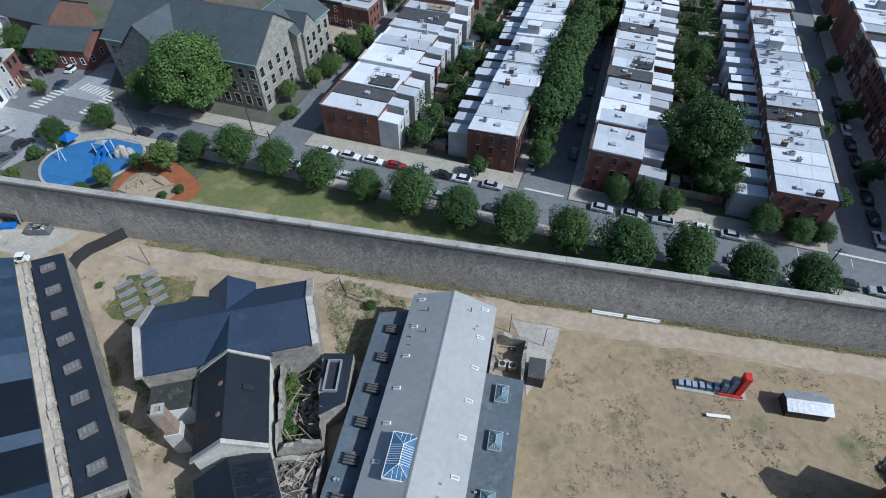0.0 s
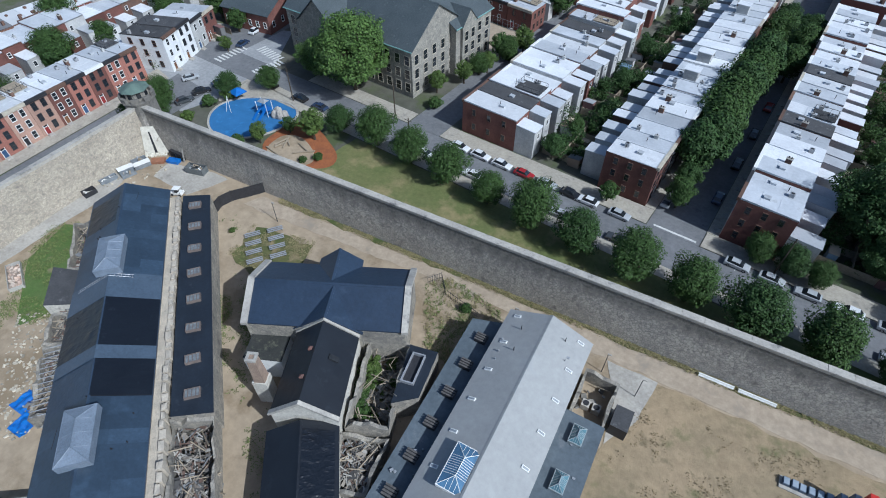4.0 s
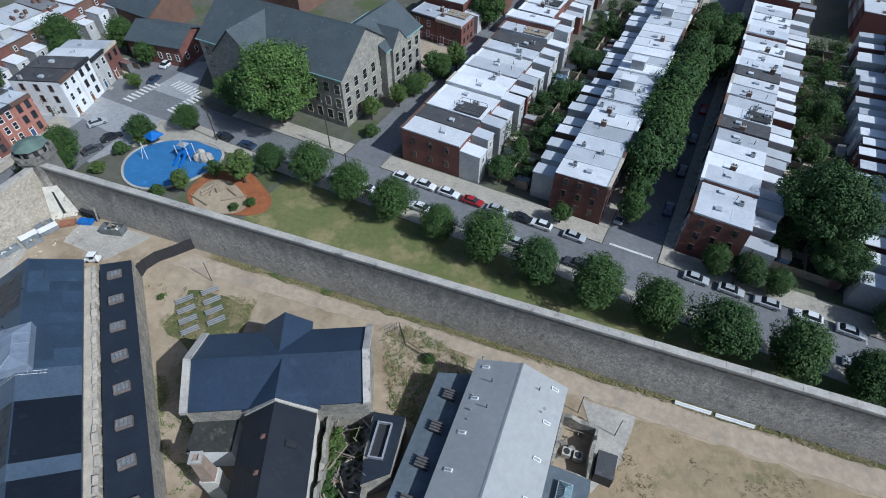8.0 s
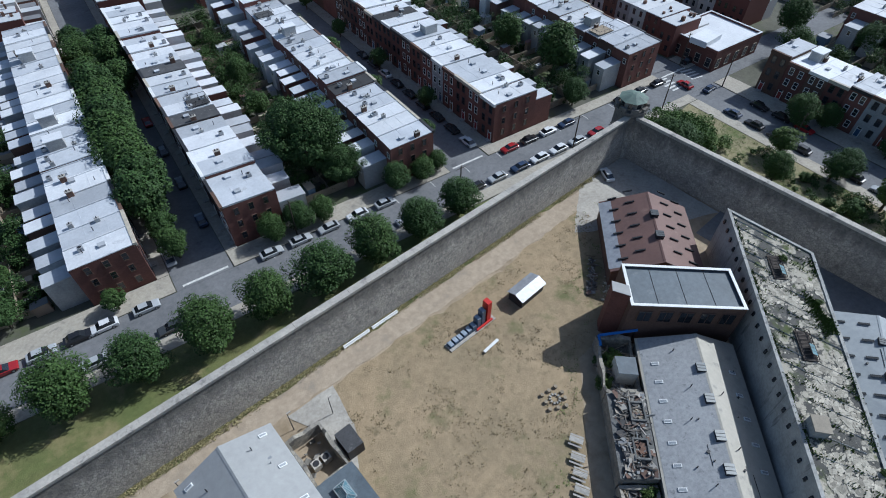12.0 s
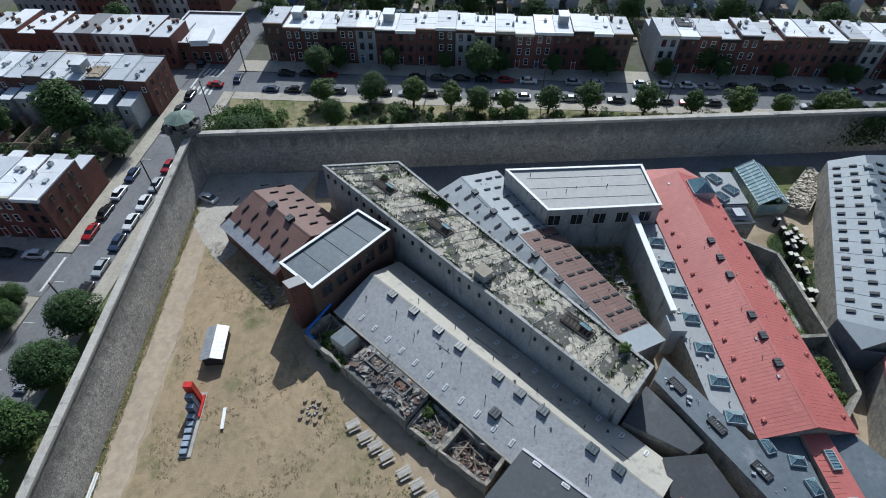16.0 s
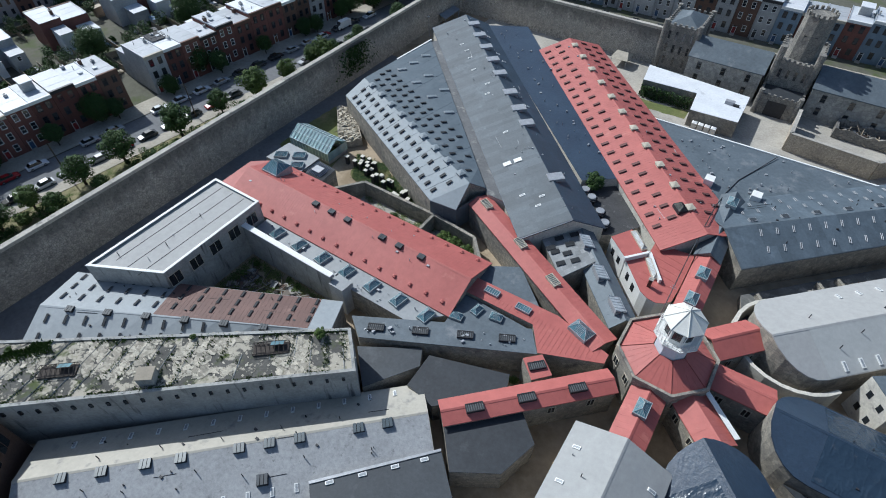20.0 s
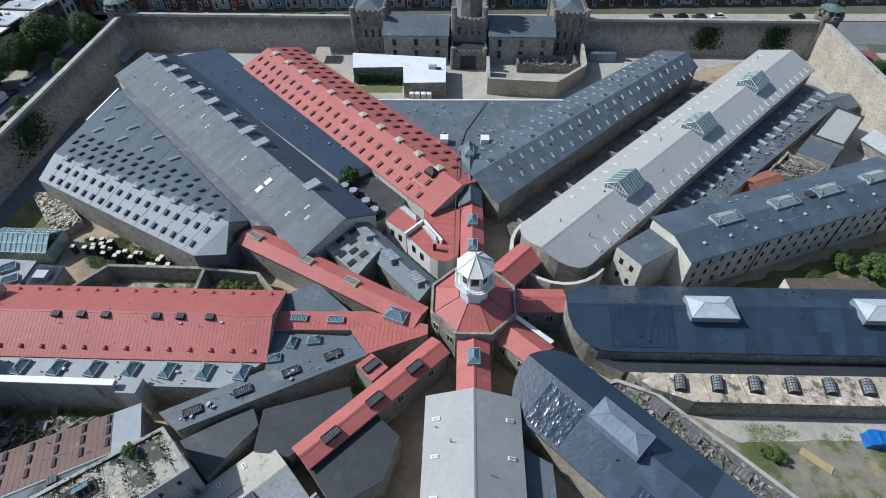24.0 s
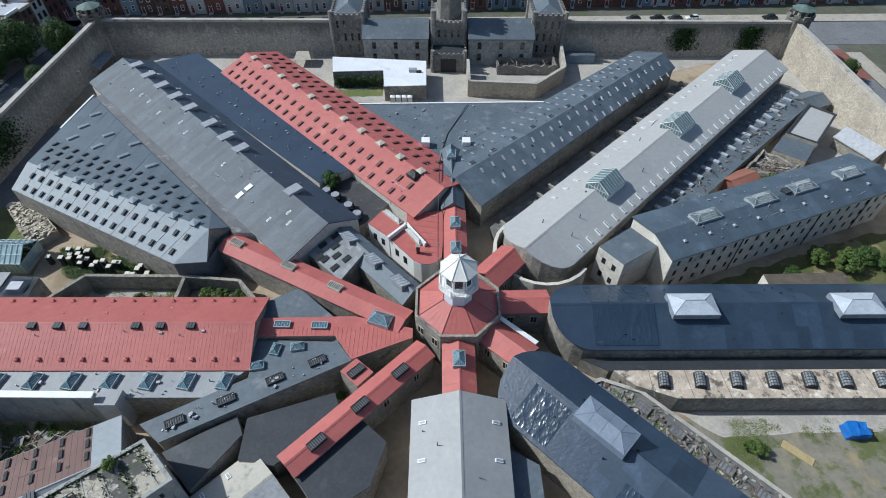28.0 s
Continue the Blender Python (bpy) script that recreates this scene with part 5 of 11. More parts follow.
for k in range(420):
    p = Vector((35.6, 53.0)).lerp(Vector((31.0, 48.2)), random.random()).lerp(Vector((32.8, 55.4)).lerp(Vector((28.6, 50.4)), random.random()), random.random())
    r2 = random.uniform(.06, .22)
    box(bm, -r2 * 2, r2 * 2, -r2, r2, -r2 * .5, r2 * .5, 0, Matrix.Translation((p.x, p.y, random.uniform(.3, 1.5))) @ pose(0, 0, 0, random.uniform(-30, 30), random.uniform(-30, 30), random.uniform(0, 180)))
part("brick_rubble", bm, M_BRICK, None, "heap of red brick rubble in a roofless room", "stuff", "rubble")
flat_block("shed", [(51.8, 72.7), (54.0, 70.4), (51.8, 68.3), (49.8, 70.4)], 4.0, M_RENDER, M_SLATEMEM, "small grey roofed shed beside the cellblock", "shed")
for x, y, s2 in ((35.6, 58.0, .9), (38.6, 57.6, .8), (48.6, 71.4, 1.1), (51.6, 74.6, .8), (47.6, 69.6, .6)):
    BUSHES_LATER.append((x, y, s2, 0.0))

t = flat_block("brick_workshop", [(62.7, 81.1), (75.0, 68.8), (69.4, 62.8), (56.8, 75.0)], 9.8, M_BRICKBR, M_SLATEMEM, "brick workshop with flat roof and white edge", "workshop", 0.35, M_WHITE, pw=0.3)
for i in range(5):
    p = Vector((57.5, 74.3)).lerp(Vector((68.9, 63.2)), (i + 0.5) / 5)
    mm = Matrix.Translation((p.x - .02, p.y - .02, 0)) @ pose(0, 0, 0, 0, 0, -135)
    w = part("window", box(BM(), -0.1, 0.06, -1.0, 1.0, 6.5, 8.9, 0, mm), M_PANE, t)
    part("window_frame", ring_frame(mm, 0, 6.5, 8.9, 1.0), M_BRICKBR, w)
bm = BM()
for f in (0.25, 0.5, 0.75):
    p, q = Vector((62.7, 81.1)).lerp(Vector((75.0, 68.8)), f), Vector((56.8, 75.0)).lerp(Vector((69.4, 62.8)), f)
    rod(bm, (*p.lerp(q, .06), 9.82), (*p.lerp(q, .94), 9.82), 0.05, 0, 4)
part("roof_seam", bm, M_DARK, t, kind="stuff")
flat_block("stair_block", [(57.6, 75.9), (59.1, 77.3), (57.9, 79.7), (56.4, 78.4)], 11.0, M_BRICK, M_LIGHTMEM, "red brick stair block with pale top", "building")
gBr = Gable((71.4, 77.5), (84.1, 89.6), 8.25, 7.6, 4.4, 7.6)
tBr = pitched("brown_workshop", gBr, M_BRICKBR, M_BROWN, "brick workshop with a brown metal gable roof", "workshop", seams=0, over=0.4)
for i in range(6):
    for u in (-6.3, -3.4, 3.0, 5.8):
        inst("skylight", THINSLOT, tBr, gBr.stand(2 + i * 3.2 + (1.2 if abs(u) < 4 else 0), u, 90))
part("eave_sheet", slab(BM(), [gBr.p(.2, -6.6, .03), gBr.p(gBr.len, -6.6, .03), gBr.p(gBr.len, -8.8, .03), gBr.p(.2, -8.8, .03)], .02), M_GALV, tBr, "pale sheet along the eaves")
for s in (6, 11.5):
    inst("roof_vent", VENTB, tBr, gBr.upright(s, 0))

tM = flat_block("mossy_block", [(87.1, 76.2), (87.6, 61.3), (39.8, 26.1), (34.5, 31.2)], 10.8, M_STAINWALL, M_MOSS, "long concrete block with a crumbling mossy flat roof", "cellblock", 0.12, M_STAINWALL, pw=0.3)
def mesh_rust(l=5.0, w=1.9, h=1.0):
    """A roof light stripped to its rusted frame, with some panes left."""
    bm = BM()
    box(bm, -l / 2, l / 2, -w / 2, w / 2, -0.1, 0.25, 0)
    for sy in (-w / 2, w / 2):
        rod(bm, (-l / 2, sy, .6), (l / 2, sy, .6), 0.07, 0, 4)
        for i in range(9):
            x = -l / 2 + l * i / 8
            rod(bm, (x, sy, .2), (x, sy, .6), 0.05, 0, 4)
            rod(bm, (x, sy, .6), (x, 0, h), 0.05, 0, 4)
    rod(bm, (-l / 2, 0, h), (l / 2, 0, h), 0.07, 0, 4)
    for i in (1, 2, 3):
        x = -l / 2 + l * i / 8
        slab(bm, [(x, -w / 2, .62), (x + l / 8, -w / 2, .62), (x + l / 8, 0, h + .02), (x, 0, h + .02)], 0.03, 1)
    return to_mesh(bm, "rusted_light", [mat("rusted iron", (0.085, 0.07, 0.06), (0.05, 0.042, 0.038), 0.9, scale=2), M_SKYGLASS])


OPENL = mesh_rust()
RUST = mesh_lantern(4.6, 2.2, 0.7, 0.5, 8, M_DARK, mat("rusted glazing", (0.10, 0.10, 0.09), (0.06, 0.06, 0.055), 0.7, scale=2))
for x, y, r in ((80.0, 63.9, 38), (68.7, 54.2, 38), (46.8, 35.1, 38)):
    inst("lantern", OPENL, tM, Matrix.Translation((x, y, 10.8)) @ pose(0, 0, 0, 0, 0, r + 2))
inst("roof_box", to_mesh(box(box(BM(), -1.1, 1.1, -0.95, 0.95, -0.2, 1.5, 0), -1.2, 1.2, -1.05, 1.05, 1.5, 1.62, 1), "roof_box", [M_STAINWALL, mat("tan roof lid", (0.34, 0.3, 0.24), (0.26, 0.23, 0.185), 0.9, scale=0.9)]), tM, Matrix.Translation((57.2, 47.9, 10.9)) @ pose(0, 0, 0, 0, 0, 38))
for i in range(30):
    p = Vector((86.8, 75.9)).lerp(Vector((35.2, 31.5)), (i + .5) / 30)
    mm = Matrix.Translation((p.x, p.y, 0)) @ pose(0, 0, 0, 0, 0, 139)
    part("window", box(BM(), -0.2, 0.06 + .3, -0.2, 0.2, 8.8, 9.6, 0, mm), M_PANE, tM)

gW = Gable((44.0, 26.8), (86.1, 48.9), 0.6, 7.2, 5.6, 7.6, left_b=7.6, right_b=8.6)
tW = pitched("wedge_workshop", gW, M_BLOCKWALL, mat("pale blue grey sheeting", (0.31, 0.335, 0.352), (0.275, 0.3, 0.317), 0.55, scale=0.15, spot=((0.36, 0.38, 0.39), 0.3, 0.58, 0.2), bump=0.1, bscale=2), "wedge shaped workshop with pale grey metal roof", "workshop", over=0.2)
bm = BM()
for i in range(6):
    s0, s1 = 3.5 + i * 4.2, 3.5 + (i + 1) * 4.2
    w0, w1 = 7.3 + 1.4 * s0 / gW.len, 7.3 + 1.4 * s1 / gW.len
    slab(bm, [gW.p(s0, 0.15, .06), gW.p(s1, 0.15, .06), gW.p(s1, w1, .06), gW.p(s0, w0, .06)], 0.05)
bmesh.ops.remove_doubles(bm, verts=bm.verts, dist=0.004)
part("brown_sheeting", bm, M_BROWN, tW, "rusty brown ribbed sheets")
bm = BM()
for i in range(34):
    s = 3.8 + i * 0.74
    w = 7.3 + 1.4 * s / gW.len
    rod(bm, gW.p(s, .2, .06), gW.p(s, w, .06), 0.025, 0, 4)
part("roof_seam", bm, M_BROWN, tW, kind="stuff")
WEDGESLOT = mesh_slot(1.4, 0.32, 0.28, M_GALV)
for i in range(14):
    s = 4 + i * 3.2
    lw, rw = 0.6 + 7 * s / gW.len, 7.2 + 1.4 * s / gW.len
    for u in (-lw * 0.7, -lw * 0.28, rw * 0.3, rw * 0.6, rw * 0.88):
        if abs(u) > 0.9:
            inst("skylight", WEDGESLOT, tW, gW.stand(s, u, 90))
    if i % 2 == 0:
        inst("roof_vent", VENTG, tW, gW.upright(s, -0.3))
tP = flat_block("flat_workshop", [(85.2, 40.6), (85.2, 13.4), (73.2, 13.4), (72.9, 34.4)], 9.6, M_STAINWALL, M_LIGHTMEM, "concrete workshop with flat roof and white edge", "workshop", 0.3, M_WHITE, pw=0.3)
for i in range(5):
    p = Vector((72.95, 33.0)).lerp(Vector((73.15, 16.0)), i / 4)
    mm = Matrix.Translation((p.x, p.y, 0)) @ pose(0, 0, 0, 0, 0, 180)
    w = part("window", box(BM(), -0.1, 0.05, -1.1, 1.1, 6.2, 8.6, 0, mm), M_PANE, tP)
    part("window_frame", ring_frame(mm, 0, 6.2, 8.6, 1.1), M_CREAM, w)
for x, y in ((78, 30), (79, 22), (83, 36)):
    inst("vent_pipe", PIPE, tP, Matrix.Translation((x, y, 9.6)))
bm = BM()
for x in (76.4, 79.4, 82.4):
    rod(bm, (x, 14.2, 9.62), (x, 37.0, 9.62), 0.05, 0, 4)
part("roof_seam", bm, M_DARK, tP, kind="stuff")
t = thing("court_wall", 63, 18, 0, "concrete wall with a white coping beside the workshop", "wall")
part("wall", prism(BM(), [(74.2, 17.6), (51.4, 17.9), (51.4, 18.5), (74.2, 18.3)], -0.05, 7.6), M_STAINWALL, t)
part("coping", prism(BM(), [(74.2, 17.4), (51.2, 17.7), (51.2, 18.7), (74.2, 18.5)], 7.6, 7.8), M_WHITE, t)
flat_block("grey_plant_box", [(51.2, 16.6), (48.0, 16.8), (48.2, 19.2), (51.2, 19.2)], 6.6, M_STUCCO, M_GREYMETAL, "small grey clad plant box on a roof", "building")

gR = Gable((31.2, 6.0), (84.0, 6.0), 6.8, 6.6, 5.8, 8.6, crest=-0.3)
tR = pitched("red_workshop", gR, M_BLOCKWALL, M_RED, "long workshop with a red standing seam gable roof", "workshop", seams=0.6, over=0.3)
for i, s in enumerate((9.5, 14.2, 18, 26.1, 30, 34)):
    inst("roof_vent", VENTG, tR, gR.upright(s, -0.9))
REDSTUB = mesh_vent(0.5, 0.45, M_RED)
for i in range(15):
    inst("vent_stub", REDSTUB, tR, gR.upright(2 + i * 3.3, -5.6))
    inst("vent_stub", REDSTUB, tR, gR.upright(2 + i * 3.3, 5.6))
flat_block("red_end_roof", [(84.2, 0.0), (88.2, 3.0), (88.0, 11.0), (84.2, 12.6)], 6.2, M_BLOCKWALL, M_RED, "red roof over the workshop end", "building")
t = thing("lantern_house", 82.5, 4, 6, "pyramid glass lantern on the red roof", "skylight")
inst("lantern", mesh_lantern(4.0, 4.0, 1.6, 1.4, 4), t, Matrix.Translation((79.5, 3.2, 7.2)))
tR2 = flat_block("lantern_strip", [(31.3, 12.7), (72.8, 12.7), (72.8, 17.4), (36.0, 17.4)], 5.4, M_BLOCKWALL, M_GREYMETAL, "low grey roofed strip with glazed lanterns", "annex")
for i in range(7):
    inst("lantern", LANT_S, tR2, Matrix.Translation((34.1 + i * 5.65, 14.9, 5.5)) @ pose(0, 0, 0, 0, 0, 80))
tR3 = flat_block("north_annex", [(78.0, -0.9), (88.0, -0.9), (87.6, -7.4), (78.0, -7.0)], 5.0, M_BLOCKWALL, M_GREYMETAL, "grey flat roof with skylights beside the greenhouse", "annex")
for x, y in ((85.5, -3), (82, -5), (80, -2.2)):
    inst("lantern", LANT_S, tR3, Matrix.Translation((x, y, 5.1)) @ pose(0, 0, 0, 0, 0, 30))
t = flat_block("plant_deck", [(72.4, -1.2), (77.8, -1.2), (77.8, -6.6), (72.8, -6.2)], 4.6, M_BLOCKWALL, M_DARKMEM, "rooftop plant deck with pipes", "plant")
bm = BM()
for i in range(12):
    rod(bm, (73.2 + i * 0.36, -5.8, 5.2), (73.4 + i * 0.36, -1.8, 5.2), 0.08, 0, 4)
box(bm, 74.2, 76.4, -4.6, -2.8, 4.6, 5.4)
part("duct", bm, M_GALV, t, kind="stuff")
# walled courts south of the red workshop
t = thing("court_walls", 53, -4, 0, "low stone walls round small overgrown courts", "wall")
for a, b in (((66.0, -7.6), (48.2, -7.4)), ((48.2, -7.4), (38.0, -6.4)), ((38.0, -6.4), (34.4, -2.4)), ((48.0, -7.2), (48.0, -1.2)), ((66.0, -7.4), (70.6, -1.6))):
    a, b = Vector(a), Vector(b)
    kk = Vector((-(b - a).y, (b - a).x)).normalized() * 0.3
    part("wall", prism(BM(), [a - kk, b - kk, b + kk, a + kk], -0.05, 3.6), M_BLOCKWALL, t)
sheet("court_floor", [(66, -7), (48, -7), (38, -6), (35, -2), (66, -1)], 0.05, M_CONC, "pale court floor with weeds", "paving")

# ---- eastern and southern cellblocks ----
RIDGE_G = (Vector((43.9, -13.9, 9.0)), Vector((86.7, -33.5, 9.0)))
EAVE_GN = (Vector((49.0, -7.6, 6.6)), Vector((88.2, -27.7, 6.6)))
EAVE_GS = (Vector((41.5, -16.2, 7.2)), Vector((86.9, -62.3, 7.0)))


def on_slope(eave, f, g, turn=90.0):
    """A pose on the skylight wing's roof: f along the ridge, g down the slope."""
    def at(a, b):
        return RIDGE_G[0].lerp(RIDGE_G[1], a).lerp(eave[0].lerp(eave[1], a), b)
    p = at(f, g)
    x, y = at(f + .01, g) - p, at(f, g + .01) - p
    n = x.cross(y)
    n = (n if n.z > 0 else -n).normalized()
    x.normalize()
    m = Matrix((x, n.cross(x), n)).transposed().to_4x4()
    m.translation = p
    return m @ pose(0, 0, 0, 0, 0, turn), p


tG = thing("skylight_wing", 66, -26, 0, "wide grey roofed workshop with rows of dark skylights", "workshop")
bm = BM()
ring = [(49.0, -7.6, 6.4), (88.2, -27.7, 6.4), (86.7, -33.5, 8.8), (86.9, -62.3, 6.8), (41.5, -16.2, 7.0), (43.9, -13.9, 8.8), (43.4, -8.3, 6.4)]
low, top = [bm.verts.new((x, y, -.05)) for x, y, z in ring], [bm.verts.new(p) for p in ring]
for i in range(7):
    bm.faces.new((low[i], low[(i + 1) % 7], top[(i + 1) % 7], top[i]))
part("wall", bm, M_BLOCKWALL, tG)
bm = BM()
for a, b in (((49.0, -7.6), (43.4, -8.3)), ((43.4, -8.3), (41.5, -16.2))):
    a, b = Vector(a), Vector(b)
    k = Vector((-(b - a).y, (b - a).x)).normalized() * -0.07
    prism(bm, [a, b, b + k, a + k], 1.2, 6.45)
part("end_cladding", bm, M_SLATEMEM, tG, "slate blue sheet cladding")
for nm, eave in (("north_slope", EAVE_GN), ("south_slope", EAVE_GS)):
    bm = BM()
    for i in range(10):
        a, b = i / 10, (i + 1) / 10
        slab(bm, [RIDGE_G[0].lerp(RIDGE_G[1], a), RIDGE_G[0].lerp(RIDGE_G[1], b), eave[0].lerp(eave[1], b), eave[0].lerp(eave[1], a)], 0.2)
    if nm == "north_slope":
        slab(bm, [(43.9, -13.9, 9.0), (49.0, -7.6, 6.6), (43.3, -8.1, 6.6)], 0.2)
    bmesh.ops.remove_doubles(bm, verts=bm.verts, dist=0.004)
    part(nm, bm, M_GREYN if nm == "north_slope" else M_GREYSLATE, tG, "grey roof slope")
    bm = BM()
    for i in range(1, 14):
        p, q = RIDGE_G[0].lerp(RIDGE_G[1], i / 14), eave[0].lerp(eave[1], i / 14)
        rod(bm, p + Vector((0, 0, .01)), q + Vector((0, 0, .01)), 0.03, 0, 4)
    part("roof_lap", bm, M_SLATEMEM, tG, kind="stuff")
for i in range(17):
    for g in (0.36, 0.78):
        m, p = on_slope(EAVE_GN, 0.05 + i * 0.055, g)
        inst("skylight", SLOT_S, tG, m)
for i in range(15):
    f = 0.09 + i * 0.06
    for d in (2.6, 5.2, 7.6):
        g = d / (RIDGE_G[0].lerp(RIDGE_G[1], f) - EAVE_GS[0].lerp(EAVE_GS[1], f)).length
        if g < 0.86:
            m, p = on_slope(EAVE_GS, f + (0.02 if d > 5 else 0), g, 96)
            inst("skylight", SLOT_S, tG, m)
LONGV = mesh_flat_light(2.3, 0.9, 0.3, M_GREYN)
for i in range(5):
    f = 0.3 + i * 0.15
    for d in (11.5, 16.5, 22.0):
        g = d / (RIDGE_G[0].lerp(RIDGE_G[1], f) - EAVE_GS[0].lerp(EAVE_GS[1], f)).length
        if g < 0.93:
            m, p = on_slope(EAVE_GS, f, g, 92)
            inst("roof_vent", LONGV, tG, m)
GALVV = mesh_vent(1.3, 0.6, M_GREYN)
for i in range(9):
    inst("roof_vent", GALVV, tG, Matrix.Translation(on_slope(EAVE_GN, 0.07 + i * 0.105, 0.0)[1]) @ pose(0, 0, 0, 0, 0, -25))
bm = BM()
slab(bm, [(86.7, -47.0, 8.15), (87.15, -47.0, 8.15), (87.15, -62.6, 7.15), (86.7, -62.6, 7.15)], 0.25)
part("flashing", bm, M_WHITE, tG, "white edge flashing")
flat_block("valley_gutter", [(40.5, -15.2), (87.2, -62.0), (84.2, -64.4), (36.0, -15.2)], 6.75, M_RENDER, M_PALEGUT, "stained pale valley gutter between two roofs", "gutter")
gD = Gable((22.6, -14.8), (84.0, -76.0), 9.6, 6.6, 6.9, 9.8, eave_r=6.6)
tD = pitched("dark_cellblock", gD, M_RENDER, M_BLUEMEM, "long cellblock with a dark grey membrane gable roof", "cellblock", over=0.3)
# Left slope sheet, drawn lighter than the right slope
part("grey_slope", slab(BM(), [gD.p(0, -.3, .04), gD.p(gD.len, -.3, .04), gD.p(gD.len, -9.8, .04), gD.p(0, -9.8, .04)], 0.03), mat("lighter grey roofing", (0.08, 0.098, 0.114), (0.066, 0.082, 0.097), 0.75, scale=0.15, spot=((0.13, 0.137, 0.147), 0.25, 0.57, 0.15), bump=0.3, bscale=1.5), tD, "left slope sheet in a lighter grey")
SQ_WHITE = mesh_flat_light(1.7, 1.2, 0.2, M_WHITE)
BIGV = mesh_flat_light(3.2, 2.2, 0.6, M_GALV)
for s in (12, 31, 37, 44, 53, 60, 67, 74, 81):
    inst("roof_vent", BIGV, tD, gD.upright(s, 0.9, 90))
for s, u in ((6, -4.4), (8, -3.0), (10, -6.2), (20, -4.2), (20, -6.4), (30, -4), (46, -4), (50, -3), (58, -4.5), (64, -4), (68, -4), (72, -4.5), (76, 4), (78, 3), (66, 4), (62, 4.6), (40, 4)):
    inst("skylight", SQ_WHITE if s == 20 else WHITE_LIGHT, tD, gD.stand(s, u, 90))
flat_block("flat_infill", [(27.0, -30.2), (20.8, -35.0), (69.0, -86.4), (79.6, -80.6)], 6.2, M_RENDER, M_BLUEMEM, "dark blue flat roof between two cellblocks", "building")
SLOT_R = mesh_slot(1.5, 0.6, 0.3, M_DARK, mat("dark red hood", (0.13, 0.05, 0.045), (0.10, 0.04, 0.036), 0.6, scale=1.5))
gS = Gable((1.6, -25.7), (53.5, -80.6), 7.8, 8.6, 6.4, 9.0)
tS = pitched("south_east_cellblock", gS, M_RENDER, M_RED, "long cellblock with red metal roof and rows of skylights", "cellblock", seams=0.65, over=0.4)
CREAMV = mesh_vent(1.3, 0.6, M_CREAM)
for i in range(22):
    s = 5 + i * 3.25
    for u in (-6.6, -3.6, 3.6, 6.6):
        inst("skylight", SLOT_R, tS, gS.stand(s + (0.8 if abs(u) < 4 else 0), u, 90))
    if i % 2 == 0 and i < 21:
        inst("roof_vent", CREAMV, tS, gS.upright(s + 1.5, 0))
inst("lantern", RUST, tS, gS.upright(7, -1.5) @ Matrix.Diagonal((0.5, 0.8, 1, 1)))
flat_block("blue_wedge_roof", [(22.5, -60.1), (-24.5, -61.2), (-5.0, -36.0), (2.0, -32.0)], 6.0, M_RENDER, M_SLATEMEM, "slate blue flat wedge roof with a white edge", "building")
t = thing("edge_flashing", 0, -61.4, 6, "white flashing along the slate roof edge", "flashing")
part("flashing", prism(BM(), [(22.8, -60.2), (-23.8, -61.3), (-23.8, -61.7), (22.8, -60.6)], 5.8, 6.25), M_WHITE, t)
t = thing("rooftop_units", 4, -42, 6, "pair of white rooftop air handling units", "plant")
for x in (5.4, -3.6):
    part("unit", box(BM(), x - .9, x + .9, -44.5, -42.5, 6.0, 7.6), M_WHITE, t)
gT = Gable((0.0, -30.2), (-57.0, -83.0), 7.8, 8.8, 6.2, 8.6, crest=1.3, left_b=6.6, right_b=5.4)
tT = pitched("south_west_cellblock", gT, M_BLOCKWALL, M_SLATEMEM, "long cellblock with slate blue roof and many vents", "cellblock", over=0.3)
bm = BM()
for sy in (-.15, .15):
    rod(bm, (-.65, sy, .1), (.65, sy, .1), .075, 0, 6)
box(bm, -.6, .6, -.1, .1, 0, .1, 1)
SLIT = to_mesh(bm, "twin_tube_vent", [M_GALV, M_SLATED])
LOWV = mesh_flat_light(1.4, 0.9, 0.35, M_SLATED)
for i in range(22):
    s = 6 + i * 3.2
    for u in (-5.4, -2.9, 3.0, 6.2):
        inst("skylight", SLIT, tT, gT.stand(s, u, 75))
    if i % 2 == 0:
        inst("roof_vent", LOWV, tT, gT.upright(s, 0))

gL = Gable((-12.4, -8.6), (-85.0, -81.8), 7.5, 6.8, 6.9, 9.6, round_a=5.5)
tL = pitched("pale_cellblock", gL, M_BLOCKWALL, M_LIGHTMEM, "long cellblock with pale grey membrane roof and glass lanterns", "cellblock", over=0.4)
# Shade side's cooler grey is put into the colour of this slope's sheet
part("shade_slope", slab(BM(), [gL.p(6, 0.25, .03), gL.p(gL.len, 0.25, .03), gL.p(gL.len, 7.1, .03), gL.p(6, 7.1, .03)], 0.02), mat("grey membrane", (0.40, 0.405, 0.395), (0.375, 0.38, 0.372), 0.75, scale=0.12, spot=((0.30, 0.305, 0.30), 0.3, 0.62, 0.3), bump=0.1), tL, "slope sheet with the shade side's grey put into its colour")
for s in (25, 54, 80):
    inst("lantern", GABLE_LIGHT, tL, gL.upright(s, 0.3, 90))
bm = BM()
box(bm, -.75, .75, -.28, .28, -.05, .2, 0)
box(bm, -.6, .6, -.15, .15, .2, .23, 1)
WHITE_LONG = to_mesh(bm, "roof_light", [M_WHITE, MATS["greyed lens"]])
for i in range(33):
    inst("skylight", WHITE_LONG, tL, gL.stand(9 + i * 2.85, 5.9, 90))
    if 1 < i < 25:
        inst("skylight", WHITE_LIGHT, tL, gL.stand(9 + i * 3.75, -5.4, 90))
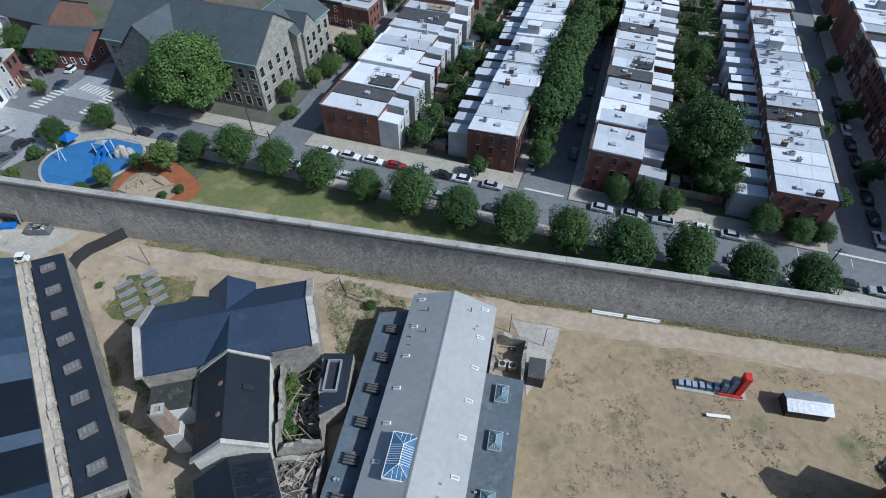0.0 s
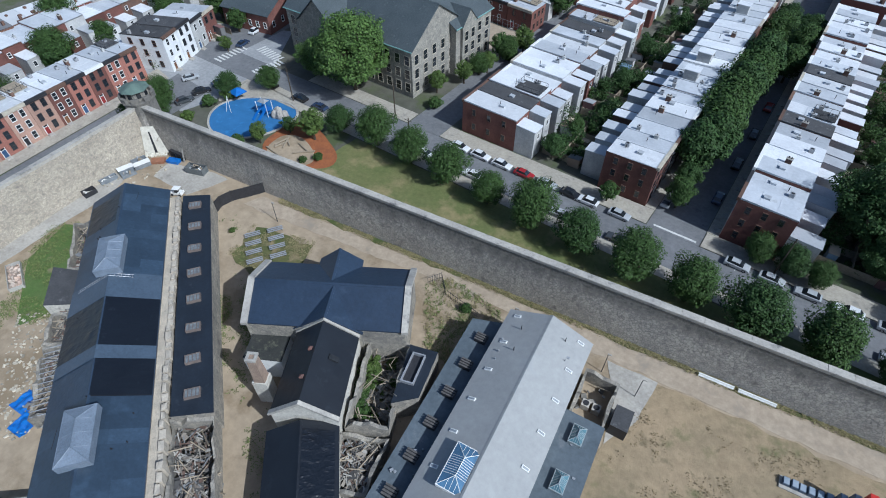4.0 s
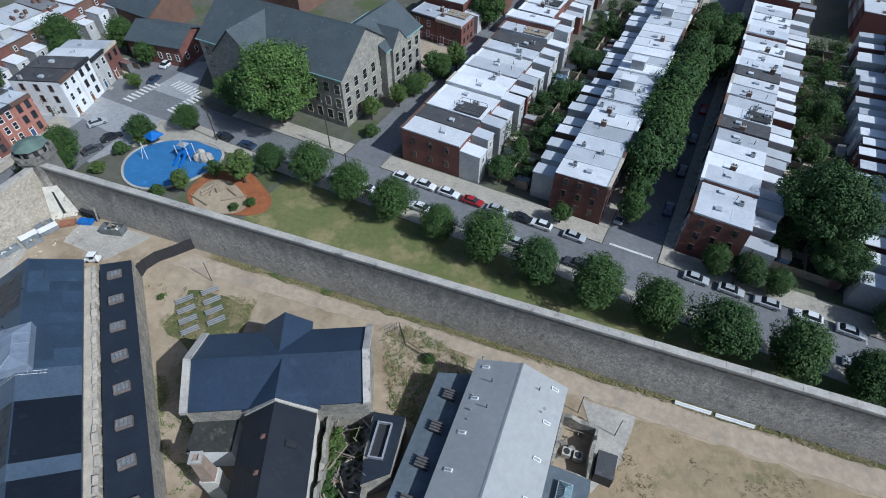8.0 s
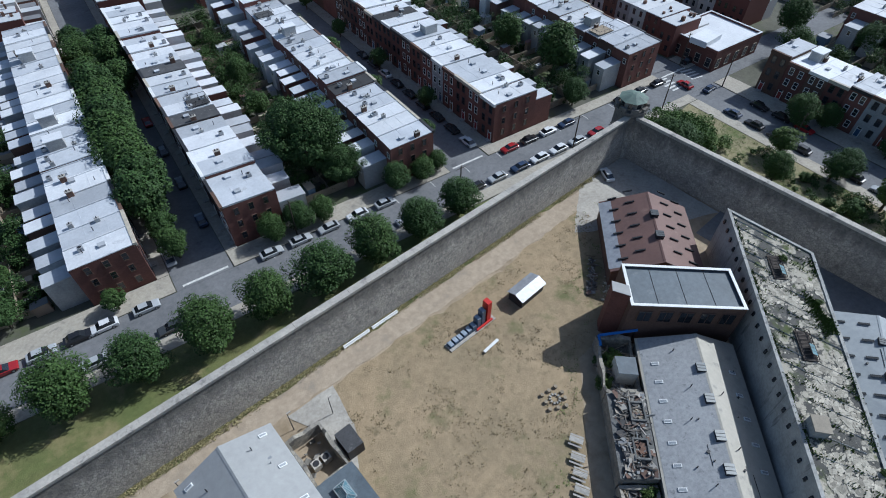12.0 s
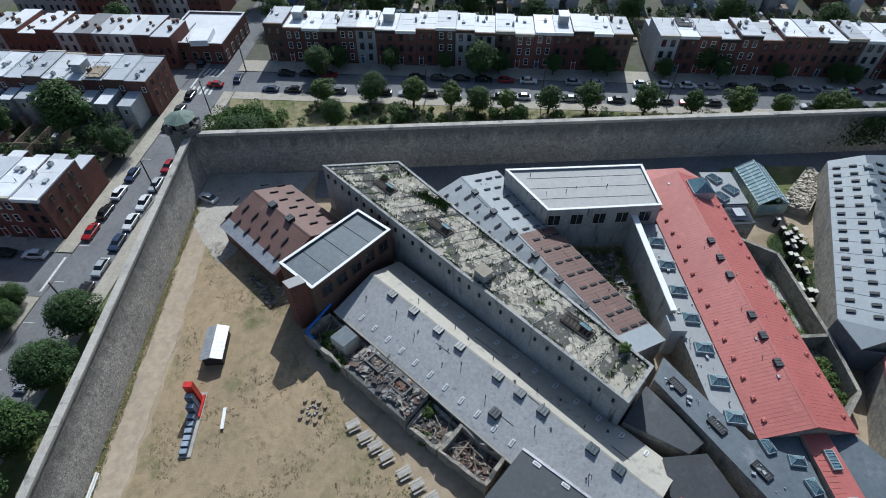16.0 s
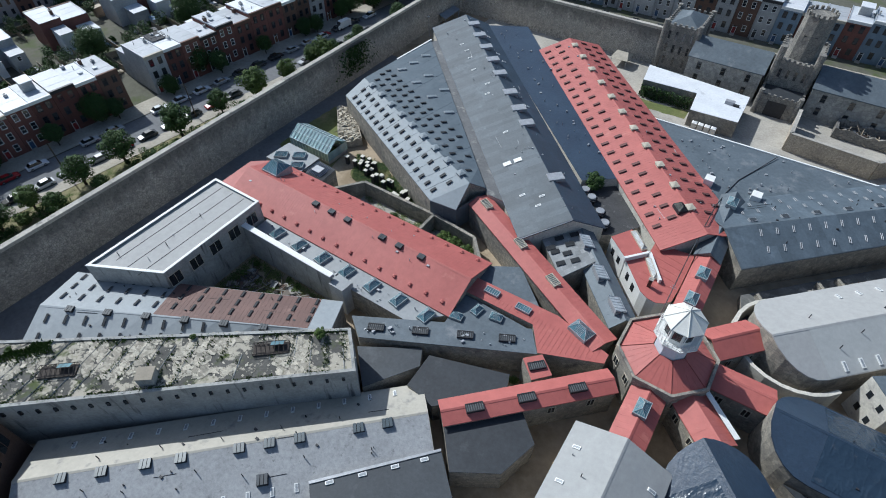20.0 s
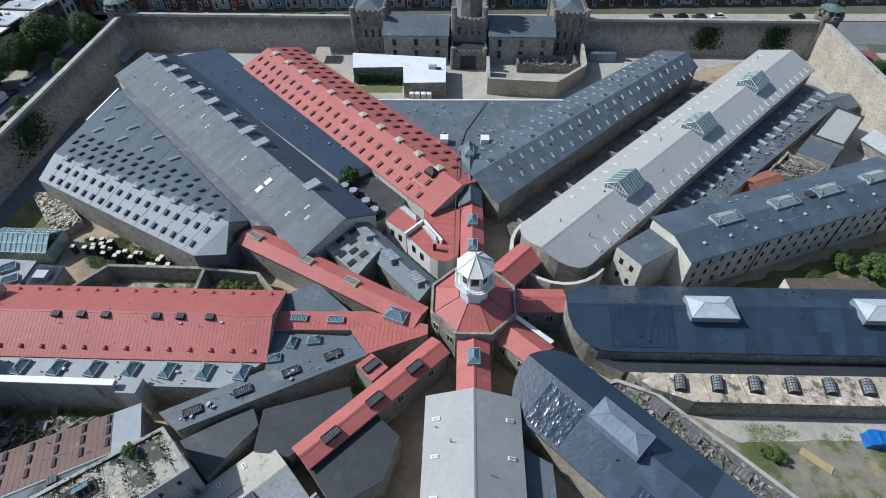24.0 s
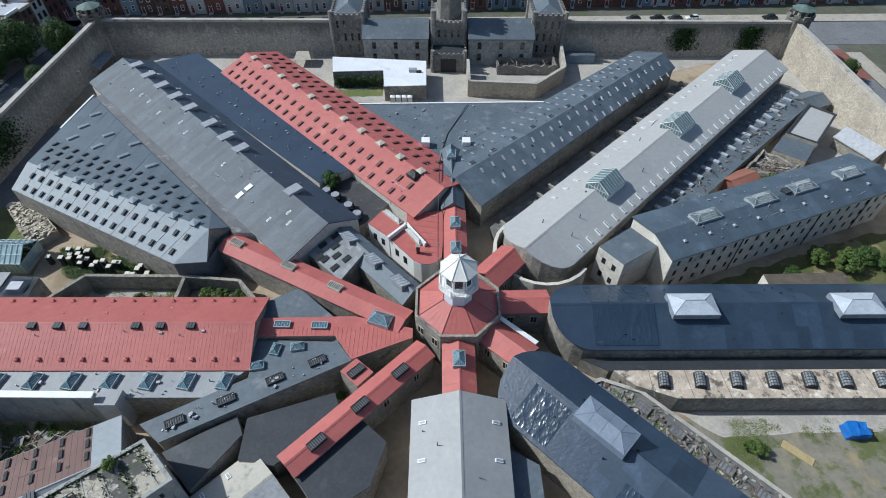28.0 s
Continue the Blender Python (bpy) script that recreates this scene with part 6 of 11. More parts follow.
for s, u in ((8, -2), (9.5, 3.5), (14, 2), (35, 3), (44, -3)):
    inst("vent_pipe", PIPE, tL, gL.upright(s, u))
gL0 = gL.xy(6.0, 0)
bm = BM()
prev = None
for i in range(15):
    an = math.atan2(-gL.d.y, -gL.d.x) + radians(-100 + 200 * i / 14)
    e = Vector((math.cos(an), math.sin(an)))
    c, c2 = gL0 + e * 9.0, gL0 + e * 8.4
    if prev:
        prism(bm, [prev[0], c, c2, prev[1]], -.05, 5.2)
    prev = (c, c2)
t = thing("curved_wall", gL0.x, gL0.y, 0, "curved pale stone wall round the cellblock end", "wall")
part("wall", bm, M_RENDER, t)
# exercise yards along its west side
tY = flat_block("yard_cells", [(-26.5, -17.6), (-36.4, -14.2), (-95.5, -68.5), (-88.4, -75.6)], 3.2, M_BLOCKWALL, M_SLATEMEM, "low roofed row of exercise yards with pale hatches", "annex")
PALEH = mesh_flat_light(2.2, 1.0, 0.4, mat("pale blue lid", (0.44, 0.49, 0.55), (0.30, 0.34, 0.39), 0.4, scale=0.8))
for i in range(19):
    p = Vector((-39.8, -23.3)).lerp(Vector((-90.2, -70.0)), i / 18)
    inst("hatch", PALEH, tY, Matrix.Translation((p.x, p.y, 3.2)) @ pose(0, 0, 0, random.uniform(-4, 4), random.uniform(-8, 8), 132 + random.uniform(-4, 4)))

gU = Gable((-36.0, -11.6), (-86.5, -31.0), 6.0, 5.4, 9.0, 10.4)
tU = pitched("two_storey_cellblock", gU, M_RENDER, mat("slate blue membrane", (0.088, 0.112, 0.136), (0.068, 0.088, 0.108), 0.45, scale=0.12, spot=((0.12, 0.148, 0.172), 0.25, 0.57, 0.15), bump=0.25, bscale=1.2, spec=0.5), "two storey pale stone cellblock with slate blue roof", "cellblock", over=0.35)
RIDGE_L = mesh_lantern(5.6, 2.4, 0.55, 0.4, 14, mat("weathered lantern frame", (0.36, 0.39, 0.4), (0.28, 0.3, 0.31), 0.6, scale=1.5), glass("grey roof light glass", (0.11, 0.14, 0.16), 0.3))
for s in (11, 24, 34, 46):
    inst("lantern", RIDGE_L, tU, gU.upright(s, -0.4))
inst("roof_vent", VENTB, tU, gU.upright(30, -0.4))
SLIT = to_mesh(box(box(BM(), -0.1, 0.03, -0.28, 0.28, 0, 1.25, 0), -0.05, 0.12, -0.4, 0.4, -0.14, 0, 1), "window", [M_PANE, M_RENDER])
for i in range(21):
    for z in (1.4, 4.0, 6.6):
        q = gU.xy(1.8 + i * 2.5, 5.4)
        inst("window", SLIT, tU, Matrix.Translation((q.x, q.y, z)) @ pose(0, 0, 0, 0, 0, math.degrees(math.atan2(gU.k.y, gU.k.x))))
for s in (15.5, 34.0, 47.0):
    part("downpipe", rod(BM(), (*gU.xy(s, 5.55), 0), (*gU.xy(s, 5.55), 8.9), 0.09, 0, 6), M_DARK, tU)
GALVS = mesh_vent(0.5, 0.4, M_GALV)
for i in range(9):
    inst("roof_vent", GALVS, tU, gU.upright(4 + i * 5.5, 3))
tU2 = flat_block("stair_tower", [(-26.0, -10.2), (-32.8, -15.0), (-36.4, -10.2), (-29.4, -5.8)], 8.4, M_RENDER, M_SLATEMEM, "pale two storey stair block with dark roof", "building")
for z in (2.0, 5.4):
    for f in (0.3, 0.7):
        p = Vector((-26.0, -10.2)).lerp(Vector((-29.4, -5.8)), f)
        mm = Matrix.Translation((p.x, p.y, 0)) @ pose(0, 0, 0, 0, 0, 38)
        part("window", box(BM(), -0.1, 0.04, -0.4, 0.4, z, z + 1.3, 0, mm), M_PANE, tU2)

gX = Gable((-15.4, 3.0), (-92.0, 2.6), 6.2, 6.4, 5.9, 9.0, round_a=6.5)
tX = pitched("west_cellblock", gX, M_BLOCKWALL, M_BLUEMEM, "long stone cellblock with patched black roof and white lanterns", "cellblock", over=0.3)
crumple(tX, gX, 6.6, 16.5, -5.9, -0.2, 31, 0.05, M_SILK)
crumple(tX, gX, 6.6, 16.5, 0.2, 6.1, 32, 0.055, M_SILK)
WL = mesh_lantern(7.2, 4.2, 1.0, 0.75, 0, mat("grey sheeted frame", (0.25, 0.28, 0.32), None, 0.5), mat("white sheeted lantern", (0.50, 0.54, 0.59), (0.40, 0.44, 0.49), 0.4, scale=0.6, bump=0.4, bscale=2))
for s in (22.5, 49, 72):
    inst("lantern", WL, tX, gX.upright(s, 0.6), "white sheeted roof lantern")
tX2 = flat_block("pale_cell_strip", [(-24.6, 12.2), (-92, 11.8), (-92, 16.8), (-33.2, 16.9), (-27.5, 14.8)], 4.0, M_BLOCKWALL, mat("blotched pale roofing", (0.55, 0.46, 0.36), (0.36, 0.3, 0.235), 0.9, scale=0.5, spot=((0.13, 0.11, 0.09), 0.6, 0.54, 0.07), streak=((0.7, 0.66, 0.58), (0.9, 0.9, 0.9), 0.55), bump=0.4, bscale=4), "low strip of cells with pale patched roof and small lanterns", "annex")
bm = BM()
for i in range(12):
    x = -30 - i * 5.55
    rod(bm, (x, 12.0, 4.0), (x + random.uniform(-.3, .3), 16.7, 4.0), 0.04, 0, 4)
part("roof_crack", bm, M_OLDFELT, tX2, kind="stuff")
def mesh_barrel(l=2.4, w=1.5, h=0.7):
    """A barrel-topped roof light: dark iron ribs over dirty panes."""
    bm = BM()
    box(bm, -l / 2 - .1, l / 2 + .1, -w / 2 - .1, w / 2 + .1, -.1, .3, 0)
    arc = [(-math.cos(math.pi * k / 6) * w / 2, .3 + h * math.sin(math.pi * k / 6)) for k in range(7)]
    for (y0, z0), (y1, z1) in zip(arc, arc[1:]):
        add_poly(bm, [(-l / 2, y0, z0), (l / 2, y0, z0), (l / 2, y1, z1), (-l / 2, y1, z1)], 1)
        for i in range(6):
            x = -l / 2 + l * i / 5
            rod(bm, (x, y0, z0 + .02), (x, y1, z1 + .02), .05, 0, 4)
        rod(bm, (-l / 2, y0, z0 + .02), (l / 2, y0, z0 + .02), .04, 0, 4)
    for sx in (-1, 1):
        add_poly(bm, [(sx * l / 2, y, z) for y, z in arc], 0)
    return to_mesh(bm, "barrel_light", [M_DARK, mat("dirty roof glass", (0.16, 0.18, 0.19))])


RL = mesh_barrel()
for i in range(10):
    inst("lantern", RL, tX2, Matrix.Translation((-31.8 - i * 5.55, 14.1, 4.0)) @ pose(0, 0, 0, 0, 0, 80))
# Strip beside the eave; its dark colour carries the cellblock's shade
flat_block("dark_gutter_roof", [(-20, 9.7), (-92, 9.4), (-92, 11.6), (-24, 11.9)], 3.4, M_BLOCKWALL, M_DARKMEM, "narrow dark roof with the cellblock's shade put into its colour", "building")
tZ = flat_block("ruined_lean_to", [(-19.0, 14.2), (-22.8, 12.8), (-28.6, 15.0), (-53.6, 39.8), (-48.2, 43.4)], 2.6, M_BLOCKWALL, M_OLDFELT, "low ruined lean-to with glazed frames beside the cellblock", "annex", 0.25, M_CAP, pw=0.4)
for i, (x, y) in enumerate(((-28.0, 17.8), (-31.9, 21.6), (-37.1, 26.8), (-40.9, 30.6), (-45.5, 35.2))):
    inst("roof_light", HATCHD, tZ, Matrix.Translation((x, y, 2.6)) @ pose(0, 0, 0, 0, 0, 135))
bm = BM()
for k in range(240):
    f = random.random()
    p = Vector((-21.5, 15.0)).lerp(Vector((-49.4, 42.0)), f) + Vector((-1, -1)) * random.uniform(0, 3.2)
    r2 = random.uniform(.05, .2)
    box(bm, -r2 * 2, r2 * 2, -r2, r2, 0, r2, 0, Matrix.Translation((p.x, p.y, 2.6)) @ pose(0, 0, 0, random.uniform(-15, 15), random.uniform(-15, 15), random.uniform(0, 180)))
part("debris", bm, MATS["mixed rubble"], tZ, kind="stuff")
tZ2 = flat_block("sunken_row", [(-9.4, -16.2), (-7.8, -22.0), (-61.2, -77.4), (-72.0, -78.2)], 1.6, M_BLOCKWALL, M_OLDFELT, "low stained roof in the gap between two cellblocks", "annex")
bm = BM()
for i in (0, 3, 4, 8, 11, 13, 17, 19):
    p, q = Vector((-12, -20.6)).lerp(Vector((-66.5, -76.4)), i / 19), Vector((-10, -23.0)).lerp(Vector((-63.0, -78.0)), i / 19)
    kk = Vector((.2, .2))
    prism(bm, [p - kk, q - kk, q + kk, p + kk], 1.6, 2.6)
part("cross_wall", bm, M_BLOCKWALL, tZ2, kind="stuff")

# kitchen court south-east of the hub
t = thing("slate_workshop", 21, -11, 0, "small patched slate grey workshop roof with dark skylights", "workshop")
Q = [Vector(p) for p in ((20.8, -16.4, 7.0), (26.5, -11.3, 5.6), (19.5, -4.6, 5.6), (15.4, -10.6, 7.0))]
bm = BM()
low, top = [bm.verts.new((p.x, p.y, -.05)) for p in Q], [bm.verts.new(p - Vector((0, 0, .2))) for p in Q]
for i in range(4):
    bm.faces.new((low[i], low[(i + 1) % 4], top[(i + 1) % 4], top[i]))
part("wall", bm, M_BLOCKWALL, t)
rng = random.Random(5)
bm = BM()
for i in range(9):
    for j in range(7):
        c = [Q[0].lerp(Q[3], a).lerp(Q[1].lerp(Q[2], a), b) for a, b in ((i / 9, j / 7), ((i + 1) / 9, j / 7), ((i + 1) / 9, (j + 1) / 7), (i / 9, (j + 1) / 7))]
        dz = Vector((0, 0, rng.uniform(0, .03)))
        slab(bm, [p + dz for p in c], 0.2)
part("roof_sheet", bm, mat("patched slate sheeting", (0.25, 0.26, 0.265), (0.2, 0.207, 0.212), 0.6, scale=0.4, island=0.22, spot=((0.35, 0.36, 0.37), 0.7, 0.6, 0.1)), t, "patchwork of grey roof sheets", kind="stuff")
nrm = (Q[1] - Q[0]).cross(Q[3] - Q[0]).normalized()
nrm = nrm if nrm.z > 0 else -nrm
xa = (Q[3] - Q[0]).normalized()
for a, b in ((0.12, .25), (0.12, .62), (.34, .45), (.42, .85), (.55, .6), (.72, .85), (.78, .5), (.3, .9)):
    m = Matrix((xa, nrm.cross(xa), nrm)).transposed().to_4x4()
    m.translation = Q[0].lerp(Q[3], a).lerp(Q[1].lerp(Q[2], a), b)
    inst("skylight", SLOT, t, m @ pose(0, 0, 0, 0, 0, 90))
gQ2 = Gable((21.2, -16.6), (6.8, -1.2), 2.4, 2.3, 5.6, 7.1)
tQ2 = pitched("slate_corridor", gQ2, M_BLOCKWALL, M_GREYSLATE, "grey metal roofed corridor with raised roof lights", "corridor", seams=1.4, over=0.2)
bm = BM()
box(bm, -1.5, 1.5, -0.9, 0.9, -0.3, 0.45, 0)
slab(bm, [(-1.6, -1.1, 0.3), (1.6, -1.1, 0.3), (1.6, 1.0, 1.15), (-1.6, 1.0, 1.15)], 0.12, 1)
slab(bm, [(-1.5, 0.85, 1.05), (1.5, 0.85, 1.05), (1.5, 0.95, 0.4), (-1.5, 0.95, 0.4)], 0.1, 0)
for i in range(6):
    x = -1.5 + i * 0.6
    rod(bm, (x, -1.1, .33), (x, 1.0, 1.18), 0.04, 0, 4)
SLANT_L = to_mesh(bm, "slanted_light", [M_GALV, mat("whitened glazing", (0.55, 0.58, 0.6), (0.36, 0.39, 0.41), 0.35, scale=1.2, spec=0.6)])
for x, y in ((18.7, -13.8), (13.7, -8.3), (8.8, -3.3)):
    inst("roof_light", SLANT_L, tQ2, Matrix.Translation((x + .2, y + .2, 6.75)) @ pose(0, 0, 0, 0, 0, 133 + 180), "slanted whitened roof light")
tH = flat_block("hospital_house", [(15.9, -18.5), (11.8, -14.9), (8.8, -18.4), (13.4, -22.4)], 6.0, M_WHITE, M_RED, "white walled house with red roof and a long ridge light", "building")
tH2 = flat_block("apse_house", [(11.6, -14.8), (7.0, -9.4), (5.6, -8.6), (4.1, -8.4), (2.9, -9.0), (1.9, -10.2), (1.7, -14.5), (1.7, -22.6), (8.7, -21.8), (8.7, -18.3)], 5.6, M_WHITE, M_RED, "white walled block with rounded red roof end", "building")
bm = BM()
for a, b in (((11.9, -14.4), (8.6, -18.2)), ((8.6, -18.2), (4.9, -12.8))):
    a, b = Vector(a), Vector(b)
    kk = Vector((-(b - a).y, (b - a).x)).normalized() * 0.22
    prism(bm, [a - kk, b - kk, b + kk, a + kk], 5.4, 6.5)
part("parapet", bm, M_WHITE, tH2, "white painted parapet")
LONG_L = mesh_lantern(4.6, 1.0, 0.5, 0.35, 11, M_CREAM, mat("whitened glazing", (0.5, 0.5, 0.5)))
inst("lantern", LONG_L, tH, Matrix.Translation((11.3, -20.2, 6.0)) @ pose(0, 0, 0, 0, 0, -41 - 5 + 180), "long cream roof light")
inst("lantern", LONG_L, tH2, Matrix.Translation((7.0, -15.2, 5.7)) @ pose(0, 0, 0, 0, 0, -56), "long cream roof light")
for i, (x, y) in enumerate(((14.6, -17.4), (13.0, -16.0), (10.2, -13.1), (8.6, -11.2))):
    mm = Matrix.Translation((x, y, 0)) @ pose(0, 0, 0, 0, 0, 49)
    w = part("window", box(BM(), -0.1, 0.06, -0.45, 0.45, 2.8, 4.4, 0, mm), M_PANE, tH if i < 2 else tH2)
bm = BM()
for i in range(7):
    rod(bm, (2.0, -11 - i * 1.6, 5.63), (8.2 - i * 0.0, -11 - i * 1.6 - 1.2, 5.63), 0.03, 0, 4)
part("roof_seam", bm, M_RED, tH2, kind="stuff")
t = thing("chimney", 6.2, -11.2, 5.6, "small red brick chimney on the red roof", "chimney")
part("stack", box(BM(), 5.9, 6.5, -11.5, -10.9, 5.6, 7.4), M_BRICK, t)
part("cap", box(BM(), 5.8, 6.6, -11.6, -10.8, 7.4, 7.55), M_CAP, t)

t = thing("blue_beam", 56.0, 75.0, 3.2, "bright blue painted beam at the end of the cellblock", "beam")
bm = BM()
rod(bm, (53.6, 76.9, 3.2), (58.6, 73.2, 3.9), 0.28, 0, 4)
rod(bm, (53.6, 76.9, 3.2), (52.2, 75.4, 3.2), 0.22, 0, 4)
part("beam", bm, M_TARP, t)
for x, y in ((53.6, 76.9), (52.2, 75.4), (58.4, 73.4)):
    part("post", tube(BM(), x, y, 0, 3.3, 0.12), M_DARK, t)

# ---- decay on the mossy roof ----
MQ = [Vector(p) for p in ((87.1, 76.2), (87.6, 61.3), (39.8, 26.1), (34.5, 31.2))]


def on_moss(a, b):
    return MQ[0].lerp(MQ[3], a).lerp(MQ[1].lerp(MQ[2], a), b)


rng = random.Random(41)
M_FLAKE = mat("pale flaked roofing", (0.47, 0.43, 0.355), (0.34, 0.315, 0.26), 0.95, scale=0.8, island=0.35, spot=((0.3, 0.29, 0.25), 1.2, 0.6, 0.1), bump=0.4, bscale=6)
bm = BM()
for i in range(5200):
    a, b = rng.random(), rng.uniform(0.03, 0.97)
    f = noise.noise((a * 11, b * 2.2, 7.3)) + 0.35 * noise.noise((a * 30, b * 6, 2.1))
    if f < 0.06 and rng.random() < 0.92:
        continue
    p = on_moss(a, b)
    r = rng.uniform(0.08, 0.5) * (1.45 if f > 0.12 else 0.7)
    n = rng.randint(4, 6)
    asp = rng.uniform(.35, 1)
    t0 = rng.uniform(0, 6.28)
    z = 10.8 + rng.uniform(0.02, 0.09)
    tilt = rng.uniform(-.1, .1)
    slab(bm, [(p.x + r * rng.uniform(.65, 1.15) * math.cos(t0 + k * 6.283 / n), p.y + asp * r * rng.uniform(.65, 1.15) * math.sin(t0 + k * 6.283 / n), z + tilt * math.cos(k * 6.283 / n) * r) for k in range(n)], 0.07)
part("flaked_roofing", bm, M_FLAKE, tM, "pale broken flakes of roofing", kind="stuff")
bm = BM()
for i in range(26):
    a = (i + 0.5) / 26 + rng.uniform(-.008, .008)
    if rng.random() < 0.8:
        b0, b1 = rng.choice(((0.03, 0.55), (0.03, 0.97), (0.4, 0.97), (0.05, 0.8)))
        p, q = on_moss(a, b0), on_moss(a, b1)
        rod(bm, (*p, 10.84), (*q, 10.84), 0.09, 0, 4)
part("roof_rib", bm, M_STAINWALL, tM, "mossy concrete ribs", kind="stuff")
bm = BM()
for i in range(9000):
    k = rng.random()
    if k < 0.45:
        a, b = rng.random(), rng.choice((rng.uniform(0.02, 0.09), rng.uniform(0.9, 0.98)))
    elif k < 0.65:
        a, b = rng.gauss(0.22, .05), rng.gauss(0.83, 0.07)
    else:
        a, b = (int(rng.random() * 26) + 0.5) / 26 + rng.gauss(0, .004), rng.uniform(.04, .96)
    if not (0.01 < a < 0.99 and 0.02 < b < 0.98) or noise.noise((a * 14, b * 3, 1.7)) < -0.1:
        continue
    p = Vector((*on_moss(a, b), 10.82))
    h, w = rng.uniform(0.12, 0.5) * (1.3 if 0.45 < k < .65 else 0.8), rng.uniform(0.05, 0.14)
    an = rng.uniform(0, 6.28)
    d1 = Vector((math.cos(an), math.sin(an), 0))
    lean = Vector((rng.gauss(0, .25), rng.gauss(0, .25), 1)) * h
    bm.faces.new([bm.verts.new(v) for v in (p - d1 * w, p + d1 * w, p + lean + d1 * w * .3, p + lean - d1 * w * .3)])
part("weed", bm, M_LEAF3, tM, "weeds and moss tufts on the roof", kind="stuff")
for a, b, s in ((0.10, 0.55, .5), (0.2, 0.85, .4), (0.93, 0.85, .7), (0.62, 0.93, .35)):
    p = on_moss(a, b)
    BUSHES_LATER.append((p.x, p.y, s, 10.8))

# ---- the streets round the wall ----
M_DRYG = mat("dry grass", (0.30, 0.26, 0.15), (0.22, 0.20, 0.11), 0.95, scale=0.12, spot=((0.12, 0.14, 0.05), 0.2, 0.5, 0.12), bump=0.8, bscale=8)
SKEW = radians(-6.9)
EX, EY = Vector((math.cos(SKEW), math.sin(SKEW))), Vector((-math.sin(SKEW), math.cos(SKEW)))


def sk(a, b):
    return EX * a + EY * b


def skp(*pts):
    return [tuple(sk(a, b)) for a, b in pts]


def strip(name, a0, a1, b0, b1, z, m, label, category):
    return sheet(name, skp((a0, b0), (a1, b0), (a1, b1), (a0, b1)), z, m, label, category)


strip("road_north", -230, 260, 124.6, 133.4, 0.0, M_ASPHALT, "grey asphalt street with parked cars", "road")
strip("road_east", 121.0, 131.6, -200, 124.55, 0.0, M_ASPHALT, "grey asphalt street beside the garden strip", "road")
strip("road_east_far", 121.0, 131.6, 133.45, 330, 0.0, M_ASPHALT, "asphalt street between brick houses", "road")
strip("side_street_a", -9.6, 0.8, 133.45, 300, 0.0, M_ASPHALT, "narrow shaded side street between rowhouses", "road")
strip("side_street_b", 50.5, 61.0, 133.45, 300, 0.0, M_ASPHALT, "narrow side street between rowhouses", "road")
strip("side_street_c", -70.0, -60.6, 133.45, 300, 0.0, M_ASPHALT, "side street beside the stone school", "road")
sheet("road_west", [(-121, -105), (-106.5, -105), (-107, 128), (-121, 131)], -0.01, M_ASPHALT, "asphalt street below brick rowhouses", "road")
sheet("road_west_far", skp((-147, 133.45), (-132, 133.45), (-132, 300), (-147, 300)), 0.0, M_ASPHALT, "asphalt street north of the crossing", "road")
sheet("road_south", [(-260, -125), (260, -112), (260, -104.5), (-260, -106)], -0.005, M_ASPHALT, "broad asphalt avenue before the gatehouse", "road")
PZ = 0.14
for nm, a0, a1, b0, b1 in (("pavement_north", -60.4, -9.8, 133.5, 138.2), ("pavement_north", 1.0, 50.3, 133.5, 138.0), ("pavement_north", 61.2, 120.8, 133.5, 136.6), ("pavement_school", -104, -70.2, 133.5, 138), ("pavement_park", -118, 120.8, 121.6, 124.5),
                           ("pavement_east", 131.8, 138.0, -200, 124.4), ("pavement_garden", 117.4, 120.9, -90, 121.4), ("pavement_corner", 131.8, 150, 133.5, 140), ("kerb_side_street", -11.8, -9.7, 138.3, 300), ("kerb_side_street", 0.9, 3.2, 138.1, 300),
                           ("kerb_side_street", 48.4, 50.4, 138.1, 300), ("kerb_side_street", 61.1, 64.6, 136.7, 300)):
    strip(nm, a0, a1, b0, b1, PZ, M_PAVE, "pale concrete pavement with a raised kerb", "pavement")
sheet("pavement_south", [(-100, -99.2), (101, -99.2), (101, -104.4), (-100, -105.6)], PZ, M_PAVE, "pale pavement at the foot of the wall", "pavement")
sheet("pavement_south_far", [(-260, -125.2), (260, -112.2), (260, -116.5), (-260, -131)], PZ, M_PAVE, "pale pavement before brick houses", "pavement")
sheet("pavement_west", [(-126, -100), (-121.2, -100), (-121.2, 128), (-128, 130)], PZ, M_PAVE, "pale pavement before brick rowhouses", "pavement")
sheet("wall_path_west", [(-106.4, -96), (-101.5, -96), (-101.5, 104), (-106.9, 104)], PZ, M_PAVE, "narrow pavement outside the tall wall", "pavement")
sheet("park_lawn", [(-64, 106.6), (101, 106.6), tuple(sk(112, 121.5)), tuple(sk(-76, 121.5))], 0.05, M_GRASS, "sunny lawn with dry patches between wall and street", "lawn")
sheet("garden_strip", [(101.5, -96), tuple(sk(117.3, -96)), tuple(sk(117.3, 121.4)), (101.5, 104)], 0.05, M_DRYG, "dry grassy planted strip outside the wall", "lawn")
sheet("schoolyard", skp((-92, 172), (-70.4, 172), (-70.4, 190.8), (-92, 192.6)), 0.03, M_GRAVELRD, "pale sandy schoolyard", "paving")


def ellipse(cx, cy, rx, ry, n=40, turn=0.0, wob=0.0):
    out = []
    for i in range(n):
        a = 2 * math.pi * i / n
        k = 1 + wob * math.sin(3 * a + 1)
        p = Vector((rx * k * math.cos(a), ry * k * math.sin(a)))
        p.rotate(Matrix.Rotation(turn, 2))
        out.append((cx + p.x, cy + p.y))
    return out


